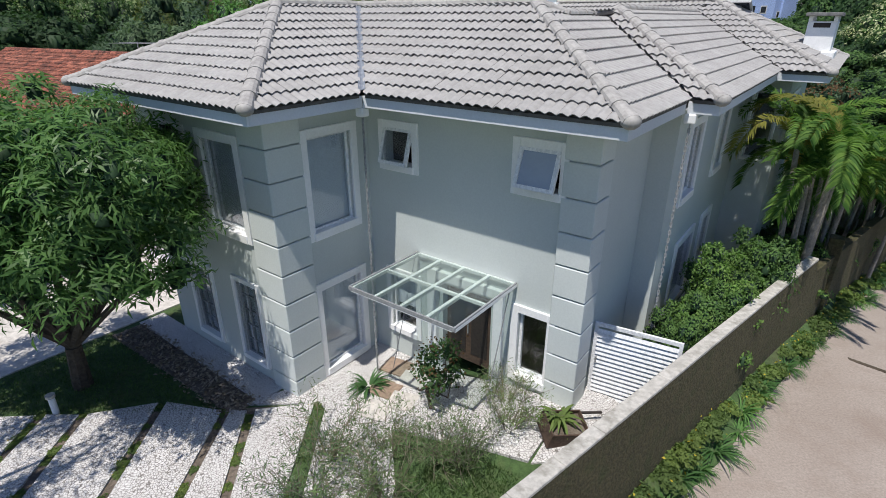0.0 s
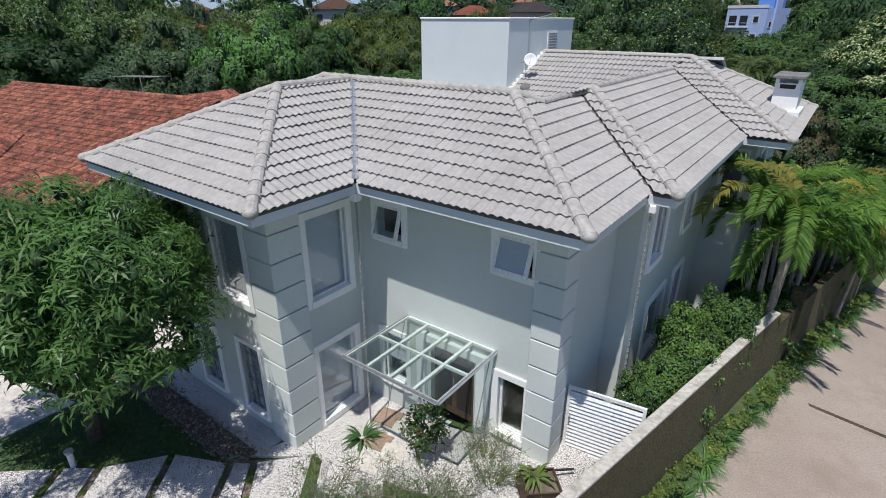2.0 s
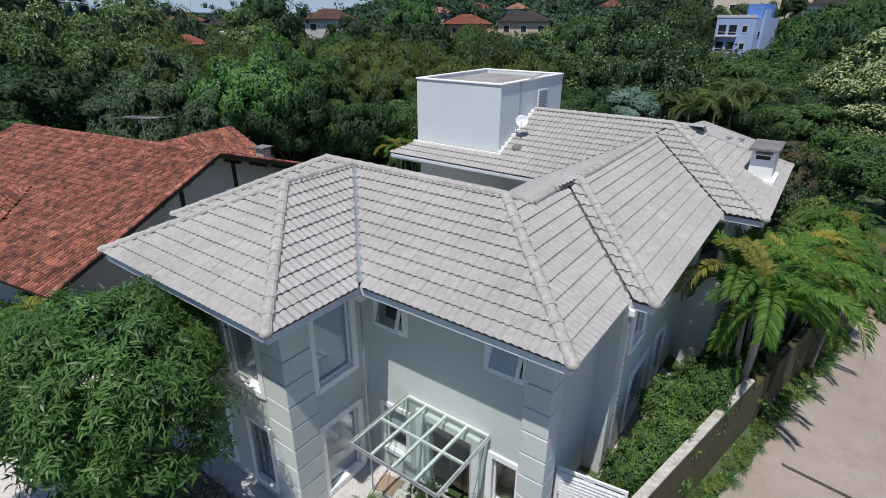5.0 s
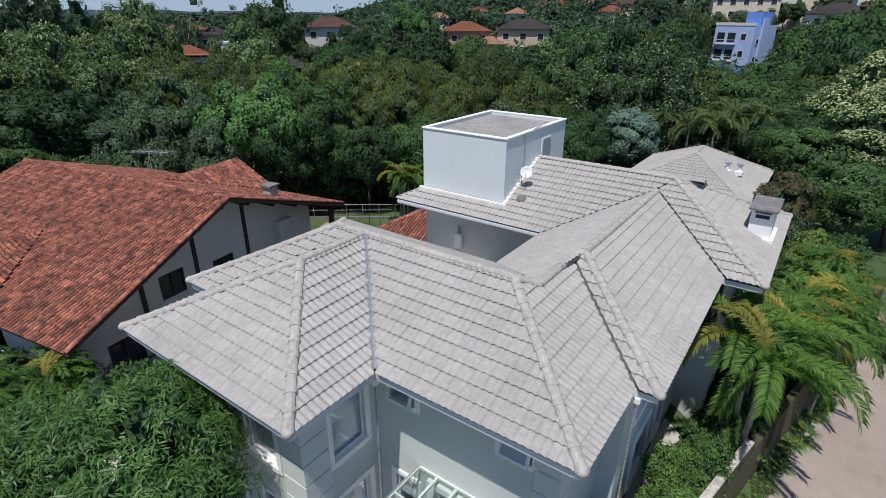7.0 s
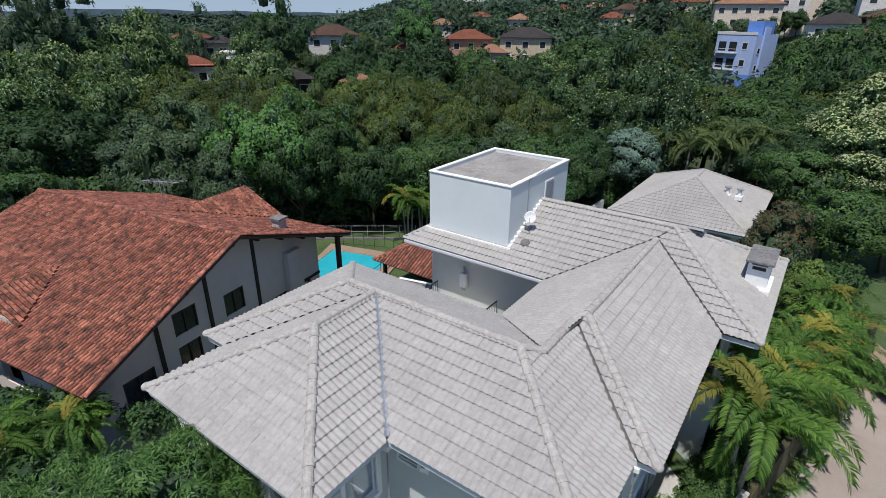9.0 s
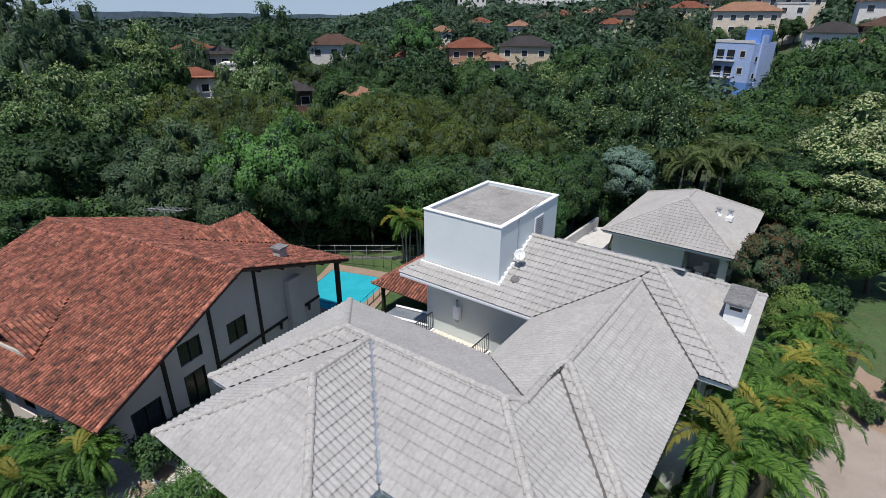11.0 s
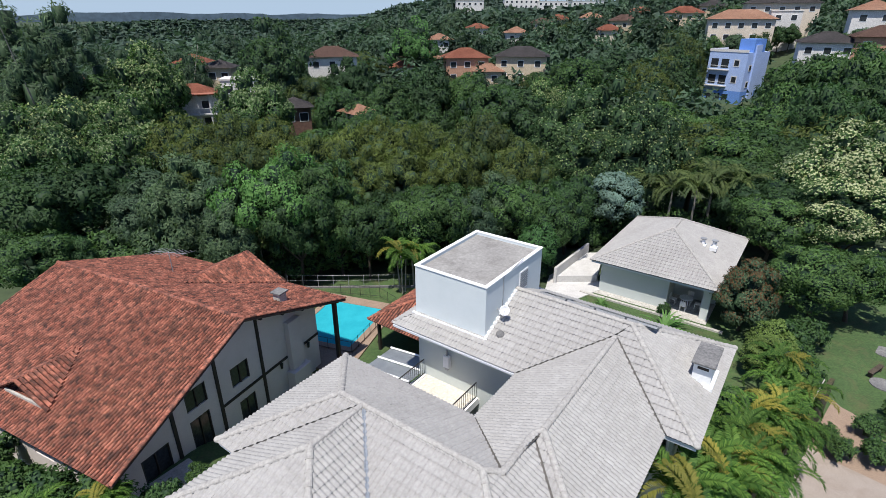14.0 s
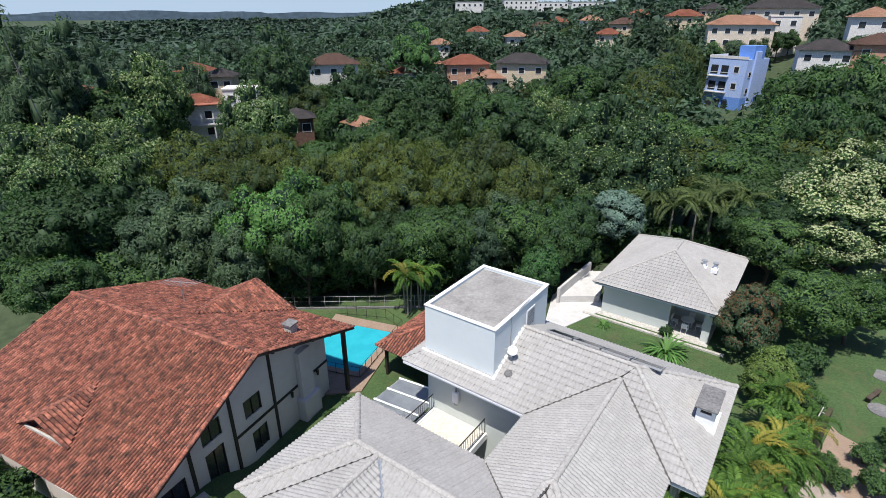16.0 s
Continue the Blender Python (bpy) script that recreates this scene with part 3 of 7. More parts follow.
def lumps(centre, r, rng):
    """Vertices and quads of small dented lumps round the given points."""
    base = [(math.cos(a) * math.cos(e), math.sin(a) * math.cos(e), math.sin(e)) for e in (-0.75, 0.75) for a in np.arange(4) * 1.5708 + e]
    base = np.array(base)
    n, m = len(centre), len(base)
    v = centre[:, None, :] + base[None] * r * rng.uniform(0.8, 1.25, (n, m, 1))
    q = [(i, (i + 1) % 4, 4 + (i + 1) % 4, 4 + i) for i in range(4)] + [(4, 5, 6, 7)]
    f = (np.arange(n)[:, None, None] * m + np.array(q)[None]).reshape(-1, 4)
    return v.reshape(-1, 3), f


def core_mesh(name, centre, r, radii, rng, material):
    """The dim inside of a crown: dented lumps for twigs and leaves behind the outer leaves, their shade put into the
    colour.
    """
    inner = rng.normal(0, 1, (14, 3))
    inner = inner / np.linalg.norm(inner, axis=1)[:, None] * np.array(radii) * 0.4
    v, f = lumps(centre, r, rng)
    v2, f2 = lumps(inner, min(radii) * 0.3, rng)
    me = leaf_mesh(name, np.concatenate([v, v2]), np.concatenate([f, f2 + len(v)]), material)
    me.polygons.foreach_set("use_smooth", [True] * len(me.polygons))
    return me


def make_tree(name, label, rng, height, radii, leaf, leaf_size, lobes, per, lobe_r, bark=None, blossom=None, aspect=0.5, droop=0.0, limbs=6, core=True, trunk_r=0.16, category="tree", blossom_share=0.12, flat=0.5, core_size=0.62, root=None, fork_at=None):
    """A tapered trunk with limbs and a crown of many leaves on uneven lobes."""
    t = thing(name, Matrix(), label, category)
    pts, nrm, centre = crown_points(rng, radii, lobes, per, lobe_r, flat)
    top = Vector((0, 0, height - radii[2]))
    off = np.array(top)
    bm = bmesh.new()
    fork = Vector((rng.uniform(-0.2, 0.2), rng.uniform(-0.2, 0.2), max(min(0.5, 0.3 * height), (height - radii[2] * 1.7) * 0.8)))
    if fork_at:
        fork = Vector(fork_at)
    bar(bm, root or (0, 0, -0.4), fork, trunk_r * 1.25, 8, trunk_r * 0.85)
    for i in range(limbs):
        c = centre[rng.integers(0, lobes)]
        tip = top + Vector(c) * 0.75
        mid = fork.lerp(tip, 0.5) + Vector((rng.uniform(-0.3, 0.3), rng.uniform(-0.3, 0.3), -0.2))
        bar(bm, fork, mid, trunk_r * 0.55, 6, trunk_r * 0.35)
        bar(bm, mid, tip, trunk_r * 0.35, 5, trunk_r * 0.12)
    part("trunk", bm, bark or M_BARK, t)
    if blossom:
        pick = rng.uniform(0, 1, len(pts)) < blossom_share * np.clip(3.0 * nrm[:, 2], 0, 2.5)
        v, f = leaf_cloud(pts[pick] + off + nrm[pick] * 0.12, nrm[pick], leaf_size * 0.66, rng, 0.7)
        part("blossom", leaf_mesh("blossom", v, f, blossom, nrm[pick]), None, t)
    v, f = leaf_cloud(pts + off, nrm, leaf_size, rng, aspect, 0.25, droop)
    crown = part("crown", leaf_mesh("crown", v, f, leaf, nrm), None, t)
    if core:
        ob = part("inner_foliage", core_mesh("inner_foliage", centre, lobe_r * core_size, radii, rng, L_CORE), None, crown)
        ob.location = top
    return t


def make_palm(name, label, rng, height, fronds, length, leaf, bark, stems=1, leaflets=26, spread=0.5, dry=None, category="palm", droop=1.0, leaflet=0.5, rise=(0.45, 1.35), dry_share=0.05, narrow=1.0, keel=0.05, ahead=0.65):
    """Palm stems with arching fronds of many narrow leaflets."""
    t = thing(name, Matrix(), label, category)
    for s in range(stems):
        a = rng.uniform(0, 6.28)
        base = Vector((math.cos(a), math.sin(a), 0)) * (spread * rng.uniform(0.3, 1) if stems > 1 else 0)
        h = height * rng.uniform(0.75, 1.0) if stems > 1 else height
        top = base * 1.9 + Vector((0, 0, h))
        bm = bmesh.new()
        bar(bm, base - Vector((0, 0, 0.3)), base.lerp(top, 0.55) + Vector((0, 0, 0.1)), 0.09 if stems > 1 else 0.16, 8, 0.07 if stems > 1 else 0.12)
        bar(bm, base.lerp(top, 0.55) + Vector((0, 0, 0.1)), top, 0.07 if stems > 1 else 0.12, 8, 0.06)
        part("trunk", bm, bark, t)
        for k in range(fronds):
            az = 6.2832 * k / fronds * 2.4 + rng.uniform(-0.3, 0.3)
            el = rng.uniform(*rise)
            L = length * rng.uniform(0.8, 1.1)
            out = Vector((math.cos(az), math.sin(az), 0))
            side = Vector((-out.y, out.x, 0))
            P = []
            p, ang = top.copy(), el
            for i in range(9):
                P.append(p.copy())
                p = p + (out * math.cos(ang) + Vector((0, 0, math.sin(ang)))) * (L / 8)
                ang -= droop * (0.12 + 0.02 * i)
            vs, fs = [], []
            for i in range(leaflets):
                u = 0.12 + 0.88 * i / (leaflets - 1)
                q = u * 8
                j = min(7, int(q))
                c = P[j].lerp(P[j + 1], q - j)
                fwd = (P[j + 1] - P[j]).normalized()
                ll = leaflet * L / 2.2 * (1 - 0.75 * abs(u - 0.42) ** 1.3) * rng.uniform(0.85, 1.1)
                for sg in (-1, 1):
                    over = side.cross(fwd) * sg * sg
                    over = over if over.z > 0 else -over
                    d = (side * sg * 0.85 + fwd * ahead + over * (keel + rng.uniform(-0.2, 0.2))).normalized()
                    w = fwd * 0.034 * narrow * L / 2
                    tip = c + d * ll + Vector((0, 0, -0.34 * ll))
                    mid = c + d * ll * 0.5
                    n = len(vs)
                    vs += [c - w * 0.5, mid - w, tip, mid + w]
                    fs.append((n, n + 1, n + 2, n + 3))
            mt = dry if (dry and rng.uniform() < dry_share) else leaf
            part("frond", leaf_mesh("frond", np.array([tuple(v) for v in vs]), np.array(fs), mt), None, t)
    return t


def place(proto, x, y, z, turn=0.0, size=1.0, stretch=1.0):
    ob = copy_thing(proto, pose(x, y, z, 0, 0, turn))
    ob.matrix_basis = pose(x, y, z, 0, 0, turn) @ Matrix.Diagonal((size, size, size * stretch, 1))
    return ob


def step(a, b, x):
    t = min(1.0, max(0.0, (x - a) / (b - a)))
    return t * t * (3 - 2 * t)


INV = HOUSE.inverted()


def ground_z(x, y):
    """The height of the land: level at the villa's front, lower behind and beside it, hills far off."""
    p = INV @ Vector((x, y, 0))
    v, u = p.x, p.y
    side = step(1.5, 5.0, u)
    near = -1.5 * max(step(6.5, 22, u), step(-7.6, -11.0, v) * side, step(-13.5, -16.5, v) * (1 - side))
    rise = 0.5 * step(0.6, 3.4, v) * step(-2.2, 0.3, u) * (1 - step(4.4, 5.2, v)) * (1 - step(10, 14, u))
    road = -0.42 * step(5.3 + 0.22 * u, 5.9 + 0.22 * u, v)
    z = near + rise + road * (1 - step(14, 22, u) * 0.4)
    d = math.hypot(x, y)
    if y > 38:
        a = math.atan2(x, y)
        z += -2.0 * step(38, 60, y) - 1.5 * step(70, 95, d)
        far_rise = float(np.interp(d, (95, 120, 145, 175, 230, 300, 520), (0, 2.0, 7.0, 11.0, 14.0, 17.0, 22.0)))
        z += far_rise * (0.4 + 0.6 * step(-0.32, 0.06, a) + 0.25 * step(0.3, 0.65, a))
        z -= 8.5 * math.exp(-((x - 69) ** 2 + (y - 128) ** 2) / 350)
    if d > 130:
        z += 13 * math.exp(-((x - 10) / 62) ** 2 - ((y - 520) / 160) ** 2) + 16 * math.exp(-((x - 190) / 110) ** 2 - ((y - 300) / 130) ** 2)
        z += 9 * noise.noise(Vector((x / 160, y / 160, 0.3))) * step(150, 400, d) + 14 * noise.noise(Vector((x / 240, y / 240, 4.1))) * step(550, 900, d)
    return z


# ---- land ----
def land_mesh():
    """One sheet of ground, fine near the villa and coarse far off, out to the horizon."""
    xs = sorted({*np.arange(-60, 60.1, 1.5), *np.arange(-30, 36, 0.5), *np.arange(-400, 401, 20.0), *np.arange(-3000, 3001, 250.0)})
    ys = sorted({*np.arange(-20, 60.1, 1.5), *np.arange(-4, 46, 0.5), *np.arange(60, 800, 20.0), *np.arange(-1000, 4001, 250.0)})
    vs = [(x, y, ground_z(x, y)) for y in ys for x in xs]
    n = len(xs)
    fs = [(j * n + i, j * n + i + 1, (j + 1) * n + i + 1, (j + 1) * n + i) for j in range(len(ys) - 1) for i in range(n - 1)]
    return from_arrays("ground", vs, fs, M_GRASS, True)


ground = tagged(new("ground", land_mesh()), "green land with lawns, falling behind the villa to woods", "ground", kind="structure")
ground.data.materials.append(M_FOREST)
for p in ground.data.polygons:
    c = p.center
    q = INV @ Vector((c.x, c.y, 0))
    if c.y > 41 or c.x < -32 or c.x > 45 or (c.y > 37 and c.x > 4) or (c.y > 38.5 and c.x < -9):
        p.material_index = 1


def strip(name, pts, width_to, material, dz, label, n=60):
    """A sheet laid on the land between two lines in the villa's axes."""
    (x0, y0), (x1, y1) = pts
    (a0, b0), (a1, b1) = width_to
    vs, fs, m = [], [], 10
    for j in range(n + 1):
        t = j / n
        for i in range(m + 1):
            s = i / m
            p = HOUSE @ Vector(((x0 + (x1 - x0) * t) * (1 - s) + (a0 + (a1 - a0) * t) * s, (y0 + (y1 - y0) * t) * (1 - s) + (b0 + (b1 - b0) * t) * s, 0))
            vs.append((p.x, p.y, ground_z(p.x, p.y) + dz))
    for j in range(n):
        for i in range(m):
            k = j * (m + 1) + i
            fs.append((k, k + 1, k + m + 2, k + m + 1))
    return tagged(new(name, from_arrays(name, vs, fs, material, True)), label, name, kind="structure")


strip("road", ((4.15, -8), (10.35, 21.5)), ((15, -8), (18, 21.5)), M_ROAD, 0.03, "worn pale concrete lane beside the boundary wall")
strip("pavement", ((10.3, 21.5), (11.2, 26.6)), ((15.4, 20.6), (15.6, 25.0)), M_BRICK, 0.035, "reddish paved court at the lane's far end", 14)


# ---- villa ----
villa = thing("house", HOUSE, "two-storey grey-green villa with pale concrete tile roofs", "house")
EAVE, SLOPE, T = 5.88, 0.475, 0.22


def wall(along, at, s0, s1, z0, z1, thick, holes=(), material=None, parent=None):
    return part("wall", panel(along, at, s0, s1, z0, z1, thick, list(holes)), material or M_WALL, parent or villa)


def window(along, at, s0, s1, z0, z1, out, trim=0.16, blind=None, tilt=0.0, parent=None, cross=0, sash=0.05, glass=None):
    """A window: white surround standing proud, sill, inner sash, pane, and a blind behind. s0..z1 are the hole's edges; out is -1 or 1."""
    e = new("window")
    e.parent = parent or villa
    e.matrix_local = (pose(0, at, 0) if along == "x" else pose(at, 0, 0, 0, 0, 90)) if out < 0 else (pose(0, at, 0, 0, 0, 180) if along == "x" else pose(at, 0, 0, 0, 0, 90))
    if along == "x":
        a, b, f = s0, s1, -1.0
        e.matrix_local = pose(0, at, 0)
        f = out
    else:
        a, b, f = s0, s1, -out
        e.matrix_local = pose(at, 0, 0, 0, 0, 90)
    y = lambda d0, d1: (min(f * d0, f * d1), max(f * d0, f * d1))
    o0, o1 = y(-0.06, 0.05)
    rows = [(a - trim, a, o0, o1, z0 - trim, z1 + trim), (b, b + trim, o0, o1, z0 - trim, z1 + trim), (a, b, o0, o1, z1, z1 + trim)]
    part("frame", boxes(*rows, bevel=0.006), M_TRIM, e)
    i0, i1 = y(-0.215, 0.075)
    part("sill", boxes((a - trim * 0.3, b + trim * 0.3, i0, i1, z0 - trim * 0.95, z0 + 0.006), bevel=0.004), M_TRIM, e)
    m = Matrix()
    if tilt:
        m = pose(0, f * 0.01, z1) @ pose(0, 0, 0, f * tilt) @ pose(0, 0, -z1)
    d0, d1 = y(-0.12, -0.06) if not tilt else y(-0.03, 0.03)
    bm = boxes((a, a + sash, d0, d1, z0, z1), (b - sash, b, d0, d1, z0, z1), (a + sash, b - sash, d0, d1, z1 - sash, z1), (a + sash, b - sash, d0, d1, z0, z0 + sash), m=m)
    if cross > 1:
        for k in range(4):
            c = z0 + (z1 - z0) * (k + 1) / 5
            box(bm, a + sash, b - sash, d0 + 0.01, d1 - 0.01, c - 0.006, c + 0.006, m=m)
    for k in range(cross):
        c = a + (b - a) * (k + 1) / (cross + 1)
        w = 0.02 if cross == 1 else 0.007
        box(bm, c - w, c + w, d0, d1, z0 + sash, z1 - sash, m=m)
    part("sash", bm, M_GREY if cross > 1 else M_WHITE, e)
    g = (d0 + d1) / 2
    pane = part("pane", boxes((a + sash, b - sash, g - 0.004, g + 0.004, z0 + sash, z1 - sash), m=m), glass or M_GLASS, e)
    pane.visible_shadow = False
    if blind:
        b0, b1 = y(-0.17, -0.15)
        drop = z1 - (z1 - z0) * blind
        part("blind", boxes((a + 0.02, b - 0.02, b0, b1, drop, z1)), M_BLIND, e, "grey roller blind")
    return e


# front wing
front_holes = [(-2.82, -1.76, 3.32, 5.05), (-4.75, -3.55, 3.32, 5.05), (-2.50, -1.76, 0.40, 2.18), (-4.25, -3.45, 0.40, 2.1)]
wall("x", -1.53, -5.25, -0.85, -0.3, 5.72, T, front_holes)
side_holes = [(-0.70, 0.36, 3.32, 5.12), (-0.70, 0.38, 0.22, 2.08)]
wall("y", -0.85, -1.53 + T, 0.85, -0.3, 5.72, -T, side_holes)
wall("y", -5.25, -1.53 + T, 0.85, -0.3, 5.72, T)
# main front
main_holes = [(-0.36, 0.34, 4.47, 5.17), (2.64, 3.36, 4.52, 5.20), (-0.33, 0.36, 0.74, 2.06), (1.05, 2.2, 0.12, 2.2), (2.80, 3.38, 0.82, 2.16)]
wall("x", 0.85, -0.85 - T, 3.95, -0.3, 5.72, T, main_holes)
wall("x", 0.85, -6.25, -5.25 + T, -1.2, 5.72, T)
wall("y", 3.95, 0.85 + T, 3.4, -0.3, 5.72, -T)
wall("y", -6.25, 0.85 + T, 4.9, -1.8, 5.72, T)
# long side wing
wall("x", 3.4, 3.95 - T, 4.4, -0.3, 5.72, T)
s_holes = [(4.35, 5.25, 3.72, 5.15), (7.2, 8.0, 3.72, 5.15), (5.0, 6.3, 0.9, 2.4), (7.3, 8.1, 0.9, 2.4)]
wall("y", 4.4, 3.4 + T, 10.1, -0.8, 5.72, -T, s_holes)
wall("x", 10.1, 4.4 - T, 5.4, -0.8, 5.72, T, [(4.62, 5.2, 3.5, 5.3)])
wall("y", 5.4, 10.1 + T, 15.4, -1.8, 5.72, -T, [(11.0, 12.4, 3.4, 5.1)])
# back wing and terrace sides
wall("x", 15.4, -6.3, 5.4 - T, -1.8, 5.72, -T)
wall("y", -6.3, 9.95 + T, 15.4 - T, -1.8, 5.72, T)
wall("x", 9.95, -6.3, 0.25, -1.8, 5.72, T, [(-1.15, -0.15, 3.05, 5.15)])
wall("y", 0.25, 5.1 + T, 9.95 - T, -0.3, 5.72, T, [(7.6, 9.3, 3.05, 5.15), (5.7, 6.5, 3.05, 5.15)])
wall("x", 5.1, -6.25, 0.25, -1.8, 5.72, -T, [(-4.5, -2.8, 3.05, 5.1)])
part("floor_slab", boxes((-6.0, -2.8, 5.1, 9.95, 2.72, 2.95)), M_TRIM, villa, "white edged terrace slab")
part("terrace_floor", boxes((-5.85, -2.82, 5.12, 9.94, 2.95, 3.0)), M_TERR, villa, "cream terrace tiles")
wall("y", -6.0, 5.1, 9.95, -1.8, 2.72, T)
part("stairwell_floor", boxes((-2.8, 0.24, 5.12, 9.94, 0.0, 0.15)), M_CONC, villa, "grey paved stairwell floor")
# rooms added inside, their dimness put into a near-black colour
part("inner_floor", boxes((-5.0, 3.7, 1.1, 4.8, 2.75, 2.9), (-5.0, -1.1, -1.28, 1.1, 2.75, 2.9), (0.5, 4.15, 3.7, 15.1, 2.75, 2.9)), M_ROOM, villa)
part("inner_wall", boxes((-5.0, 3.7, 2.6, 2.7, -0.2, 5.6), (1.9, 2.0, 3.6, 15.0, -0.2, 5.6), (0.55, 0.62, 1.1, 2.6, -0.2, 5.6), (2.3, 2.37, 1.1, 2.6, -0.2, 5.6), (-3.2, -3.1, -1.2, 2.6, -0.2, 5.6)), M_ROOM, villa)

window("x", -1.53, -2.82, -1.76, 3.32, 5.05, -1, blind=1.0)
window("x", -1.53, -4.75, -3.55, 3.32, 5.05, -1, blind=1.0)
window("x", -1.53, -2.50, -1.76, 0.40, 2.18, -1, cross=2, trim=0.1, sash=0.035, blind=1.0)
window("x", -1.53, -4.25, -3.45, 0.40, 2.1, -1, cross=2, trim=0.1, sash=0.035, blind=1.0)
window("y", -0.85, -0.70, 0.36, 3.32, 5.12, 1, blind=1.0)
window("y", -0.85, -0.70, 0.38, 0.22, 2.08, 1, blind=1.0)
window("x", 0.85, -0.36, 0.34, 4.47, 5.17, -1, tilt=17, trim=0.14, sash=0.065)
window("x", 0.85, 2.64, 3.36, 4.52, 5.20, -1, tilt=19, trim=0.14, sash=0.065, glass=M_SKYBLUE)
window("x", 0.85, -0.33, 0.36, 0.74, 2.06, -1, trim=0.13, blind=0.6)
window("x", 0.85, 2.80, 3.38, 0.82, 2.16, -1, trim=0.15)
for s in s_holes:
    window("y", 4.4, *s, 1, trim=0.16)
window("x", 10.1, 4.62, 5.2, 3.5, 5.3, -1, trim=0.06)
window("y", 5.4, 11.0, 12.4, 3.4, 5.1, 1, trim=0.14)
window("x", 9.95, -1.15, -0.15, 3.05, 5.15, -1, trim=0.05, blind=0.95)
window("y", 0.25, 7.6, 9.3, 3.05, 5.15, -1, trim=0.05, cross=1, blind=0.95)
window("y", 0.25, 5.7, 6.5, 3.05, 5.15, -1, trim=0.05)
window("x", 5.1, -4.5, -2.8, 3.05, 5.1, 1, trim=0.06, cross=1)

# front door with its portal
door = part("door", boxes((1.08, 2.17, 0.97, 1.02, 0.5, 2.17)), M_WOOD, villa, "dark wooden front door")
part("door_panel", boxes((1.18, 1.55, 0.955, 0.972, 0.7, 2.0), (1.68, 2.07, 0.955, 0.972, 0.7, 2.0), bevel=0.008), M_DARKWOOD, door)
part("handle", bar(bmesh.new(), (1.62, 0.93, 1.2), (1.62, 0.93, 1.5), 0.015), M_GREY, door)
part("portal", boxes((0.72, 0.95, 0.74, 0.848, 0.0, 2.5), (2.3, 2.5, 0.74, 0.848, 0.2, 2.5), (0.95, 2.3, 0.74, 0.848, 2.3, 2.5), bevel=0.01), M_TRIM, villa, "white portal of the front door")

# corner quoins: blocks with recessed joints
for (x0, x1, y0, y1) in ((-1.55, -0.79, -1.59, -0.83), (3.42, 4.01, 0.79, 1.35)):
    z, k = -0.2, 0
    while z < 5.5:
        h = min(0.585, 5.6 - z)
        part("quoin_block", boxes((x0, x1, y0, y1, z + 0.025, z + h), bevel=0.014), M_QUOIN, villa)
        z += h
part("cornice", boxes((-1.6, -0.74, -1.64, -0.78, 5.52, 5.66), (3.37, 4.06, 0.74, 1.4, 5.52, 5.66), bevel=0.02), M_QUOIN, villa)

# roof
RECTS = [(-6.05, 0.02, -2.36, 2.95), (-7.07, 4.63, -0.08, 5.95), (-0.55, 5.13, 2.63, 12.4), (-7.2, 6.22, 9.12, 16.2)]
F = lambda a, b, *poly: Face(a, b, poly, EAVE, SLOPE)
ZT = lambda h: EAVE + SLOPE * h
# the slopes as they show between hips, ridges and valleys
SLOPES = [
    [F((0.02, -2.36), (0.02, 0), (0.02, -2.36), (0.02, -0.15), (-2.985, 2.855), (-3.015, 0.675)), F((-6.05, -2.36), (0.02, -2.36), (-6.05, -2.36), (0.02, -2.36), (-3.015, 0.675)),
     F((-6.05, 0), (-6.05, -2.36), (-6.05, -0.15), (-6.05, -2.36), (-3.015, 0.675), (-3.015, 2.9))],
    [F((-7.07, -0.08), (4.63, -0.08), (0.09, -0.08), (4.63, -0.08), (1.615, 2.935), (-2.92, 2.935)), F((-7.07, -0.08), (4.63, -0.08), (-7.07, -0.08), (-6.12, -0.08), (-3.11, 2.935), (-4.055, 2.935)),
     F((4.63, -0.08), (4.63, 6), (4.63, -0.08), (4.63, 2.56), (2.04, 5.15), (2.04, 2.51)), F((4.63, -0.08), (4.63, 6), (2.04, 2.51), (2.04, 3.36), (1.615, 2.935)),
     F((4.63, 5.95), (-7.07, 5.95), (-0.6, 5.95), (-7.07, 5.95), (-4.055, 2.935), (1.615, 2.935), (1.98, 3.31)), F((-7.07, 5.95), (-7.07, -0.08), (-7.07, 5.95), (-7.07, -0.08), (-4.055, 2.935))],
    [F((-0.55, 2.63), (5.13, 2.63), (4.71, 2.63), (5.13, 2.63), (2.29, 5.47), (2.08, 5.26)), F((5.13, 2.63), (5.13, 9.12), (5.13, 2.63), (5.13, 9.05), (2.29, 11.88), (2.29, 5.47)),
     F((-0.55, 11.6), (-0.55, 2.63), (-0.55, 9.05), (-0.55, 6.0), (2.04, 3.42), (2.29, 5.47), (2.29, 11.88))],
    [F((-7.2, 9.12), (6.22, 9.12), (-7.2, 9.12), (-0.62, 9.12), (2.25, 12.0), (2.68, 12.66), (-3.66, 12.66)), F((-7.2, 9.12), (6.22, 9.12), (5.21, 9.12), (6.22, 9.12), (2.68, 12.66), (2.33, 12.0)),
     F((6.22, 9.12), (6.22, 16.2), (6.22, 9.12), (6.22, 16.2), (2.68, 12.66)), F((6.22, 16.2), (-7.2, 16.2), (6.22, 16.2), (-7.2, 16.2), (-3.66, 12.66), (2.68, 12.66)),
     F((-7.2, 16.2), (-7.2, 9.12), (-7.2, 16.2), (-7.2, 9.12), (-3.66, 12.66))]]
V3 = lambda x, y, h: Vector((x, y, ZT(h)))
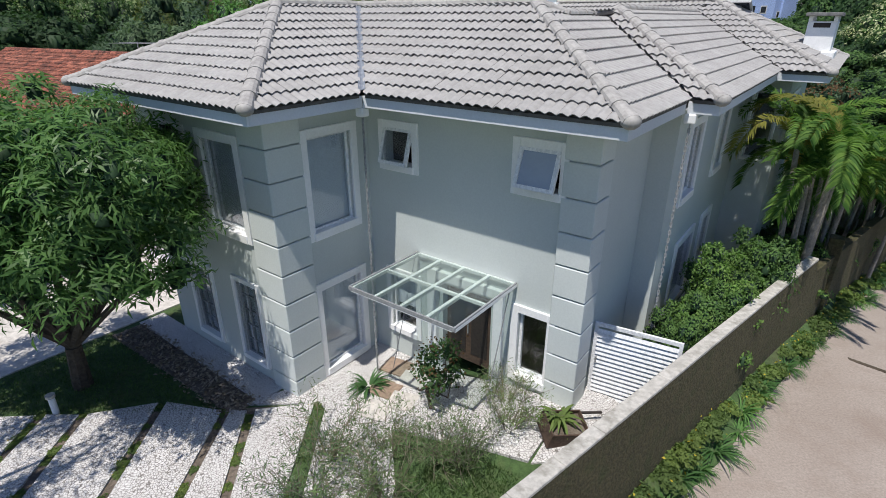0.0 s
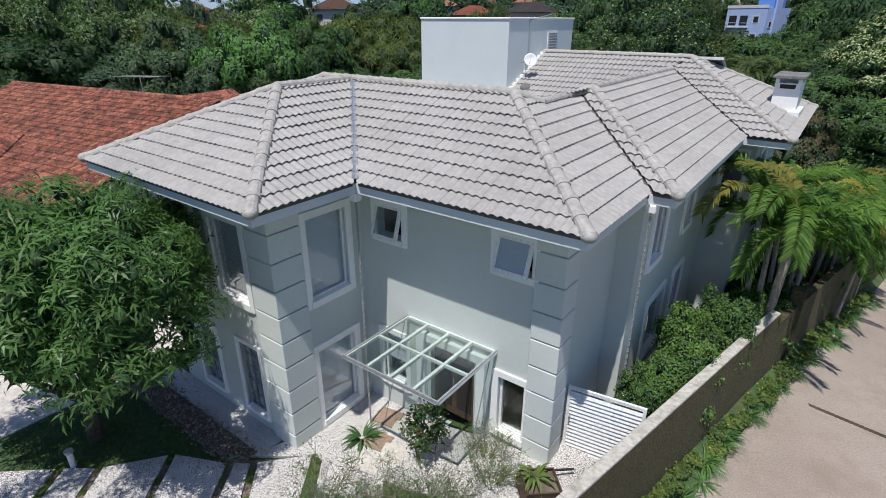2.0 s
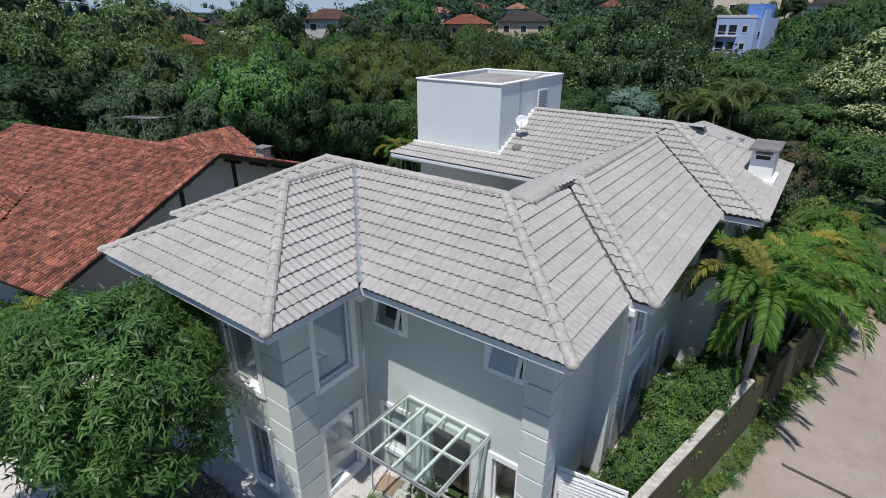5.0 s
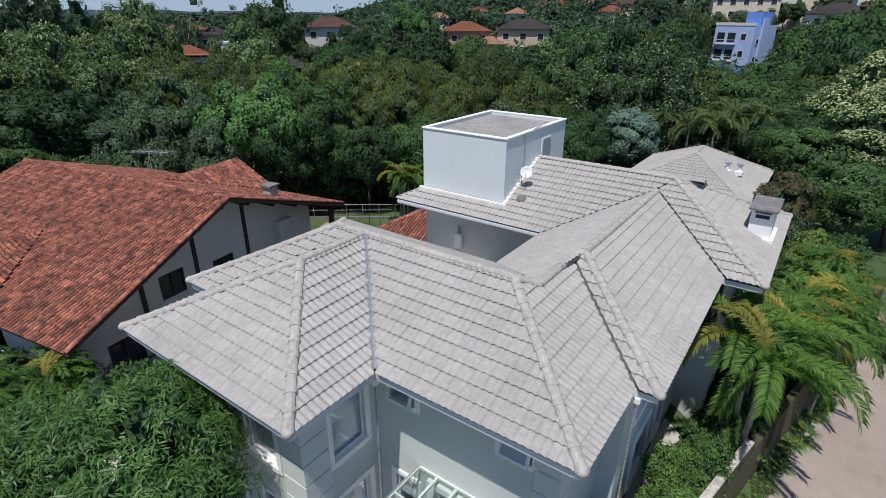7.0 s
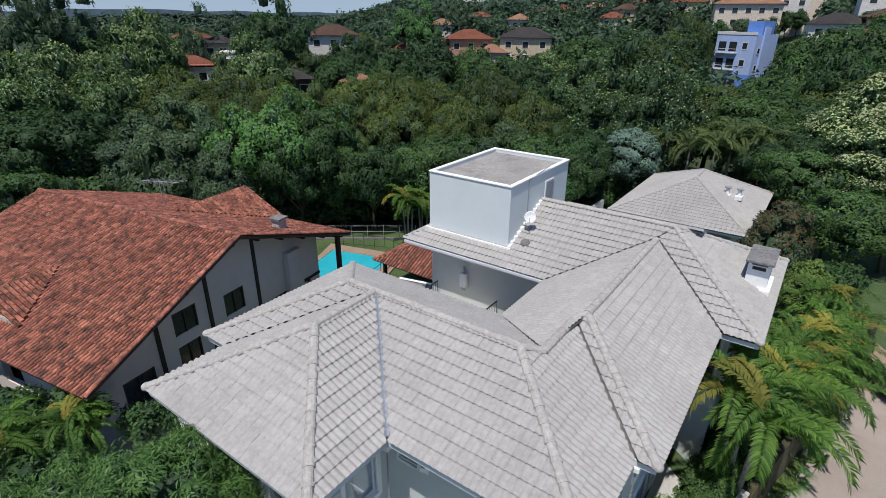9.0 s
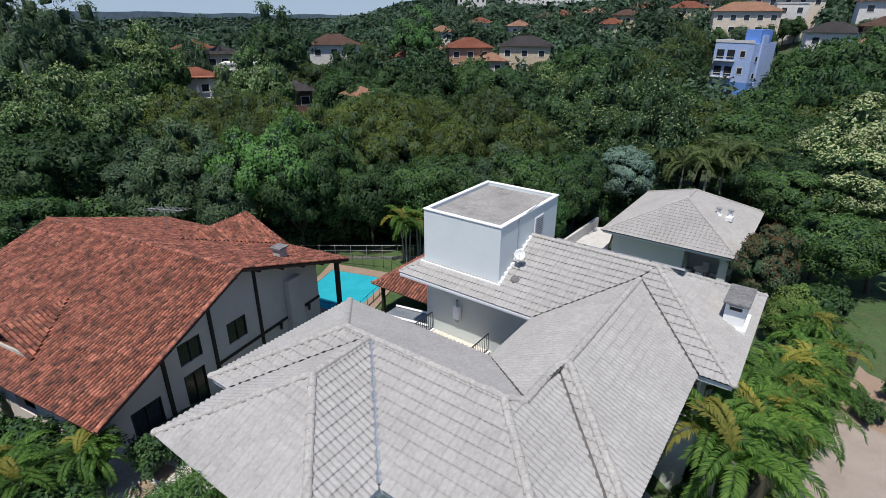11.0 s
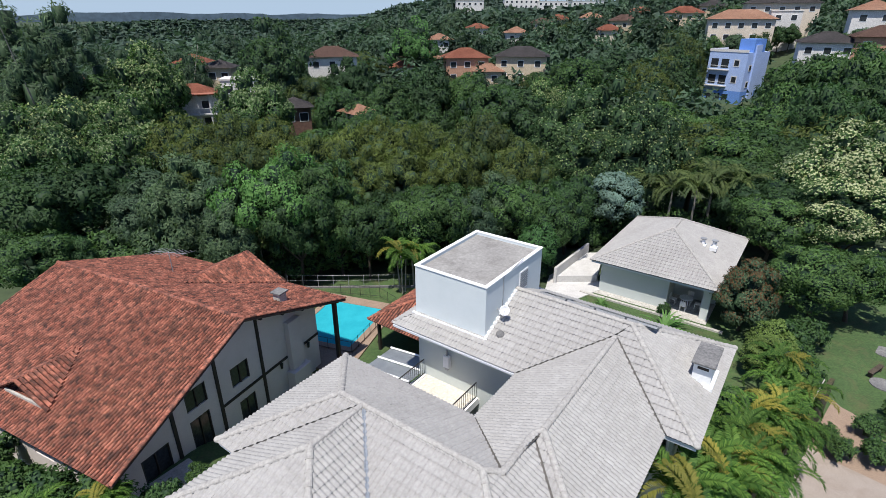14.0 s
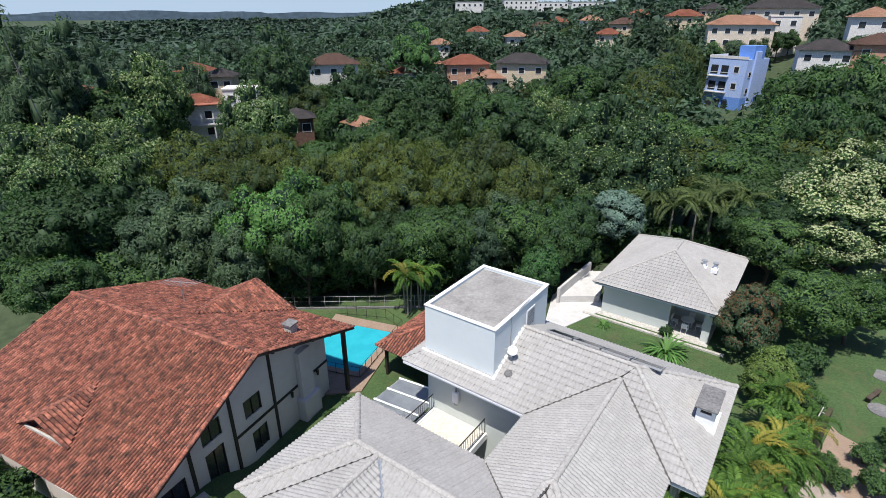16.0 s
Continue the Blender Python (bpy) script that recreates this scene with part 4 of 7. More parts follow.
CAP_LINES = [(V3(-6.05, -2.36, 0), V3(-3.015, 0.675, 3.035)), (V3(0.02, -2.36, 0), V3(-3.015, 0.675, 3.035)), (V3(-3.015, 0.675, 3.035), V3(-3.015, 2.935, 3.035)),
             (V3(-7.07, -0.08, 0), V3(-4.055, 2.935, 3.015)), (V3(4.63, -0.08, 0), V3(1.615, 2.935, 3.015)), (V3(-7.07, 5.95, 0), V3(-4.055, 2.935, 3.015)), (V3(-4.055, 2.935, 3.015), V3(1.615, 2.935, 3.015)),
             (V3(2.04, 3.36, 2.59), V3(1.615, 2.935, 3.015)), (V3(2.04, 3.36, 2.59), V3(2.06, 5.24, 2.59)), (V3(2.06, 5.24, 2.59), V3(2.29, 5.47, 2.84)),
             (V3(5.13, 2.63, 0), V3(2.29, 5.47, 2.84)), (V3(2.29, 5.47, 2.84), V3(2.29, 11.85, 2.84)), (V3(6.22, 9.12, 0), V3(2.68, 12.66, 3.54)), (V3(6.22, 16.2, 0), V3(2.68, 12.66, 3.54)), (V3(-2.6, 12.66, 3.54), V3(2.68, 12.66, 3.54))]
FEET = {0, 1, 3, 4, 5, 10, 12, 13}
roof = new("roof")
roof.parent = villa
left_single = 290
deck = [f for group in SLOPES for f in group]
for i, (x0, x1, y0, y1) in enumerate(RECTS):
    # white fascia and soffit along the eaves
    k = 0.002 * i
    yb = y1 if i in (1, 3) else y1 - 0.6
    part("soffit", boxes((x0 + 0.06, x1 - 0.06, y0 + 0.06, yb - 0.06, 5.70 + k, 5.74 + k)), M_TRIM, roof, "pale soffit under the eaves")
    rows = [(x0 + 0.02, x1 - 0.02, y0 + 0.02, y0 + 0.06, 5.66, 5.86 - k)]
    rows += [(x0 + 0.02, x0 + 0.06, y0 + 0.06, yb - 0.06, 5.66, 5.86 - k), (x1 - 0.06, x1 - 0.02, y0 + 0.06, yb - 0.06, 5.66, 5.86 - k)]
    if i == 2:
        rows = [(4.63, x1 - 0.02, y0 + 0.02, y0 + 0.06, 5.66, 5.85), (x1 - 0.06, x1 - 0.02, y0 + 0.06, 9.1, 5.66, 5.85), (x0 + 0.02, x0 + 0.06, 5.9, 9.12, 5.66, 5.85)]
    if i == 0:
        rows = [(x0 + 0.02, x1 - 0.02, y0 + 0.02, y0 + 0.06, 5.66, 5.86), (x0 + 0.02, x0 + 0.06, y0 + 0.06, -0.06, 5.66, 5.86), (x1 - 0.06, x1 - 0.02, y0 + 0.06, -0.06, 5.66, 5.86)]
    if i == 1:
        rows = [(0.0, x1 - 0.02, y0 + 0.02, y0 + 0.06, 5.66, 5.858), (x0 + 0.02, -6.05, y0 + 0.02, y0 + 0.06, 5.66, 5.858), (x0 + 0.02, x0 + 0.06, y0 + 0.06, y1 - 0.06, 5.66, 5.858),
                (x1 - 0.06, x1 - 0.02, y0 + 0.06, 2.63, 5.66, 5.858), (x0 + 0.02, -0.55, y1 - 0.06, y1 - 0.02, 5.66, 5.858)]
    if i == 3:
        rows += [(x0 + 0.02, x1 - 0.02, y1 - 0.06, y1 - 0.02, 5.66, 5.85)]
    for r in rows:
        part("fascia", boxes(r, bevel=0.006), M_FASCIA, roof, "grey-white fascia board")
for f in deck:
    decking([f], roof, M_DECK)
# valley gutters and chains
z = EAVE
for (a, b) in (((0.02, -0.08), (-3.0, 2.94)), ((4.63, 2.63), (2.06, 5.2)), ((-0.55, 5.95), (2.0, 3.4)), ((-0.55, 9.12), (2.27, 11.94)), ((5.13, 9.12), (2.31, 11.94)), ((-6.05, -0.08), (-3.05, 2.92))):
    bm = bmesh.new()
    pa, pb = Vector((*a, EAVE + 0.012)), Vector((*b, 0))
    t = max(abs(b[0] - a[0]), abs(b[1] - a[1]))
    pb.z = EAVE + 0.012 + SLOPE * t
    d = (pb - pa)
    zinc = a == (0.02, -0.08)
    s = Vector((-d.y, d.x, 0)).normalized() * (0.06 if zinc else 0.11)
    lift = 0.085 if zinc else 0.03
    vs = [bm.verts.new(p) for p in (pa - s + Vector((0, 0, lift)), pa + Vector((0, 0, lift - 0.025)), pa + s + Vector((0, 0, lift)), pb + s + Vector((0, 0, lift)), pb + Vector((0, 0, lift - 0.025)), pb - s + Vector((0, 0, lift)))]
    bm.faces.new((vs[0], vs[1], vs[4], vs[5])), bm.faces.new((vs[1], vs[2], vs[3], vs[4]))
    part("valley_gutter", bm, M_FLASH if zinc else M_DECK, roof, "bluish zinc valley gutter" if zinc else "dark valley joint")
part("terrace_gutter", boxes((-7.0, -0.55, 5.95, 6.05, 5.76, 5.86), (-0.65, -0.55, 6.05, 9.05, 5.76, 5.86), (-7.1, -0.55, 9.02, 9.12, 5.76, 5.86)), M_FASCIA, roof, "white eaves gutter")
for (x, y, z1, z0) in ((-0.05, -0.03, 5.6, 0.1), (4.7, 2.7, 5.6, 0.5)):
    part("rain_hopper", boxes((x - 0.09, x + 0.09, y - 0.09, y + 0.09, 5.5, 5.66), bevel=0.02), M_TRIM, villa)
    bm = bmesh.new()
    zz, k = z1 - 0.1, 0
    while zz > z0:
        if k % 2:
            box(bm, x - 0.022, x + 0.022, y - 0.006, y + 0.006, zz - 0.09, zz)
        else:
            box(bm, x - 0.006, x + 0.006, y - 0.022, y + 0.022, zz - 0.09, zz)
        zz -= 0.075
        k += 1
    part("rain_chain", bm, M_GREY, villa, "metal rain chain")

# roof tower with a flat top
tower = new("roof_tower")
tower.parent = villa
tagged(tower, "pale blue-grey tower with a flat concrete top")
for r in ((-6.45, -2.65, 9.98, 10.12, 5.5, 8.72), (-6.45, -2.65, 15.01, 15.15, 5.5, 8.72), (-6.45, -6.31, 10.12, 15.01, 5.5, 8.72), (-2.79, -2.65, 10.12, 15.01, 5.5, 8.72)):
    part("tower_wall", boxes(r), M_BOX, tower)
part("tower_roof", boxes((-6.31, -2.79, 10.12, 15.01, 8.3, 8.60)), M_CONC, tower, "stained grey concrete flat roof")
part("coping", boxes((-6.49, -2.61, 9.94, 10.13, 8.722, 8.78), (-6.49, -2.61, 15.0, 15.19, 8.722, 8.78), (-6.49, -6.30, 10.13, 15.0, 8.722, 8.78), (-2.80, -2.61, 10.13, 15.0, 8.722, 8.78), bevel=0.012), M_TRIM, tower, "white coping")
part("flashing", boxes((-6.6, -2.5, 9.86, 9.976, 6.2, 6.34)), M_TRIM, tower, "white flashing strip")
fl = bmesh.new()
for yy in np.arange(9.9, 12.6, 0.25):
    z = EAVE + SLOPE * (yy - 9.12)
    box(fl, -2.647, -2.52, yy, yy + 0.27, z + 0.02, z + 0.16)
part("flashing", fl, M_TRIM, tower)
louv = new("vent")
louv.parent = tower
part("vent_frame", boxes((-2.647, -2.62, 12.9, 13.7, 7.3, 8.3)), M_TRIM, louv)
for k in range(9):
    part("slat", boxes((-2.62, -2.60, 12.96, 13.64, 7.38 + 0.1 * k, 7.44 + 0.1 * k)), M_GREY, louv)
part("cable", bar(bar(bmesh.new(), (-2.63, 11.4, 6.9), (-2.63, 11.4, 8.7), 0.018), (-2.63, 11.4, 8.7), (-2.63, 13.2, 8.9), 0.018), M_GREY, tower)

# satellite dish
dish = thing("satellite_dish", HOUSE @ pose(-2.38, 10.9, 7.3) @ Matrix.Diagonal((0.8, 0.8, 0.8, 1)), "white satellite dish on the tower wall", "satellite dish")
bm = bmesh.new()
rings = []
for j in range(6):
    r = 0.29 * j / 5
    rings.append([bm.verts.new((r * math.cos(i * 0.3927), -0.3 * r * r / 0.29, r * math.sin(i * 0.3927))) for i in range(16)])
for j in range(5):
    for i in range(16):
        bm.faces.new((rings[j][i], rings[j][(i + 1) % 16], rings[j + 1][(i + 1) % 16], rings[j + 1][i]))
bmesh.ops.remove_doubles(bm, verts=bm.verts, dist=0.001)
bmesh.ops.solidify(bm, geom=bm.faces, thickness=0.012)
bowl = part("bowl", bm, M_WHITE, dish, smooth=True)
bowl.matrix_local = pose(0.15, 0, 0.1, -25, 0, 40)
part("arm", bar(bar(bmesh.new(), (0.15, 0, 0.1), (0.35, -0.45, 0.0), 0.012), (-0.32, 0.1, 0.0), (0.12, 0, 0.1), 0.022), M_GREY, dish)
part("mast", bar(bar(bmesh.new(), (-0.1, 0.05, -0.75), (-0.1, 0.05, 0.1), 0.02), (-0.34, 0.05, 0.0), (-0.1, 0.05, 0.0), 0.02), M_GREY, dish)
vent = thing("roof_ventilator", HOUSE @ pose(-2.1, 10.35, 6.5), "round grey roof ventilator", "ventilator")
bm = bmesh.new()
bmesh.ops.create_uvsphere(bm, u_segments=14, v_segments=8, radius=0.19)
part("cowl", bm, M_SLABC, vent, smooth=True)
part("neck", bar(bmesh.new(), (0, 0, -0.35), (0, 0, -0.1), 0.11, 10), M_GREY, vent)

# chimney
chim = thing("chimney", HOUSE @ pose(5.57, 12.85, 6.2), "white chimney with a dark concrete slab on the roof", "chimney")
part("shaft", boxes((-0.34, 0.34, -0.6, 0.6, -0.45, 0.80), bevel=0.01), M_TRIM, chim)
part("flashing", boxes((-0.46, 0.46, -0.72, 0.72, -0.35, 0.02), bevel=0.02), M_TRIM, chim)
# no hole is cut: a dark box stands for the shade in the flue
part("flue_opening", boxes((-0.2, 0.2, -0.605, 0.605, 0.64, 0.76)), M_DARKWOOD, chim)
for (x, y) in ((-0.34, -0.6), (0.24, -0.6), (-0.34, 0.48), (0.24, 0.48)):
    part("post", boxes((x, x + 0.1, y, y + 0.12, 0.80, 0.93)), M_TRIM, chim)
part("slab", boxes((-0.42, 0.42, -0.82, 0.82, 0.93, 1.02), bevel=0.015), M_SLABC, chim, "stained concrete slab")

# solar collectors on the back slope
for k in range(4):
    sp = thing("solar_panel", HOUSE @ pose(-1.0 + 1.32 * k, 12.98, 7.52, -math.degrees(math.atan(SLOPE)), 0, 0), "flat dark solar collector on the back roof slope", "solar panel", "solar collectors in a row")
    part("frame", boxes((-0.62, 0.62, 0, 0.05, 0.0, 0.09), (-0.62, 0.62, 0.95, 1.0, 0.0, 0.09), (-0.62, -0.57, 0.05, 0.95, 0.0, 0.09), (0.57, 0.62, 0.05, 0.95, 0.0, 0.09)), M_GREY, sp)
    part("panel", boxes((-0.57, 0.57, 0.05, 0.95, 0.0, 0.07)), M_DARKGLASS, sp)

# glass canopy over the door
can = thing("entrance_canopy", HOUSE @ pose(0, 0, 0), "glass entrance canopy on a white steel frame hung from rods", "canopy")
Z = 2.72
xs, ys = [0.45, 1.01, 1.575, 2.14, 2.7], [-1.06, -0.12, 0.82]
rows = [(x - 0.032, x + 0.032, -1.06, 0.82, Z - 0.06, Z) for x in xs] + [(0.475, 2.675, y - 0.025, y + 0.025, Z - 0.061, Z - 0.002) for y in ys]
for r in rows:
    part("beam", boxes(r), M_TRIM, can)
for i in range(4):
    for j in range(2):
        g = part("glass_pane", boxes((xs[i] + 0.005, xs[i + 1] - 0.005, ys[j] + 0.005, ys[j + 1] - 0.005, Z + 0.004, Z + 0.014)), M_CANOPY, can)
part("edge_rail", boxes((0.42, 2.73, -1.09, -1.06, Z - 0.04, Z + 0.03), (0.42, 0.45, -1.06, 0.82, Z - 0.04, Z + 0.03), (2.7, 2.73, -1.06, 0.82, Z - 0.04, Z + 0.03)), M_GREY, can)
part("rod", bar(bmesh.new(), (2.71, 0.6, Z - 0.05), (2.62, 0.1, 0.5), 0.012), M_GREY, can)
part("rod", bar(bmesh.new(), (0.46, 0.7, Z - 0.05), (0.2, 0.2, 0.15), 0.008), M_GREY, can)

# white louvred side gate
gate = thing("side_gate", HOUSE @ pose(3.99, 1.55, 0.40, 0, 0, 8) @ Matrix.Diagonal((1.03, 1, 1.16, 1)), "white louvred metal side gate beside the villa", "gate")
part("gate_frame", boxes((0, 0.06, -0.02, 0.03, 0.0, 1.42), (1.38, 1.44, -0.02, 0.03, 0.0, 1.42), (0.06, 1.38, -0.02, 0.03, 1.36, 1.42), (0.06, 1.38, -0.02, 0.03, 0.0, 0.05)), M_WHITE, gate)
for k in range(16):
    ob = part("slat", boxes((0.06, 1.38, -0.034, 0.034, 0, 0.01)), M_WHITE, gate)
    ob.matrix_local = pose(0, 0, 0.09 + 0.079 * k, 62)
part("handle", boxes((0.07, 0.1, -0.06, -0.02, 0.7, 0.82)), M_GREY, gate)


# terrace railings, awning and heater
def railing(m, length, label):
    r = thing("railing", HOUSE @ m, label, "railing")
    part("rail", boxes((0, length, -0.02, 0.02, 0.90, 0.94)), M_IRON, r)
    part("rail", boxes((0, length, -0.015, 0.015, 0.08, 0.11)), M_IRON, r)
    n = int(length / 0.14)
    for i in range(n + 1):
        part("baluster", boxes((length * i / n - 0.008, length * i / n + 0.008, -0.008, 0.008, 0.11, 0.9)), M_IRON, r)
    part("plinth", boxes((-0.05, length + 0.05, -0.1, 0.1, -0.12, 0.06), bevel=0.01), M_TRIM, r)


railing(pose(-5.9, 6.2, 3.02, 0, 0, 90), 3.6, "black wrought iron railing along the terrace edge")
railing(pose(-2.9, 7.6, 3.02, 0, 0, 90), 2.2, "black wrought iron railing beside the stairwell")
ac = thing("gas_heater", HOUSE @ pose(-4.55, 9.92, 4.4), "white wall-mounted gas heater with a flue", "heater")
part("case", boxes((-0.17, 0.17, -0.2, 0.0, -0.35, 0.3), bevel=0.03), M_TRIM, ac)
part("flue", bar(bmesh.new(), (0, -0.1, 0.3), (0, -0.1, 0.6), 0.05, 8), M_GREY, ac)
part("valve", boxes((-0.1, 0.08, -0.16, -0.06, -0.5, -0.35), bevel=0.02), M_GREY, ac)
aw = thing("glass_porch_roof", HOUSE @ pose(0, 0, 0), "tinted glass porch roof on white beams below the terrace", "porch roof")
for k in range(5):
    y = 7.0 + 1.05 * k
    b = bmesh.new()
    bar(b, (-6.3, y, 2.88), (-9.3, y, 2.48), 0.065, 4)
    part("beam", b, M_TRIM, aw)
    if k < 4:
        b = bmesh.new()
        vs = [b.verts.new(p) for p in ((-6.3, y + 0.03, 2.82), (-9.3, y + 0.03, 2.42), (-9.3, y + 1.02, 2.42), (-6.3, y + 1.02, 2.82))]
        b.faces.new(vs)
        bmesh.ops.solidify(b, geom=b.faces, thickness=0.012)
        part("glass_pane", b, M_SKYGREY, aw)
for y in (6.95, 11.15):
    part("post", boxes((-9.3, -9.2, y, y + 0.1, -1.7, 2.35)), M_TRIM, aw)
part("beam", boxes((-9.36, -9.24, 6.9, 11.3, 2.27, 2.36)), M_TRIM, aw)


# ---- boundary wall ----
def fence_v(u):
    return 4.65 + 0.22 * (u + 2.7)


fence = thing("boundary_wall", HOUSE, "mossy dark rendered boundary wall with a pale coping", "wall")
for k in range(9):
    u0, u1 = -6.0 + 3.4 * k, -6.0 + 3.4 * (k + 1)
    mid = (u0 + u1) / 2
    top = 1.93 if mid < 9.3 else 1.5 - 0.03 * (mid - 9.3)
    a = math.degrees(math.atan(0.22))
    m = pose(fence_v(mid), mid, 0, 0, 0, -a)
    L = 3.4 / math.cos(radians(a)) / 2
    slope = 0.0 if mid < 9.3 else -0.03
    bm = boxes((-0.1, 0.1, -L, L, -3.0, top - 0.06), m=m)
    for v in bm.verts:
        v.co.z += slope * (v.co.y - mid)
    part("wall_panel", bm, M_FENCE, fence)
    for j in range(4):
        y0 = -L + 2 * L * j / 4
        bm = boxes((-0.115, 0.105, y0 + 0.003, y0 + L / 2 - 0.003, top - 0.06, top + random.uniform(-0.006, 0.006)), m=m, bevel=0.01)
        for v in bm.verts:
            v.co.z += slope * (v.co.y - mid)
        part("coping_stone", bm, M_COPING if mid < 9.3 else M_FENCE, fence)
post = part("pier", boxes((fence_v(9.3) - 0.16, fence_v(9.3) + 0.16, 9.1, 9.45, -1.5, 1.98), bevel=0.015), M_FENCE, fence)
drain = thing("drain_channel", HOUSE @ pose(0, 0, 0), "rusty iron drain grate across the lane", "drain")
bm = bmesh.new()
for k in range(60):
    x = 7.5 + k * 0.1
    y = 7.7 - 0.17 * (x - 7.4)
    p = HOUSE @ Vector((x, y, 0))
    z = ground_z(p.x, p.y) + 0.035
    box(bm, x, x + 0.104, y - 0.055, y + 0.055, z - 0.02, z + 0.006)
part("grate", bm, M_BARK, drain)


# ---- red-roofed neighbour ----
RED = pose(-9.0, 21.9, 0, 0, 0, -26.8)
red = thing("neighbour_house", RED, "white timber-framed house with a mossy red tile roof", "house")
rroof = new("roof")
rroof.parent = red
RX0, RX1, RR = -14.75, 0.78, 0.1   # ends of the eaves, and of the ridge, which is cut back
near = Face((RX0, -8.0), (RX1, -8.0), [(RX0, -8.0), (RX1, -8.0), (RR, 0), (RX0, 0)], 2.84, 2.76 / 8)
far = Face((RX1, 7.15), (RX0, 7.15), [(RX1, 7.15), (RX0, 7.15), (RX0, 0), (RR, 0)], 3.3, 2.3 / 7.15)
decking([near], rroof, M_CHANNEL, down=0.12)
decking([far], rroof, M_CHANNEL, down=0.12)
lay(near, rroof, M_RED, 0.185, 0.36, 0.075, 1, 0.02, 0, "clay_tile", per=6)
lay(far, rroof, M_RED, 0.185, 0.36, 0.075, 1, 0.02, 0, "clay_tile", per=6)
caps(Vector((RR, 0, 5.62)), Vector((RX0, 0, 5.62)), rroof, M_RED, 0.12, 0.4, "ridge_tile", False)
for (a, b) in (((RX1 - 0.03, -8, 2.86), (RR - 0.03, 0, 5.62)), ((RR - 0.03, 0, 5.62), (RX1 - 0.03, 7.15, 3.32))):
    caps(Vector(a), Vector(b), rroof, M_RED, 0.10, 0.38, "verge_tile", False)
G = -1.6
WX = -0.9
holes = [(-0.6, 0.6, 1.5, 2.65), (-3.3, -2.1, 1.95, 3.05), (-3.3, -2.15, -0.95, 1.4), (-0.35, 0.75, -1.0, 0.4), (-5.9, -4.5, -1.2, 1.3)]
part("wall", panel("y", WX, -6.9, 6.2, G, 3.1, -0.25, holes), M_REDWALL, red)
bm = bmesh.new()
lo = [bm.verts.new((x, y, z)) for x in (WX - 0.25, WX) for y, z in ((-6.9, 3.1), (6.2, 3.1), (6.2, 3.42), (0, 5.48), (-6.9, 3.12))]
bm.faces.new(lo[:5]), bm.faces.new(lo[5:][::-1])
for i in range(5):
    bm.faces.new((lo[i], lo[5 + i], lo[5 + (i + 1) % 5], lo[(i + 1) % 5]))
bmesh.ops.recalc_face_normals(bm, faces=bm.faces)
part("gable", bm, M_REDWALL, red)
part("wall", panel("x", -6.9, -13.9, WX - 0.25, G, 3.0, 0.25, [(-3.3, -2.2, -1.3, 1.0), (-7.5, -6.0, 0.0, 1.3), (-1.9, -1.0, -1.3, 1.0)]), M_REDWALL, red)
part("wall", boxes((-13.9, WX - 0.25, 5.95, 6.2, G, 3.2), (-13.9, -13.65, -6.65, 5.95, G, 3.2)), M_REDWALL, red)
for (a, b, c, d) in holes:
    w = new("window" if c > -0.9 and d - c < 1.6 else "door")
    w.parent = red
    part("frame", boxes((WX - 0.12, WX - 0.02, a, a + 0.07, c, d), (WX - 0.12, WX - 0.02, b - 0.07, b, c, d), (WX - 0.12, WX - 0.02, a, b, d - 0.07, d), (WX - 0.12, WX - 0.02, (a + b) / 2 - 0.03, (a + b) / 2 + 0.03, c, d - 0.07)), M_DARKWOOD, w)
    part("pane", boxes((WX - 0.1, WX - 0.08, a + 0.07, b - 0.07, c, d - 0.07)), M_DARKGLASS, w)
for (y, z0, z1) in ((1.5, G, 4.85), (-1.45, G, 4.85), (-4.1, G, 3.9)):
    part("timber_post", boxes((WX, WX + 0.06, y - 0.09, y + 0.09, z0, z1)), M_DARKWOOD, red)
part("timber_beam", boxes((WX, WX + 0.055, -1.36, 3.4, 0.85, 1.0)), M_DARKWOOD, red)
part("timber_beam", boxes((WX, WX + 0.055, 4.9, 6.2, 0.85, 1.0)), M_DARKWOOD, red)
for k in range(11):
    y = -7.4 + 1.42 * k
    z = (5.62 - 0.345 * -y if y < 0 else 5.62 - 0.322 * y) - 0.33
    part("rafter_end", boxes((WX - 0.1, RR + 0.6 * abs(y) / 8 - 0.14, y - 0.06, y + 0.06, z, z + 0.16)), M_DARKWOOD, red)
part("bargeboard", bar(bar(bmesh.new(), (RX1 - 0.03, -8, 2.74), (RR - 0.03, 0, 5.5), 0.07, 4), (RR - 0.03, 0, 5.5), (RX1 - 0.03, 7.15, 3.2), 0.07, 4), M_WOOD, red)
part("porch_post", boxes((0.1, 0.32, 6.6, 6.82, G, 3.2)), M_DARKWOOD, red)
part("porch_post", boxes((-3.2, -3.0, 6.75, 6.95, G, 3.2)), M_DARKWOOD, red)
part("porch_beam", boxes((-6.0, 0.3, 6.62, 6.8, 3.1, 3.28)), M_DARKWOOD, red)
part("buttress", boxes((WX, WX + 0.35, 3.45, 4.5, G, 3.2), (WX, WX + 0.6, 3.2, 4.7, G, 0.0), bevel=0.03), M_REDWALL, red)
rc = new("chimney")
rc.parent = red
part("shaft", boxes((-1.35, -0.85, 3.45, 3.95, 4.0, 4.95)), M_COPING, rc)
part("cap", boxes((-1.45, -0.75, 3.35, 4.05, 5.0, 5.08)), M_SLABC, rc)
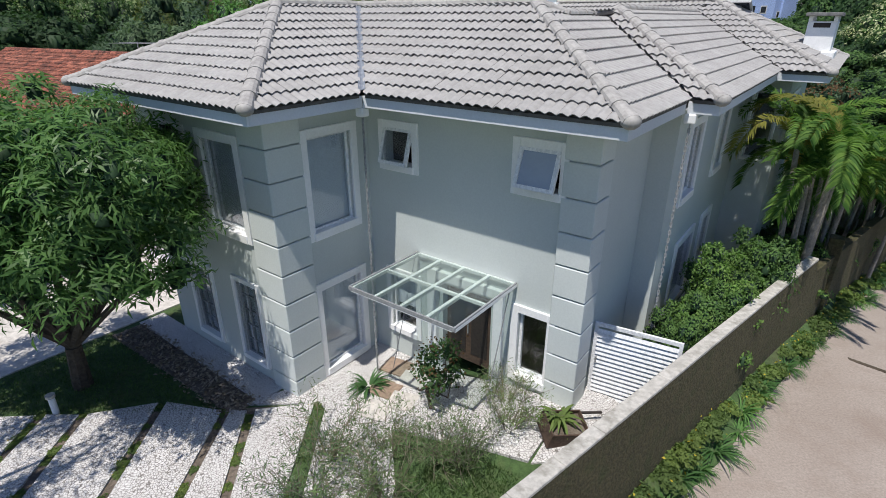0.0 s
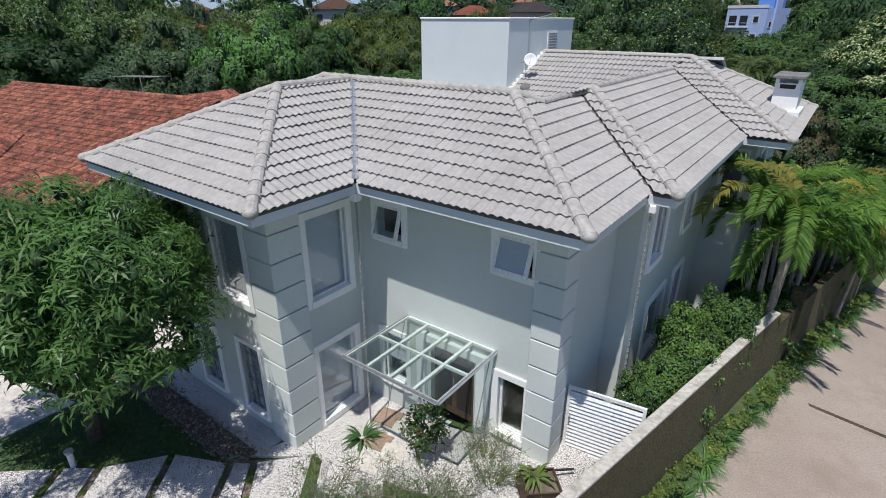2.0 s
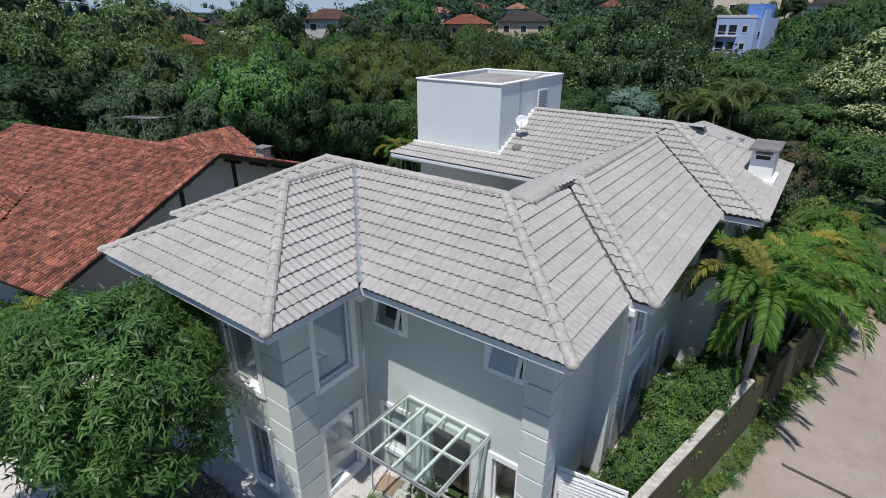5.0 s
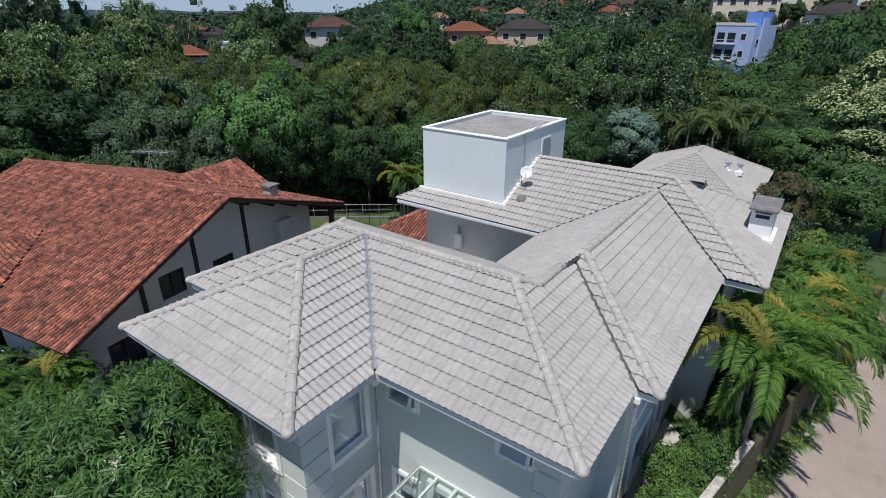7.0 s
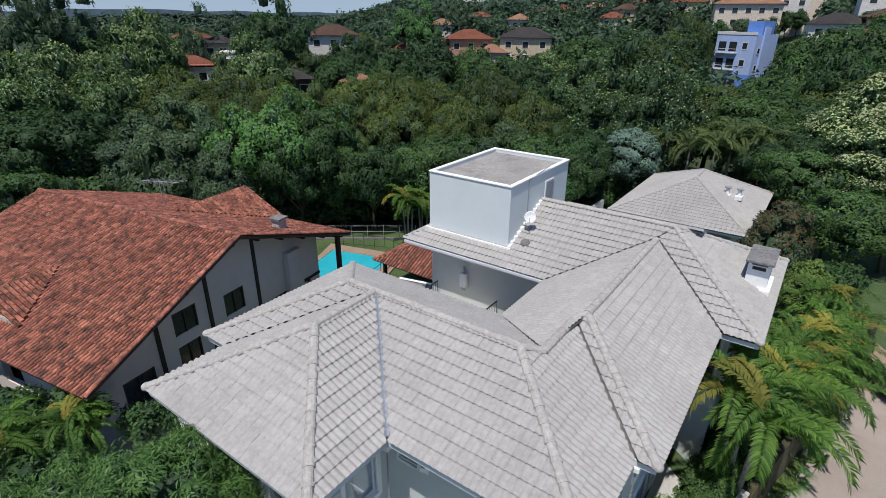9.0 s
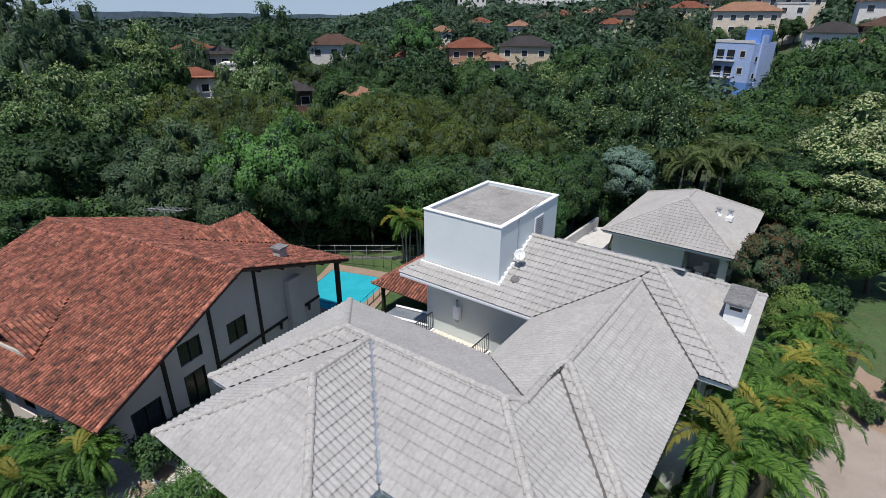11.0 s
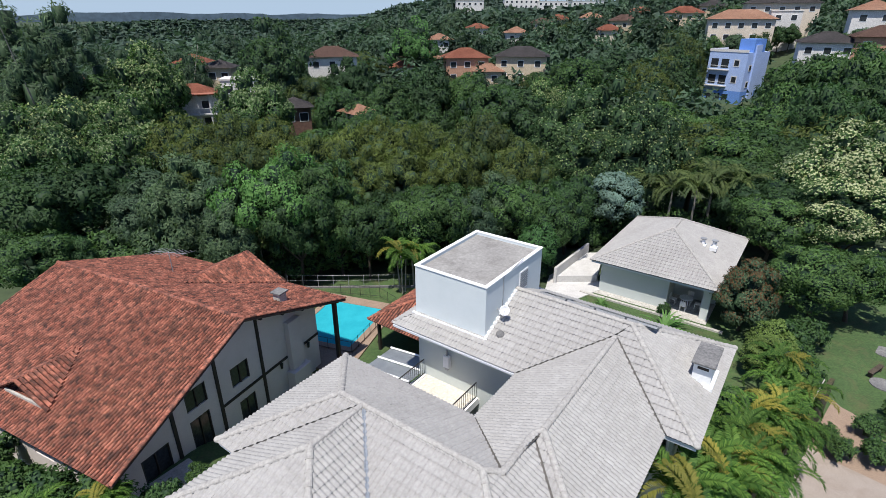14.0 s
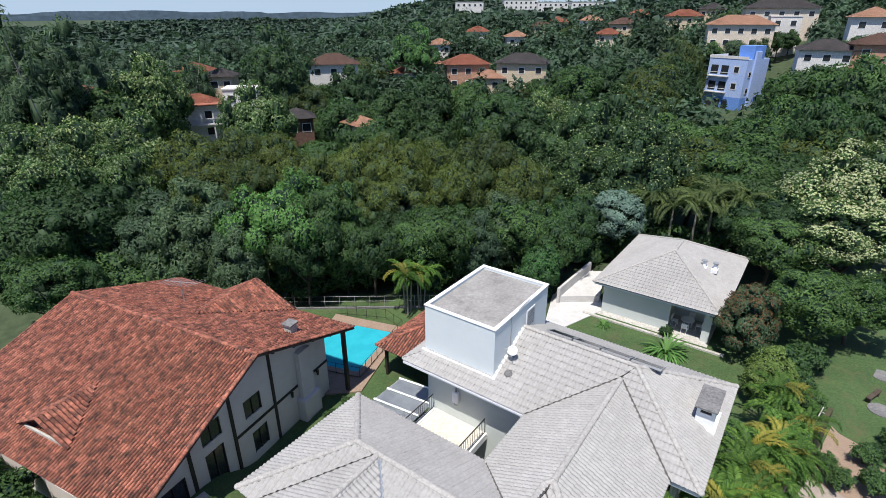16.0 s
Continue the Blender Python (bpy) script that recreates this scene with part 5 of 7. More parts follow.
for (x, y) in ((-1.33, 3.47), (-0.95, 3.85), (-1.33, 3.85), (-0.95, 3.47)):
    part("leg", boxes((x, x + 0.08, y, y + 0.08, 4.95, 5.0)), M_COPING, rc)
# dormers: one low on the near slope, one on the far slope
for (pk, ft, w, sgn) in (((-6.9, -3.9, 4.26), (-6.9, -6.9, 4.28), 2.0, 1), ((-6.9, 2.25, 4.9), (-6.9, 7.3, 4.92), 3.1, -1)):
    px, py, pz = pk
    fx, fy, fz = ft
    sl = 0.345 if sgn > 0 else 0.322
    zl = 5.62 - sl * abs(fy + 0.2 * sgn) + 0.05
    for side in (-1, 1):
        bm = bmesh.new()
        a, b, c = Vector((px, py, pz)), Vector((fx, fy, fz)), Vector((fx + side * w, fy, zl))
        vs = [bm.verts.new(p) for p in (a, b, c)]
        bm.faces.new(vs)
        bmesh.ops.solidify(bm, geom=bm.faces, thickness=0.04)
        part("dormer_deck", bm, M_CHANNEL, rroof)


def lay_tri(a, b, c, parent, material):
    """Rows of half-round tiles down a small dormer slope from its ridge a-b towards c."""
    bm = bmesh.new()
    a, b, c = Vector(a), Vector(b), Vector(c)
    n = (b - a).cross(c - a).normalized()
    if n.z < 0:
        n = -n
    rows = int((b - a).length / 0.2)
    for i in range(rows):
        t = (i + 0.5) / rows
        top = a.lerp(b, t)
        bot = a.lerp(c, t)
        k = max(1, int((bot - top).length / 0.36))
        for j in range(k):
            bar(bm, top.lerp(bot, j / k) + n * 0.02, top.lerp(bot, (j + 1.05) / k) + n * 0.035, 0.08, 6, 0.092)
    return tagged(part("clay_tiles", bm, material, parent), kind="stuff")


part("dormer_front", boxes((-8.3, -5.5, -6.82, -6.72, 3.2, 3.46), bevel=0.01), M_COPING, rroof, "pale dormer sill")
for side in (-1, 1):
    lay_tri((-6.9, -3.9, 4.3), (-6.9, -6.9, 4.32), (-6.9 + 2.0 * side, -6.9, 3.32), rroof, M_RED)
    lay_tri((-6.9, 2.25, 4.93), (-6.9, 7.3, 4.95), (-6.9 + 3.1 * side, 7.1, 3.4), rroof, M_RED)
for y in (2.75, 5.1):
    lamp = thing("wall_lamp", RED @ pose(WX + 0.1, y, 0.7), "black iron wall lantern", "lamp", "wall lanterns of the neighbour house")
    part("bracket", bar(bmesh.new(), (-0.1, 0, 0.15), (0.05, 0, 0.2), 0.02), M_IRON, lamp)
    part("lantern", bar(bmesh.new(), (0.05, 0, -0.12), (0.05, 0, 0.2), 0.07, 6, 0.1), M_IRON, lamp)

# ---- pool, its fence and garden roof ----
pool = tagged(thing("pool", pose(0, 0, 0), "rectangular turquoise swimming pool with a pale border", "pool"), kind="structure")
PZ = -1.42
pp = [(-9.6, 31.0), (-5.4, 29.5), (-3.4, 34.4), (-7.8, 36.0)]
bm = slab(bmesh.new(), pp, PZ + 0.06, PZ + 0.09)
part("water", bm, M_POOL, pool, "bright turquoise water")
bm = bmesh.new()
for i in range(4):
    a, b = Vector((*pp[i], 0)), Vector((*pp[(i + 1) % 4], 0))
    d = (b - a).normalized()
    o = Vector((d.y, -d.x, 0))
    q = [a - d * 0.3, b + d * 0.3, b + d * 0.3 + o * 0.45, a - d * 0.3 + o * 0.45]
    slab(bm, [(p.x, p.y) for p in q][::1], PZ - 0.2 + 0.002 * i, PZ + 0.12 + 0.002 * i)
part("border", bm, M_BRICK, pool, "reddish paved pool border")
part("pool_deck", slab(bmesh.new(), [(-10.5, 27.0), (-4.9, 27.6), (-2.4, 35.2), (-8.2, 37.4)], PZ - 0.3, PZ + 0.03), M_BRICK, pool, "brown paved pool deck")
pf = thing("pool_fence", pose(0, 0, PZ), "dark mesh pool fence on thin posts", "fence")
ring = [(-10.2, 30.6), (-5.15, 28.9), (-2.6, 34.9), (-4.0, 36.5), (-8.0, 37.3)]
for a, b in zip(ring, ring[1:]):
    A, B = Vector((*a, 0)), Vector((*b, 0))
    n = max(2, int((B - A).length / 0.8))
    part("rail", bar(bmesh.new(), A + Vector((0, 0, 0.9)), B + Vector((0, 0, 0.9)), 0.015), M_IRON, pf)
    part("rail", bar(bmesh.new(), A + Vector((0, 0, 0.15)), B + Vector((0, 0, 0.15)), 0.012), M_IRON, pf)
    for i in range(n):
        p = A.lerp(B, i / n)
        part("post", bar(bmesh.new(), p, p + Vector((0, 0, 0.95)), 0.018), M_IRON, pf)
gz = thing("garden_pavilion", HOUSE, "small pavilion with a red clay tile roof", "pavilion")
gf, gl = hip_faces(-14.2, -7.6, 14.4, 22.0, 0.95, 0.5)
gz.matrix_world = HOUSE
groof = new("roof")
groof.parent = gz
for f in gf.values():
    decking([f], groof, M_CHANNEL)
for f in gf.values():
    lay(f, groof, M_RED, 0.21, 0.36, 0.055, 1, 0.02, 0, "clay_tile", per=6)
for l in gl.values():
    caps(*l, groof, M_RED, 0.11, 0.4, "ridge_tile", False)
for (x, y) in ((-13.7, 14.9), (-8.2, 14.9), (-13.7, 21.4), (-8.2, 21.4)):
    part("post", boxes((x - 0.09, x + 0.09, y - 0.09, y + 0.09, -1.7, 1.1)), M_DARKWOOD, gz)
part("wall", boxes((-8.3, -8.1, 15, 21.3, -1.7, 0.95), (-13.6, -8.3, 21.1, 21.3, -1.7, 0.95)), M_REDWALL, gz)
# paved side yard between the two houses
for k in range(16):
    p = RED @ Vector((1.6 + 0.1 * math.sin(k * 3.1), -7.5 + 0.9 * k, 0))
    st = thing("stepping_stone", pose(p.x, p.y, ground_z(p.x, p.y) + 0.02, 0, 0, -27 + 8 * math.sin(k * 2.3)), "brown square stepping stone in the grass", "stepping stone", "stepping stones beside the neighbour house")
    part("stone", boxes((-0.38, 0.38, -0.36, 0.36, -0.04, 0.03), bevel=0.01), M_BRICK, st)

rail = thing("picket_railing", pose(-9.72, 15.6, 0, 0, 0, -34), "low white picket railing beside the neighbour house", "railing")
zr = ground_z(-9.2, 15.3)
part("rail", boxes((0, 1.9, -0.025, 0.025, zr + 0.95, zr + 1.02)), M_TRIM, rail)
part("rail", boxes((0, 1.9, -0.02, 0.02, zr + 0.12, zr + 0.17)), M_TRIM, rail)
for k in range(14):
    part("picket", boxes((0.02 + 0.14 * k, 0.06 + 0.14 * k, -0.015, 0.015, zr, zr + 0.95)), M_TRIM, rail)

# ---- guest house behind ----
GH = HOUSE
gh = thing("guest_house", GH, "low grey guest house with a pale tiled roof", "house")
GE, GG = 1.38, -1.5
ff, ll = hip_faces(-5.55, 3.92, 30.9, 42.8, GE, SLOPE)
ghr = new("roof")
ghr.parent = gh
for f in ff.values():
    decking([f], ghr, M_DECK)
part("fascia", boxes((-5.5, 3.87, 30.93, 30.97, GE - 0.2, GE - 0.01), (-5.5, -5.46, 30.97, 42.7, GE - 0.2, GE - 0.01), (3.83, 3.87, 30.97, 42.7, GE - 0.2, GE - 0.01)), M_FASCIA, ghr)
part("soffit", boxes((-5.46, 3.83, 30.97, 42.7, GE - 0.15, GE - 0.1)), M_TRIM, ghr)
part("wall", panel("x", 31.7, -4.9, 3.3, GG - 0.6, GE - 0.15, 0.2, [(0.35, 3.1, GG, GE - 0.35)]), M_WALL, gh)
part("wall", boxes((-4.9, -4.7, 31.9, 42.0, GG - 0.6, GE - 0.15), (3.1, 3.3, 34.6, 42.0, GG - 0.6, GE - 0.15), (-4.7, 3.1, 41.8, 42.0, GG - 0.6, GE - 0.15), (0.1, 0.25, 31.9, 34.6, GG - 0.6, GE - 0.15), (0.25, 3.1, 34.6, 34.75, GG - 0.6, GE - 0.15)), M_WALL, gh)
part("porch_floor", boxes((-5.0, 3.4, 31.0, 34.7, GG - 0.5, GG + 0.02)), M_COPING, gh, "pale porch floor")
part("corner_post", boxes((2.75, 3.3, 31.65, 31.95, GG, GE - 0.16)), M_QUOIN, gh)
tb = thing("garden_table", HOUSE @ pose(1.5, 33.0, GG + 0.02), "white round plastic garden table under the porch", "table")
part("tabletop", bar(bmesh.new(), (0, 0, 0.70), (0, 0, 0.74), 0.5, 20), M_WHITE, tb)
for k in range(4):
    a = k * 1.5708 + 0.6
    part("leg", bar(bmesh.new(), (0.38 * math.cos(a), 0.38 * math.sin(a), 0), (0.3 * math.cos(a), 0.3 * math.sin(a), 0.7), 0.025), M_WHITE, tb)
chair = thing("garden_chair", HOUSE @ pose(1.5, 32.2, GG + 0.02), "white plastic garden chair beside the table", "chair", "chairs at the garden table")
part("seat", boxes((-0.22, 0.22, -0.22, 0.22, 0.41, 0.45), bevel=0.01), M_WHITE, chair)
part("backrest", boxes((-0.22, 0.22, -0.25, -0.21, 0.45, 0.85), bevel=0.01), M_WHITE, chair)
for a, b in ((-0.19, -0.19), (0.19, -0.19), (-0.19, 0.19), (0.19, 0.19)):
    part("leg", boxes((a - 0.02, a + 0.02, b - 0.02, b + 0.02, 0, 0.41)), M_WHITE, chair)
for x, y, r in ((0.6, 32.9, 265), (2.35, 33.1, 95), (1.6, 33.9, 178)):
    copy_thing(chair, HOUSE @ pose(x, y, GG + 0.02, 0, 0, r))
for y in (36.3, 37.2):
    rv = thing("roof_vent", HOUSE @ pose(1.4 + (y - 36.3) * 0.9, 36.2, 2.55), "small white roof vent with a hood", "vent", "roof vents of the guest house")
    part("base", boxes((-0.25, 0.25, -0.35, 0.25, -0.25, 0.06), bevel=0.02), M_TRIM, rv)
    part("pipe", bar(bmesh.new(), (0, 0, -0.1), (0, 0, 0.45), 0.14, 10), M_TRIM, rv)
    part("hood", bar(bmesh.new(), (0, 0, 0.5), (0, 0, 0.56), 0.24, 10), M_GREY, rv)
yard = tagged(thing("pavement", pose(0, 0, 0), "pale concrete service yard beside the guest house", "pavement"), kind="structure")
part("slab", slab(bmesh.new(), [(8.0, 33.6), (14.0, 37.6), (15.2, 45.0), (10.3, 40.2)], -2.2, -1.44), M_YARD, yard)
part("raised_slab", slab(bmesh.new(), [(10.6, 38.9), (14.0, 38.9), (16.0, 43.6), (14.3, 43.6)], -1.6, -0.85), M_YARD, yard, "raised pale concrete platform")
part("parapet", slab(bmesh.new(), [(10.3, 38.8), (10.5, 38.7), (14.6, 43.8), (14.4, 43.9)], -2.0, 0.0), M_YARD, yard, "weathered white parapet wall")
path2 = tagged(thing("path", HOUSE, "pale kerbed path along the guest house lawn", "path"), kind="structure")
part("kerb", boxes((-6.0, 4.6, 30.35, 30.6, -1.7, -1.36), bevel=0.01), M_COPING, path2)

ant = thing("tv_antenna", RED @ pose(-9.5, 3.5, 4.45), "thin grey rooftop television antenna", "antenna")
part("mast", bar(bmesh.new(), (0, 0, -0.1), (0, 0, 1.5), 0.025), M_GREY, ant)
part("boom", bar(bmesh.new(), (-1.0, -0.3, 1.45), (1.2, 0.3, 1.45), 0.018), M_GREY, ant)
for k in range(9):
    x = -0.95 + 0.26 * k
    part("element", bar(bmesh.new(), (x - 0.15, x * 0.28 - 0.55, 1.45), (x + 0.15, x * 0.28 + 0.55, 1.45), 0.009), M_GREY, ant)
yard2 = tagged(thing("pavement", HOUSE, "grey paved yard under the glass porch roof", "pavement"), kind="structure")
part("slab", boxes((-9.8, -6.0, 5.5, 13.0, -1.9, -1.35)), M_CONC, yard2)


# ---- front garden ----
def mosaic_mat():
    """White stone mosaic with dark joints."""
    m, nt, b, link = tree_of("stone_mosaic")
    pos = nt.nodes.new("ShaderNodeNewGeometry").outputs["Position"]
    vo = nt.nodes.new("ShaderNodeTexVoronoi")
    vo.feature = "DISTANCE_TO_EDGE"
    vo.inputs["Scale"].default_value = 21.0
    link(pos, vo.inputs["Vector"])
    vc = nt.nodes.new("ShaderNodeTexVoronoi")
    vc.inputs["Scale"].default_value = 21.0
    link(pos, vc.inputs["Vector"])
    tone = ramp(nt, vc.outputs["Color"], (0.58, 0.56, 0.55), (0.76, 0.745, 0.735), 0.1, 0.9)
    tone = mix(nt, 0.5, tone, ramp(nt, noise_node(nt, pos, 1.2), (0.54, 0.515, 0.50), (0.71, 0.70, 0.69)))
    joint = ramp(nt, vo.outputs["Distance"], (0, 0, 0), (1, 1, 1), 0.02, 0.09)
    link(mix(nt, joint, (0.17, 0.155, 0.14), tone), b.inputs["Base Color"])
    b.inputs["Roughness"].default_value = 0.85
    bn = nt.nodes.new("ShaderNodeBump")
    bn.inputs["Strength"].default_value, bn.inputs["Distance"].default_value = 0.6, 0.02
    link(joint, bn.inputs["Height"])
    link(bn.outputs[0], b.inputs["Normal"])
    return m


M_MOSAIC = mosaic_mat()
L_LITTER = leaf_mat("fallen_leaf", (0.17, 0.13, 0.10), (0.40, 0.33, 0.27), 0.1, cool=1.0)


def drape(name, pts, dz, material, label, category, n=14, kind="structure"):
    """A sheet over a four-cornered plot in the villa's axes, following the land."""
    a, b, c, d = [Vector(p) for p in pts]
    vs, fs = [], []
    for j in range(n + 1):
        for i in range(n + 1):
            q = a.lerp(b, i / n).lerp(d.lerp(c, i / n), j / n)
            w = HOUSE @ Vector((q.x, q.y, 0))
            vs.append((w.x, w.y, ground_z(w.x, w.y) + dz))
    k = len(vs)
    for j in range(n):
        for i in range(n):
            q = j * (n + 1) + i
            fs.append((q, q + 1, q + n + 2, q + n + 1))
    edge = [i for i in range(n + 1)] + [j * (n + 1) + n for j in range(1, n + 1)] + [n * (n + 1) + i for i in range(n - 1, -1, -1)] + [j * (n + 1) for j in range(n - 1, 0, -1)]
    for q in edge:
        vs.append((vs[q][0], vs[q][1], vs[q][2] - 0.12))
    for i in range(len(edge)):
        j = (i + 1) % len(edge)
        fs.append((edge[i], k + i, k + j, edge[j]))
    ob = new(name, from_arrays(name, vs, fs, material, False))
    return tagged(ob, label, category, kind=kind)


drape("terrace", ((-1.45, -2.35), (-0.35, -1.5), (-0.85, 0.84), (-0.9, -0.8)), 0.045, M_MOSAIC, "white stone mosaic paving round the corner pillar", "paving")
drape("terrace", ((-0.35, -1.5), (3.9, -0.6), (3.95, 0.84), (-0.85, 0.84)), 0.05, M_MOSAIC, "white stone mosaic paving before the front door", "paving")
drape("terrace", ((4.42, 3.25), (5.2, 3.25), (6.2, 9.0), (4.45, 9.0)), 0.04, M_YARD, "pale concrete path along the side wall", "paving")
drape("terrace", ((3.95, -0.6), (5.2, 0.2), (5.2, 3.0), (3.95, 3.2)), 0.04, M_MOSAIC, "white stone paving at the side gate", "paving")
# long mosaic bands with grass joints, fanning out towards the street
A = [(-7.2, -7.4, -6.6, -8.4), (-4.35, -4.95, -3.0, -6.6), (-3.72, -4.45, -2.1, -6.3), (-2.85, -3.35, -0.9, -5.6), (-1.62, -2.72, 0.2, -5.1), (-1.24, -2.42, 1.0, -4.7), (-0.35, -1.48, 1.7, -4.2)]
drape("soil_bed", ((-7.1, -7.3), (-0.45, -1.6), (1.6, -4.1), (-6.5, -8.3)), 0.012, M_MULCH, "dark soil in the joints of the mosaic bands", "soil")
for (a, b) in zip(A, A[1:]):
    g = 0.085
    drape("paving_band", ((a[0] + g, a[1] + g), (b[0] - g * 0.4, b[1] - g * 0.4), (b[2] - g * 0.4, b[3] - g * 0.4), (a[2] + g, a[3] + g)), 0.05, M_MOSAIC, "band of white stone mosaic paving between grass joints", "paving band", kind="")
drape("paving_band", ((-0.15, -1.42), (1.2, -1.0), (2.4, -2.2), (2.0, -4.1)), 0.04, M_MOSAIC, "band of white stone mosaic under the dry shrubs", "paving band", kind="")
drape("driveway", ((-13.5, -7.0), (-6.4, -7.0), (-6.45, 1.4), (-13.5, 1.4)), 0.03, M_STONE, "white stone driveway beyond the tree", "driveway")
drape("terrace", ((-6.3, -2.15), (-1.3, -2.15), (-1.3, -1.54), (-6.3, -1.54)), 0.03, M_MOSAIC, "stone mosaic strip at the wall's foot", "paving")
drape("mulch_bed", ((-6.2, -2.75), (-1.4, -2.6), (-1.4, -2.16), (-6.2, -2.16)), 0.03, M_MULCH, "brown bark mulch bed at the wall's foot", "mulch")
drape("brick_edging", ((-6.2, -2.84), (-1.5, -2.69), (-1.5, -2.61), (-6.2, -2.76)), 0.05, M_MULCH, "narrow kerb along the mulch bed", "kerb")
for k, (x, y, r) in enumerate(((0.15, 0.35, 10), (0.75, 0.2, 14), (0.45, -0.35, 8), (1.05, -0.45, 20), (0.75, -0.95, 12))):
    p = HOUSE @ Vector((x, y, 0))
    st = thing("stepping_slab", pose(p.x, p.y, ground_z(p.x, p.y) + 0.065, 0, 0, -37 + r), "square sandy stepping slab near the door", "stepping slab", "slabs leading to the door")
    part("stone", boxes((-0.3, 0.3, -0.26, 0.26, -0.04, 0.02), bevel=0.01), (M_BRICK if k in (0, 2) else M_STONE), st)
lampb = thing("bollard_light", HOUSE @ pose(-4.2, -4.72, 0), "small white bollard light at the lawn's edge", "bollard light")
part("post", bar(bmesh.new(), (0, 0, -0.1), (0, 0, 0.38), 0.06, 12), M_TRIM, lampb)
part("cap", bar(bmesh.new(), (0, 0, 0.40), (0, 0, 0.46), 0.085, 12), M_COPING, lampb)
part("lens", bar(bmesh.new(), (0, 0, 0.38), (0, 0, 0.40), 0.05, 12), M_SLABC, lampb)
pl = thing("planter", HOUSE @ pose(4.1, 0.15, 0.52, 14, 10, 50) @ Matrix.Diagonal((0.85, 0.85, 0.85, 1)), "old brown wooden cart planter with handles and leafy plants", "planter")
for r in ((-0.42, 0.42, -0.3, -0.27, 0, 0.4), (-0.42, 0.42, 0.27, 0.3, 0, 0.4), (-0.42, -0.39, -0.27, 0.27, 0, 0.4), (0.39, 0.42, -0.27, 0.27, 0, 0.4)):
    part("board", boxes(r, bevel=0.006), M_WOOD, pl)
part("soil", boxes((-0.39, 0.39, -0.27, 0.27, 0.0, 0.3)), M_MULCH, pl)
for yy in (-0.29, 0.25):
    part("handle", boxes((0.40, 0.95, yy, yy + 0.045, 0.30, 0.345), bevel=0.006), M_DARKWOOD, pl)

rng = np.random.default_rng(7)
P = lambda v, u, dz=0.0: (lambda w: (w.x, w.y, ground_z(w.x, w.y) + dz))(HOUSE @ Vector((v, u, 0)))

# mango tree
mango = make_tree("mango_tree", "dense round mango tree with long drooping dark green leaves", rng, 5.9, (3.15, 3.15, 2.15), L_MANGO, 0.168, 320, 165, 0.40, aspect=0.19, droop=0.6, core_size=0.34, limbs=16, trunk_r=0.15, flat=0.42, root=(-0.31, 0.74, -0.4), fork_at=(-0.25, 0.64, 0.95))
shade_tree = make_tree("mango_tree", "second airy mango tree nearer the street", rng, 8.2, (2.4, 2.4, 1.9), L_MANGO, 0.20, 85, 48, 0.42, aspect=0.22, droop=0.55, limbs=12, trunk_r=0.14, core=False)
shade_tree.matrix_world = pose(-8.4, 4.3, 0)
mango.matrix_world = pose(-6.78, 8.55, 0, 0, 0, 40) @ Matrix.Diagonal((1.15, 1.15, 1.06, 1))


def blades(name, label, rng, n, length, width, leaf, category="plant", up=0.9, curve=1.0):
    """A tuft of arching strap leaves."""
    t = thing(name, Matrix(), label, category)
    vs, fs = [], []
    for k in range(n):
        a, e = rng.uniform(0, 6.283), rng.uniform(0.35, 1.4) * up
        L, w = length * rng.uniform(0.7, 1.15), width * rng.uniform(0.8, 1.2)
        o, s = Vector((math.cos(a), math.sin(a), 0)), Vector((-math.sin(a), math.cos(a), 0))
        p, prev = o * 0.04, None
        for i in range(5):
            ww = w * (0.8, 1.0, 0.85, 0.5, 0.05)[i]
            row = (len(vs), len(vs) + 1)
            vs += [p - s * ww, p + s * ww]
            if prev:
                fs.append((prev[0], prev[1], row[1], row[0]))
            prev = row
            p = p + (o * math.cos(e) + Vector((0, 0, math.sin(e)))) * L / 4
            e -= 0.5 * curve
    part("leaves", leaf_mesh("leaves", np.array([tuple(v) for v in vs]), np.array(fs), leaf), None, t)
    return t


def shrub(name, label, rng, size, leaf, leaf_size, lobes, per, lobe_r, twigs=10, stem=0.035, category="shrub", aspect=0.5, blossom=None, core=True, share=0.1):
    return make_tree(name, label, rng, size[2] * 1.9, size, leaf, leaf_size, lobes, per, lobe_r, limbs=twigs, trunk_r=stem, category=category, aspect=aspect, blossom=blossom, core=core, blossom_share=share)


tuft = blades("agave_tuft", "tuft of bright green strap leaves", rng, 60, 0.62, 0.022, L_BRIGHT)
tuft.matrix_world = pose(*P(0.15, -0.5))
tuft2 = blades("strap_leaves", "yellow-green leaves in the wooden planter", rng, 34, 0.42, 0.04, L_LIME)
tuft2.matrix_world = pose(*P(4.05, 0.17, 0.32))
bush = shrub("bush", "dark leafy bush with orange tips by the front door", rng, (0.5, 0.5, 0.85), L_MID, 0.085, 42, 30, 0.14, blossom=L_RED, core=False)
bush.matrix_world = pose(*P(1.75, -0.35))


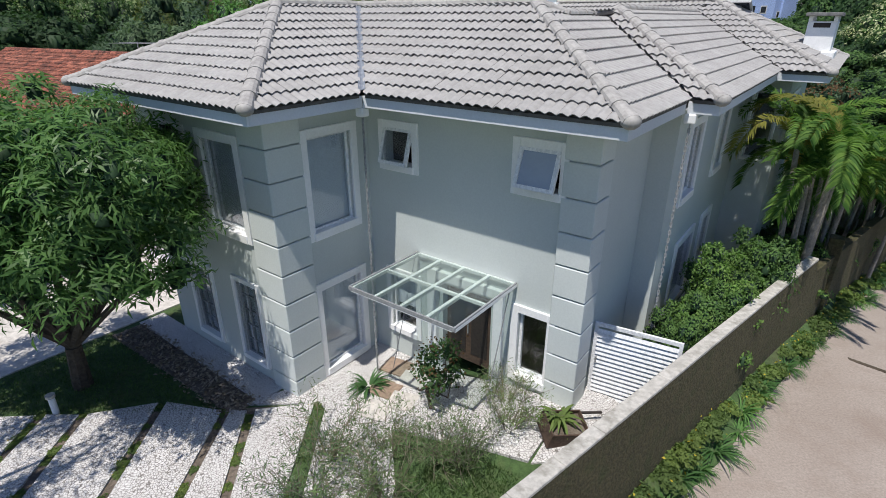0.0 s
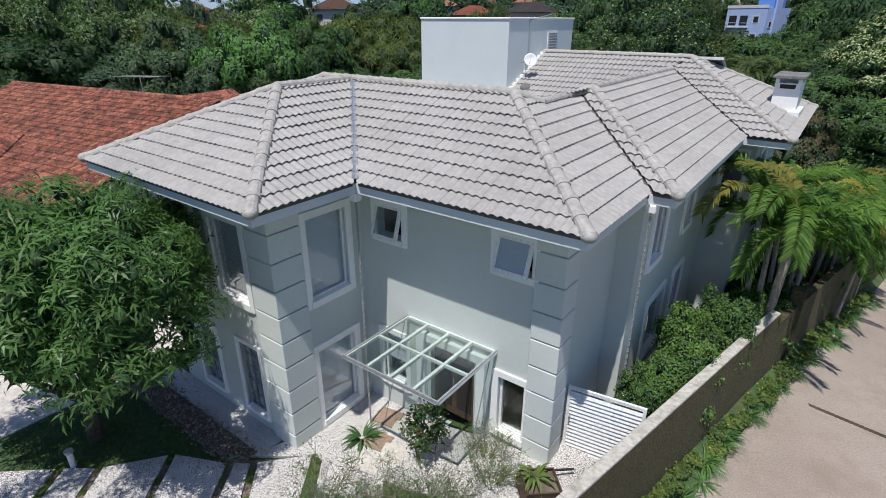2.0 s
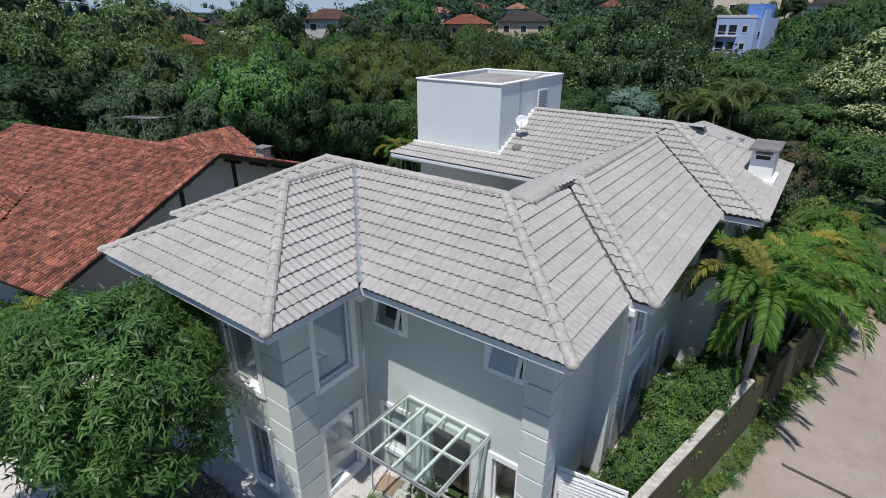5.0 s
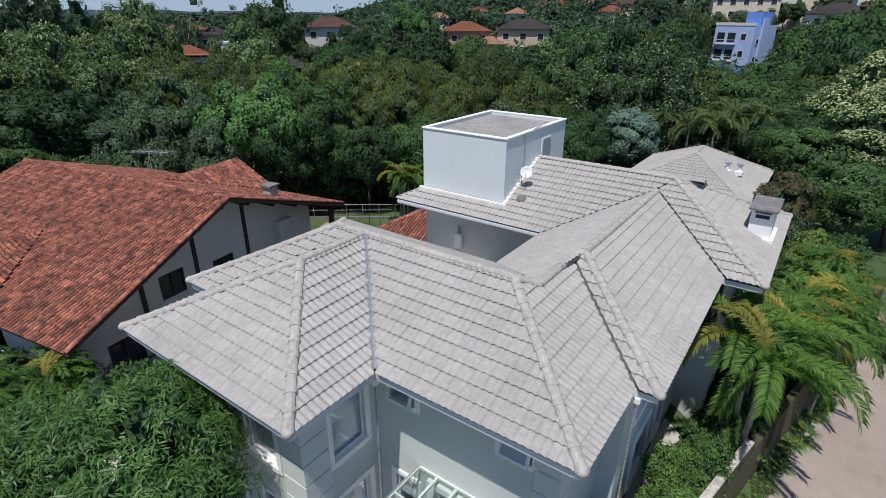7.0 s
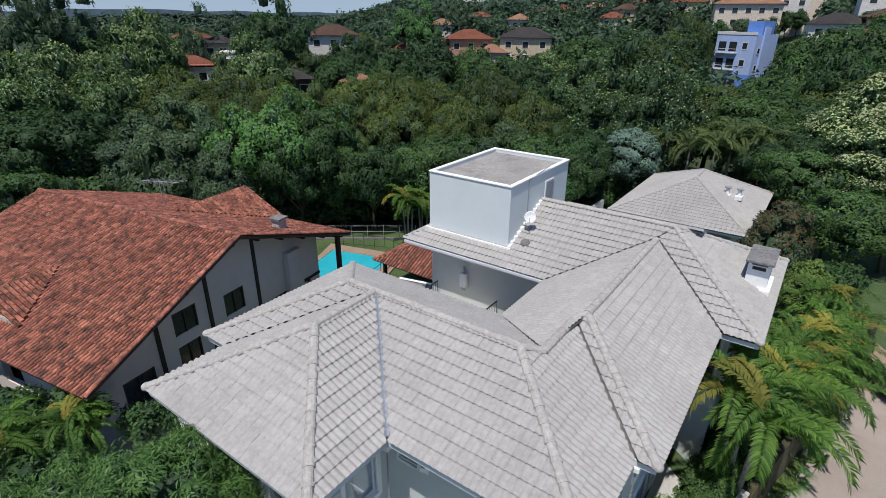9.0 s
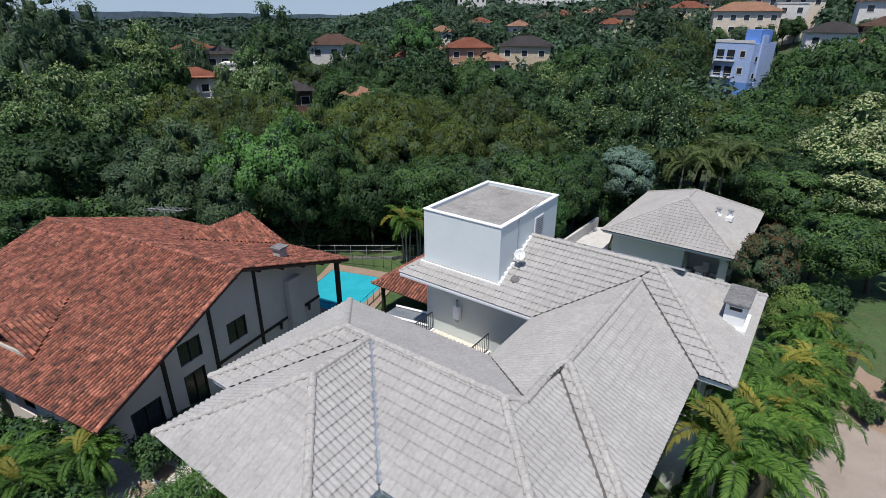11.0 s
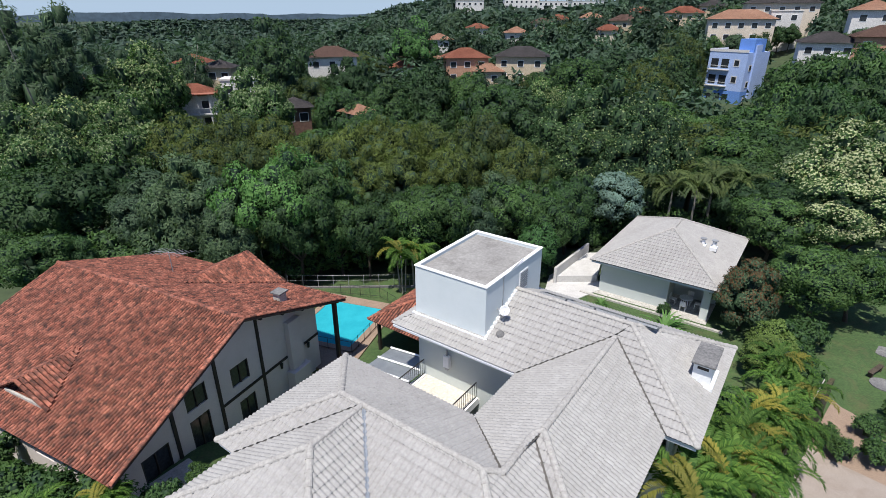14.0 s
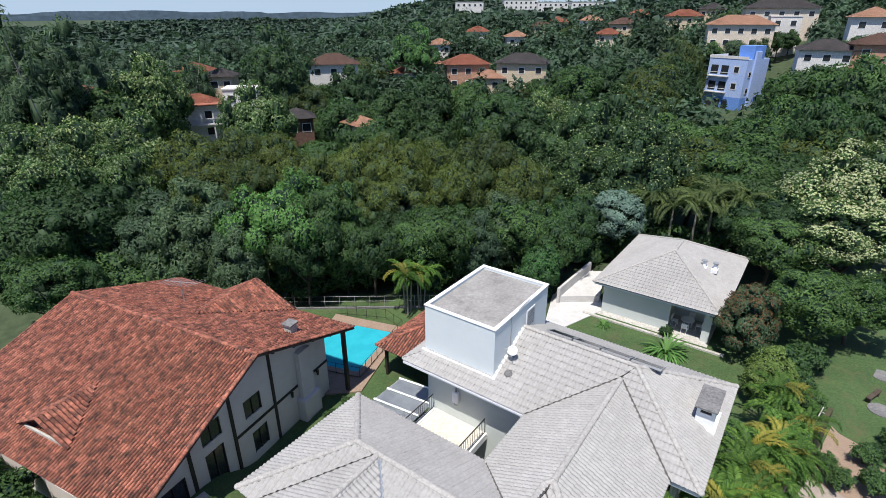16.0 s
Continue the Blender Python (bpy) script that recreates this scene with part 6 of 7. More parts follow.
def dry_shrub(name, label, rng, r, h, stems, leaf, fine):
    """A loose shrub of thin grey twigs with sparse feathery leaves."""
    t = thing(name, Matrix(), label, "shrub")
    bm = bmesh.new()
    tips = []
    for k in range(stems):
        a = rng.uniform(0, 6.283)
        p = Vector((math.cos(a), math.sin(a), 0)) * 0.1
        d = Vector((math.cos(a) * rng.uniform(0.2, 0.9), math.sin(a) * rng.uniform(0.2, 0.9), 1)).normalized()
        for i in range(4):
            q = p + d * h / 4 * rng.uniform(0.7, 1.2)
            bar(bm, p, q, 0.012 * (1 - i / 5), 3, 0.012 * (1 - (i + 1) / 5))
            for m in range(3):
                e = (d + Vector(rng.normal(0, 0.7, 3))).normalized()
                s = q + e * r * rng.uniform(0.25, 0.6)
                bar(bm, q, s, 0.005, 3, 0.003)
                tips += [tuple(q.lerp(s, x)) for x in (0.4, 0.7, 1.0)]
            p, d = q, (d + Vector(rng.normal(0, 0.3, 3)) + Vector((math.cos(a), math.sin(a), 0)) * 0.25 * r).normalized()
    part("branchwork", bm, L_DRY, t)
    pts = np.repeat(np.array(tips), fine, 0) + rng.normal(0, 0.07, (len(tips) * fine, 3))
    v, f = leaf_cloud(pts, rng.normal(0, 1, pts.shape), 0.11, rng, 0.16)
    part("foliage", leaf_mesh("foliage", v, f, leaf), None, t)
    return t


dry = dry_shrub("dry_shrub", "sparse feathery shrub with bare grey twigs", rng, 0.75, 1.15, 15, L_FINE, 2)
dry.matrix_world = pose(*P(0.9, -2.3))
for (x, y, s, r) in ((1.7, -1.6, 0.8, 50), (2.3, -2.3, 1.0, 200), (1.4, -3.1, 1.0, 250), (2.6, -1.2, 0.85, 300), (3.3, -0.2, 0.8, 20), (3.0, -1.2, 0.8, 80), (2.9, 0.35, 0.6, 160), (2.3, -3.2, 0.9, 10)):
    place(dry, *P(x, y), r, s)

# climbing hedge inside the boundary wall
hedge = shrub("hedge_bush", "loose green climbing hedge over the boundary wall", rng, (0.82, 0.82, 1.25), L_HEDGE, 0.072, 150, 75, 0.19, twigs=12, aspect=0.5)
hedge.matrix_world = pose(*P(5.12, 2.7)) @ Matrix.Diagonal((0.7, 0.7, 0.92, 1))
for k, (u, s, tall) in enumerate(((3.3, 0.8, 1.12), (3.9, 0.9, 1.12), (4.5, 0.95, 1.12), (5.1, 1.0, 1.2), (5.7, 1.0, 1.1), (6.3, 1.0, 1.2), (7.0, 1.0, 1.0), (7.8, 1.0, 0.95), (8.8, 0.9, 0.9), (10.2, 0.9, 0.9), (12.0, 0.9, 0.8), (14.0, 0.9, 0.8))):
    place(hedge, *P(fence_v(u) - 0.78 * s + 0.12 * (k % 3 - 1), u), k * 67, s * (0.92, 1.08, 1.0)[k % 3], tall * (1.08, 0.92, 1.0)[k % 3])

# palms beside the villa
palm = make_palm("areca_palm", "clump of areca palms with arching yellow-green fronds", rng, 4.6, 8, 2.6, L_PALM, M_PALEBARK, stems=4, leaflets=56, spread=0.36, dry=L_PALMDRY, droop=1.6, leaflet=0.40, rise=(0.25, 1.45), dry_share=0.06, narrow=0.8, keel=0.4, ahead=0.7)
palm.matrix_world = pose(*P(6.6, 8.4), 0, 0, 20)
for k, (x, y, s) in enumerate(((6.9, 10.9, 0.95), (7.2, 12.9, 0.82), (7.4, 14.6, 0.8), (7.9, 16.6, 0.8), (8.7, 18.8, 0.75), (8.3, 13.8, 0.75), (9.2, 21.2, 0.72), (8.2, 23.0, 0.75), (9.0, 17.4, 0.7))):
    place(palm, *P(x, y), 75 * k + 40, s)
# plants on the lane side of the wall
lane = blades("strap_plant", "clump of green strap-leaved plants on the lane's edge", rng, 60, 0.62, 0.014, L_BRIGHT)
lane.matrix_world = pose(*P(5.55, -0.7))
weed = shrub("weed_patch", "low bright green weeds at the wall's foot", rng, (0.34, 0.34, 0.09), L_LIME, 0.075, 34, 24, 0.075, twigs=3, stem=0.006, category="weeds", blossom=L_BLOOM, core=False, share=0.002)
weed.matrix_world = pose(*P(5.7, 0.2))
for k in range(40):
    u = -3.6 + 0.55 * k + rng.uniform(-0.15, 0.15)
    place(weed, *P(fence_v(u) + rng.uniform(0.2, 0.45), u), 53 * k, rng.uniform(0.7, 1.15))
    if k % 5 != 1:
        u += 0.3
        place(lane, *P(fence_v(u) + rng.uniform(0.35, 0.6), u), 97 * k, rng.uniform(0.6, 1.15))

# weeds in the joints of the paving bands
for j, a in enumerate(A[1:]):
    for k in range(9):
        t = (k + rng.uniform(0, 0.8)) / 9
        if rng.uniform() < 0.85:
            w = place(weed, *P(a[0] + (a[2] - a[0]) * t + rng.uniform(-0.02, 0.05), a[1] + (a[3] - a[1]) * t, 0.01), 61 * k + 17 * j, rng.uniform(0.28, 0.5), 0.5)
            tagged(w, "small dark weeds growing in a paving joint")
# fallen leaves over the mulch
n = 1300
edge = rng.normal(0, 0.07, n)
lv, lu = rng.uniform(-6.1, -1.35, n), rng.uniform(-2.82, -2.12, n) + edge
litter = np.array([P(a, b, 0.045) for a, b in zip(lv, lu)])
v, f = leaf_cloud(litter, np.tile((0.0, 0.0, 1.0), (n, 1)), 0.085, rng, 0.55)
tagged(new("leaf_litter", leaf_mesh("leaf_litter", v, f, L_LITTER)), "dry brown fallen leaves over the mulch bed", "leaf litter", kind="stuff")

# blades of grass over the front lawn
gv = np.concatenate([rng.uniform(-6.3, -1.5, 9000), rng.uniform(2.45, 3.9, 9000)])
gu = np.concatenate([rng.uniform(-5.4, -2.85, 9000), rng.uniform(-4.4, -0.9, 9000)])
keep = np.where(gv < -1, gu > -4.95 + (gv + 4.4) * 0.78, gu < -1.0 + 0.25 * (gv - 1))
g = np.array([P(a, b, 0.0) for a, b in zip(gv[keep], gu[keep])])
v, f = leaf_cloud(g, rng.normal(0, 1, g.shape) * np.array([1, 1, 0.1]), 0.085, rng, 0.14, 0.25, -1.6)
tagged(new("grass", leaf_mesh("grass", v, f, L_GRASS)), "dark green short lawn grass in the front garden", "grass", kind="stuff")

# small things round the far lane
ladder = thing("ladder", pose(21.0, 22.2, ground_z(21.0, 22.2) + 0.02, 0, 0, -50), "pale aluminium ladder leaning by the court", "ladder")
part("rail", bar(bmesh.new(), (-0.2, 0, 0), (-0.2, 2.6, 1.3), 0.03, 6), M_COPING, ladder)
part("rail", bar(bmesh.new(), (0.2, 0, 0), (0.2, 2.6, 1.3), 0.03, 6), M_COPING, ladder)
for k in range(7):
    part("rung", bar(bmesh.new(), (-0.2, 0.3 + 0.33 * k, 0.15 + 0.165 * k), (0.2, 0.3 + 0.33 * k, 0.15 + 0.165 * k), 0.018, 5), M_COPING, ladder)
for (x, y, r) in ((27.9, 25.4, 0.7), (30.7, 28.8, 0.7)):
    d = thing("stone_disc", pose(x, y, ground_z(x, y)), "round grey stone disc in the lawn", "stone disc", "round stones in the lawn")
    part("disc", bar(bmesh.new(), (0, 0, -0.1), (0, 0, 0.06), r, 20), M_SLABC, d)

bench = thing("bench", pose(28.2, 26.5, ground_z(28.2, 26.5), 0, 0, 30), "low weathered plank bench on the lawn", "bench")
part("plank", boxes((-0.8, 0.8, -0.15, 0.15, 0.36, 0.42), bevel=0.01), M_BARK, bench)
for x in (-0.6, 0.6):
    part("leg", boxes((x - 0.06, x + 0.06, -0.13, 0.13, -0.05, 0.36)), M_BARK, bench)

# ---- woods ----
def wood_kinds(k, share):
    """The kinds of woodland tree with the width of each; k scales the leaf, share the number of leaves."""
    def mk(label, h, r, leaf, size, lobes, per, lr, **kw):
        return wood_tree(label, rng, h, r, leaf, size * k, lobes, int(per * share), lr, **kw), 2 * r[0] + 0.7 * lr, h
    return {
        "dark": mk("dark green broad-leaved tree in the woods", 9.5, (3.4, 3.4, 3.6), L_DARK, 0.30, 44, 190, 1.0),
        "mid": mk("green broad-leaved tree in the woods", 9.5, (3.5, 3.4, 3.6), L_MID, 0.29, 44, 190, 1.0),
        "mid2": mk("green tree with an uneven billowing crown", 9.5, (3.3, 3.3, 3.8), L_FRESH, 0.26, 44, 200, 1.0, ragged=0.26),
        "grey": mk("tree with dull grey-green leaves in the woods", 9.5, (3.5, 3.4, 3.7), L_GREYGREEN, 0.30, 48, 180, 0.95, aspect=0.5, bark=M_PALEBARK),
        "olive": mk("olive green tree with a soft rounded crown", 9.5, (3.6, 3.5, 3.4), L_OLIVE, 0.24, 44, 230, 1.0, aspect=0.5),
        "yellow": mk("feathery yellow-green bamboo-like tree in the woods", 9.5, (2.9, 2.9, 3.9), L_YELLOW, 0.34, 48, 190, 0.85, aspect=0.24, droop=0.5, trunk_r=0.14, ragged=0.34),
        "bright": mk("bright green spreading tree in flat layers", 9.0, (3.8, 3.6, 2.2), L_BRIGHT, 0.25, 40, 210, 0.9, trunk_r=0.16, ragged=0.3),
        "bright2": mk("small bright green round tree beside the yard", 5.0, (2.0, 2.0, 2.1), L_BRIGHT, 0.20, 30, 170, 0.6, trunk_r=0.1, ragged=0.1),
        "flower": mk("green tree topped with cream blossom", 9.5, (3.8, 3.7, 3.4), L_MID, 0.28, 46, 190, 1.0, blossom=L_FLOWER, share=0.42),
        "dome": mk("large dark green dome of a tree flecked with blossom", 11, (4.4, 4.3, 4.2), L_DARK, 0.28, 60, 180, 1.1, blossom=L_FLOWER, share=0.12),
        "white": mk("tree covered with clusters of cream-white blossom", 10, (3.8, 3.6, 4.0), L_MID, 0.28, 50, 180, 0.95, blossom=L_WHITE, share=0.8),
        "silver": mk("tree with silvery grey-green leaves", 9, (2.5, 2.5, 3.4), L_SILVER, 0.24, 52, 170, 0.7, trunk_r=0.15, ragged=0.1),
        "red": mk("small tree with reddish young leaves", 6, (2.2, 2.2, 2.4), L_GREYGREEN, 0.22, 40, 170, 0.65, trunk_r=0.12, blossom=L_RED, share=0.55),
        "big": mk("tall dark tree standing above the woods", 13, (4.5, 4.4, 5.2), L_DARK, 0.34, 52, 150, 1.25, trunk_r=0.25, ragged=0.32),
        "pine": mk("tall grey-green airy tree above the woods", 16, (4.0, 4.0, 6.4), L_GREYGREEN, 0.36, 46, 170, 1.15, aspect=0.35, trunk_r=0.25, ragged=0.5, bark=M_PALEBARK),
        "low": mk("leafy undergrowth at the wood's edge", 4.2, (2.0, 2.0, 1.7), L_MID, 0.30, 26, 60, 0.7, trunk_r=0.08),
    }


kinds = wood_kinds(1.0, 1.0)
kinds.update({k + "_far": v for k, v in wood_kinds(1.15, 0.72).items()})
tallpalm = make_palm("palm_tree", "tall palm with drooping dull green fronds at the wood's edge", rng, 6.0, 15, 3.6, L_PALMDULL, M_PALEBARK, leaflets=40, droop=1.5, leaflet=0.36, rise=(0.3, 1.4), narrow=0.8)
first = {}


def plant(kind, x, y, turn=0.0, size=1.0, stretch=1.0, dz=0.0):
    if math.hypot(x, y) > 72:
        kind += "_far"
    proto = kinds[kind][0]
    if kind not in first:
        first[kind] = True
        proto.matrix_world = pose(x, y, ground_z(x, y) + dz, 0, 0, turn) @ Matrix.Diagonal((size, size, size * stretch, 1))
        return proto
    return place(proto, x, y, ground_z(x, y) + dz, turn, size, stretch)


# trees that stand out: kind, plan, height of the top over the datum, width of the crown
HAND = [
    ("flower", -37.9, 50.1, 11.2, 8.9), ("flower", -35.5, 53.2, 11.2, 9.8), ("flower", -32.9, 57.5, 10.9, 9.4), ("flower", -34.4, 47.1, 9.5, 8.3),
    ("flower", -31.4, 50.5, 9.0, 7.9), ("dark", -33.2, 40.9, 7.2, 7.6), ("dark", -31.6, 44.9, 7.4, 7.9), ("mid", -28.8, 34.3, 5.0, 5.6), ("mid", -27.3, 35.5, 4.0, 4.1),
    ("olive", -27.3, 57.0, 9.3, 7.6), ("olive", -23.3, 59.9, 8.9, 8.5), ("olive", -18.5, 61.5, 8.1, 7.8), ("olive", -23.5, 52.9, 8.1, 7.0), ("olive", -18.1, 51.7, 7.7, 6.1),
    ("grey", -24.9, 43.8, 6.7, 7.3), ("grey", -19.9, 41.0, 8.6, 7.6), ("grey", -16.7, 40.3, 7.2, 5.9), ("bright", -12.7, 40.7, 9.1, 6.7), ("grey", -15.5, 37.5, 6.0, 4.6),
    ("mid", -9.7, 41.5, 8.0, 5.3), ("dark", -10.7, 39.2, 6.6, 4.2), ("yellow", -11.0, 50.4, 8.6, 5.7), ("yellow", -8.7, 52.9, 8.8, 6.5), ("yellow", -5.8, 55.4, 9.1, 7.4),
    ("yellow", -2.6, 55.6, 8.5, 6.8), ("yellow", 0.4, 57.7, 8.3, 7.0), ("yellow", -6.5, 48.2, 6.9, 6.0), ("yellow", -2.9, 49.6, 7.1, 6.7), ("yellow", 1.5, 50.7, 7.3, 5.6),
    ("dark", -5.2, 40.3, 5.1, 4.4), ("mid", -7.6, 40.9, 5.2, 3.8), ("mid2", -0.8, 42.2, 5.7, 5.8), ("mid", 1.8, 42.7, 5.6, 5.8), ("dark", -3.2, 44.6, 4.7, 4.6),
    ("olive", 6.1, 55.4, 9.4, 8.6), ("olive", 3.8, 51.6, 7.6, 5.7), ("olive", 8.5, 51.0, 7.7, 6.3), ("dome", 16.0, 63.8, 9.6, 10.8), ("dome", 21.7, 64.2, 11.5, 14.0),
    ("dome", 26.2, 61.5, 10.6, 11.6), ("dome", 17.5, 58.2, 7.7, 10.0), ("dome", 22.1, 55.6, 8.3, 10.5), ("olive", 31.9, 61.7, 7.1, 11.4), ("mid", 34.5, 57.6, 6.8, 8.8),
    ("mid2", 37.1, 81.8, 6.5, 10.8), ("silver", 18.3, 49.5, 5.0, 5.3), ("mid", 12.9, 46.0, 5.2, 5.4), ("grey", 6.0, 45.3, 5.9, 6.2), ("mid", 8.3, 44.0, 5.5, 5.6),
    ("mid2", 10.8, 42.4, 4.8, 5.0), ("grey", 3.7, 42.6, 5.3, 4.9), ("bright2", 9.0, 39.8, 3.4, 3.6), ("olive", 48.0, 65.9, 7.8, 11.5), ("mid", 46.0, 73.0, 6.9, 12.2),
    ("dark", 39.8, 57.0, 6.8, 9.9), ("dark", 33.3, 52.7, 5.5, 8.3), ("mid2", 29.9, 41.9, 4.7, 6.1), ("dark", 30.9, 47.1, 4.7, 6.3), ("dark", 33.7, 43.6, 5.8, 6.7),
    ("white", 37.6, 46.7, 8.5, 9.8), ("white", 39.1, 45.5, 9.8, 11.1), ("white", 35.0, 45.7, 6.0, 6.4), ("white", 35.6, 40.5, 6.5, 9.0), ("red", 21.9, 31.3, 3.8, 4.0),
    ("mid2", 22.5, 33.9, 1.4, 2.9), ("mid2", 27.4, 31.8, 4.2, 5.8), ("mid", 30.5, 32.3, 3.1, 5.6), ("mid", 27.8, 34.5, 2.0, 4.1), ("big", -31.7, 113.3, 18.1, 12.1),
    ("flower", -46.4, 88.1, 14.4, 8.6), ("flower", -26.1, 80.3, 11.3, 10.8), ("bright", -4.6, 145.6, 18.5, 12.9), ("mid", -14.7, 86.4, 8.5, 8.6),
    ("dark", -7.0, 91.4, 9.2, 10.0), ("dark", -0.9, 97.7, 10.8, 11.6), ("mid2", -50.4, 115.0, 11.4, 8.2), ("dark", -46.6, 78.8, 10.0, 9.0), ("dark", -47.0, 78.6, 10.8, 10.9),
    ("pine", -54.3, 77.4, 20.4, 11.2), ("pine", -53.5, 80.4, 18.2, 9.4), ("pine", -53.8, 74.1, 21.0, 9.9), ("pine", -57.5, 93.3, 13.7, 9.5),
    ("pine", -48.3, 107.2, 15.8, 10.2), ("dark", -17.4, 118.4, 10.8, 10.4), ("mid", 5.6, 97.5, 9.4, 9.5), ("mid2", 9.9, 89.2, 8.5, 9.8), ("dark", 14.4, 82.5, 8.4, 10.0),
    ("flower", 19.9, 92.7, 8.9, 8.2), ("mid", 30.3, 115.9, 10.8, 11.7), ("dark", 39.4, 118.4, 11.7, 13.5), ("olive", 43.3, 109.6, 11.4, 11.5),
    ("dark", 52.3, 118.9, 12.2, 11.2), ("olive", 61.9, 136.5, 15.4, 9.7), ("mid", 62.0, 90.8, 12.3, 11.9), ("dark", 63.6, 89.7, 12.6, 13.0), ("mid", 64.9, 82.5, 14.7, 12.4),
    ("dark", 57.7, 69.0, 12.1, 10.7), ("mid", 50.7, 66.9, 10.7, 10.0), ("mid2", 53.6, 78.4, 9.6, 8.2),
]
for k, (kind, x, y, top, wide) in enumerate(HAND):
    rise = (top - ground_z(x, y)) / kinds[kind][2]
    s = max(wide / kinds[kind][1], rise / 1.25)
    plant(kind, x, y, 67 * k % 360, s, max(0.75, rise / s))
taken = [(x, y, 0.36 * w) for _, x, y, _, w in HAND]
names = ["dark", "mid", "grey", "olive", "dark", "mid2", "mid", "dark"]
# far houses: plan, eave height, turn, width, depth, height, wall, roof, label
WEST = [(-43.2, 97.6, 6.6, 24, 9.0, 6, 5.6, "white", "red", "white two-storey house with a veranda and red tile roof"), (-36.5, 104.5, 8.4, 8, 6, 5, 3, "white", "flat", "low house with a pale flat roof"),
        (-63.0, 98.5, 8.1, 20, 7, 6, 4, "white", "red", "white house with a red roof behind trees"), (-44.2, 116.5, 9.6, 6, 5, 5, 4, "beige", "grey", "small house with a dark roof among trees"),
        (-50.9, 119.2, 10.4, 6, 6, 6, 4, "white", "red", "far house with a red roof among trees"), (-23.4, 131.0, 10.8, 10, 11.0, 8, 4.2, "white", "brown", "white house with a long brown tile roof"),
        (-11.4, 84.2, 5.5, 40, 3.4, 4.5, 5, "cream", "salmon", "cream house with an orange tile roof among trees"), (-23.4, 92, 5.3, 20, 4.6, 5, 4.5, "brown", "grey", "house with a dark pitched roof among trees"),
        (-7.8, 149.7, 6.9, 4, 6, 6, 4, "white", "red", "house with a red roof among trees"), (-1, 159.9, 8.4, 0, 6.5, 6, 4, "cream", "salmon", "house with an orange roof among trees")]
MID = [(8.5, 141.7, 9.8, 5, 10.5, 8, 5.5, "salmon", "red", "salmon house with a red roof"), (13.8, 135.2, 7.1, -10, 7, 6, 4.4, "beige", "salmon", "house wing with a salmon tile roof"),
       (22.1, 136.1, 10.4, -12, 12, 8, 6.2, "beige", "grey", "two-storey beige house with a dark roof"), (18.3, 229.2, 14.9, 5, 9, 7, 5, "white", "red", "far white house with a red roof"),
       (29.4, 197.8, 14.1, 0, 7.4, 7, 5, "white", "salmon", "white house with a bright orange roof"), (44.3, 230.7, 15.1, -8, 11, 8, 5, "cream", "salmon", "cream far house with a salmon roof"),
       (55.6, 253.9, 18, -8, 11, 8, 5, "beige", "red", "far beige house with a red roof"), (67.1, 240.7, 18.7, -10, 9.5, 8, 5, "white", "salmon", "far pale house with an orange roof"),
       (61, 195.6, 14.8, -12, 8.6, 7, 4.5, "cream", "red", "far house with a deep red roof"), (73.6, 217.8, 17.7, -14, 11, 8, 5, "beige", "brown", "far house with a brown roof"),
       (2.3, 179.5, 12.6, 6, 7, 6, 4.5, "white", "salmon", "white gabled house with an orange roof"), (43.5, 225.0, 17.0, -6, 8, 7, 5, "beige", "brown", "beige far house with a brown roof"),
       (95.5, 216.0, 20.3, -18, 13, 9, 5, "beige", "red", "long far house with a red roof on the rise"), (110.0, 224.5, 22.8, -20, 10, 8, 5, "beige", "grey", "far house with a grey roof under palms"),
       (89.1, 244.2, 20.8, -16, 11, 8, 5.5, "salmon", "red", "far salmon house with a red roof")]
EAST = [(23, 359.2, 28, 0, 17, 9, 5, "white", "flat", "long white building on the far ridge"), (60.2, 395.4, 30, 0, 23, 10, 6, "white", "flat", "white halls on the far ridge"),
        (82.8, 391.3, 28.5, 0, 24, 10, 6, "white", "flat", "far white buildings on the horizon"), (97.7, 367.1, 28, 0, 20, 10, 6, "white", "flat", "far white building on the ridge"),
        (85.1, 156.3, 18.4, -22, 16, 9, 5.4, "cream", "salmon", "large cream villa on the hillside"), 
        (97.7, 157, 20.3, -25, 7.4, 7, 7, "white", "flat", "white flat-roofed house on the hillside"), (104.6, 171.6, 22.6, -22, 19, 9, 5, "cream", "grey", "long cream house with a grey roof"),
        (87.4, 122.9, 13.8, -28, 10.5, 8, 5, "white", "grey", "house with a dark roof on the hillside"), (95.1, 118.3, 15.1, -30, 9, 8, 5.5, "salmon", "brown", "reddish house with a brown roof on the hillside"),
        (101.4, 130.1, 20.3, -30, 8.4, 8, 7, "white", "salmon", "white hillside house with a salmon roof")]
KEEP = [(74, 134, 8.5), (69.5, 126, 7), (66, 118, 6), (62, 110, 5), (57.5, 103, 4), (-40, 91, 5), (-37.5, 85, 5), (-35, 79, 4)]
for row in WEST + MID + EAST:
    d = math.hypot(row[0], row[1])
    near = d < 180
    KEEP += [(row[0], row[1], 0.45 * row[4] + 1.0)] + [(row[0] * (1 - q / d), row[1] * (1 - q / d), (0.32 if near else 0.55) * row[4]) for q in ((6,) if near else (8, 18, 28) if d < 300 else (15, 30, 48, 66))]


def free(x, y):
    if y < 40 and not (x < -30 or x > 30):
        return False
    if -9 < x < 3 and y < 42.5:
        return False
    if 6 < x < 29 and y < 48:
        return False
    if 26 < x < 46 and y < 33:
        return False
    return all((x - a) ** 2 + (y - b) ** 2 > r * r for a, b, r in KEEP)


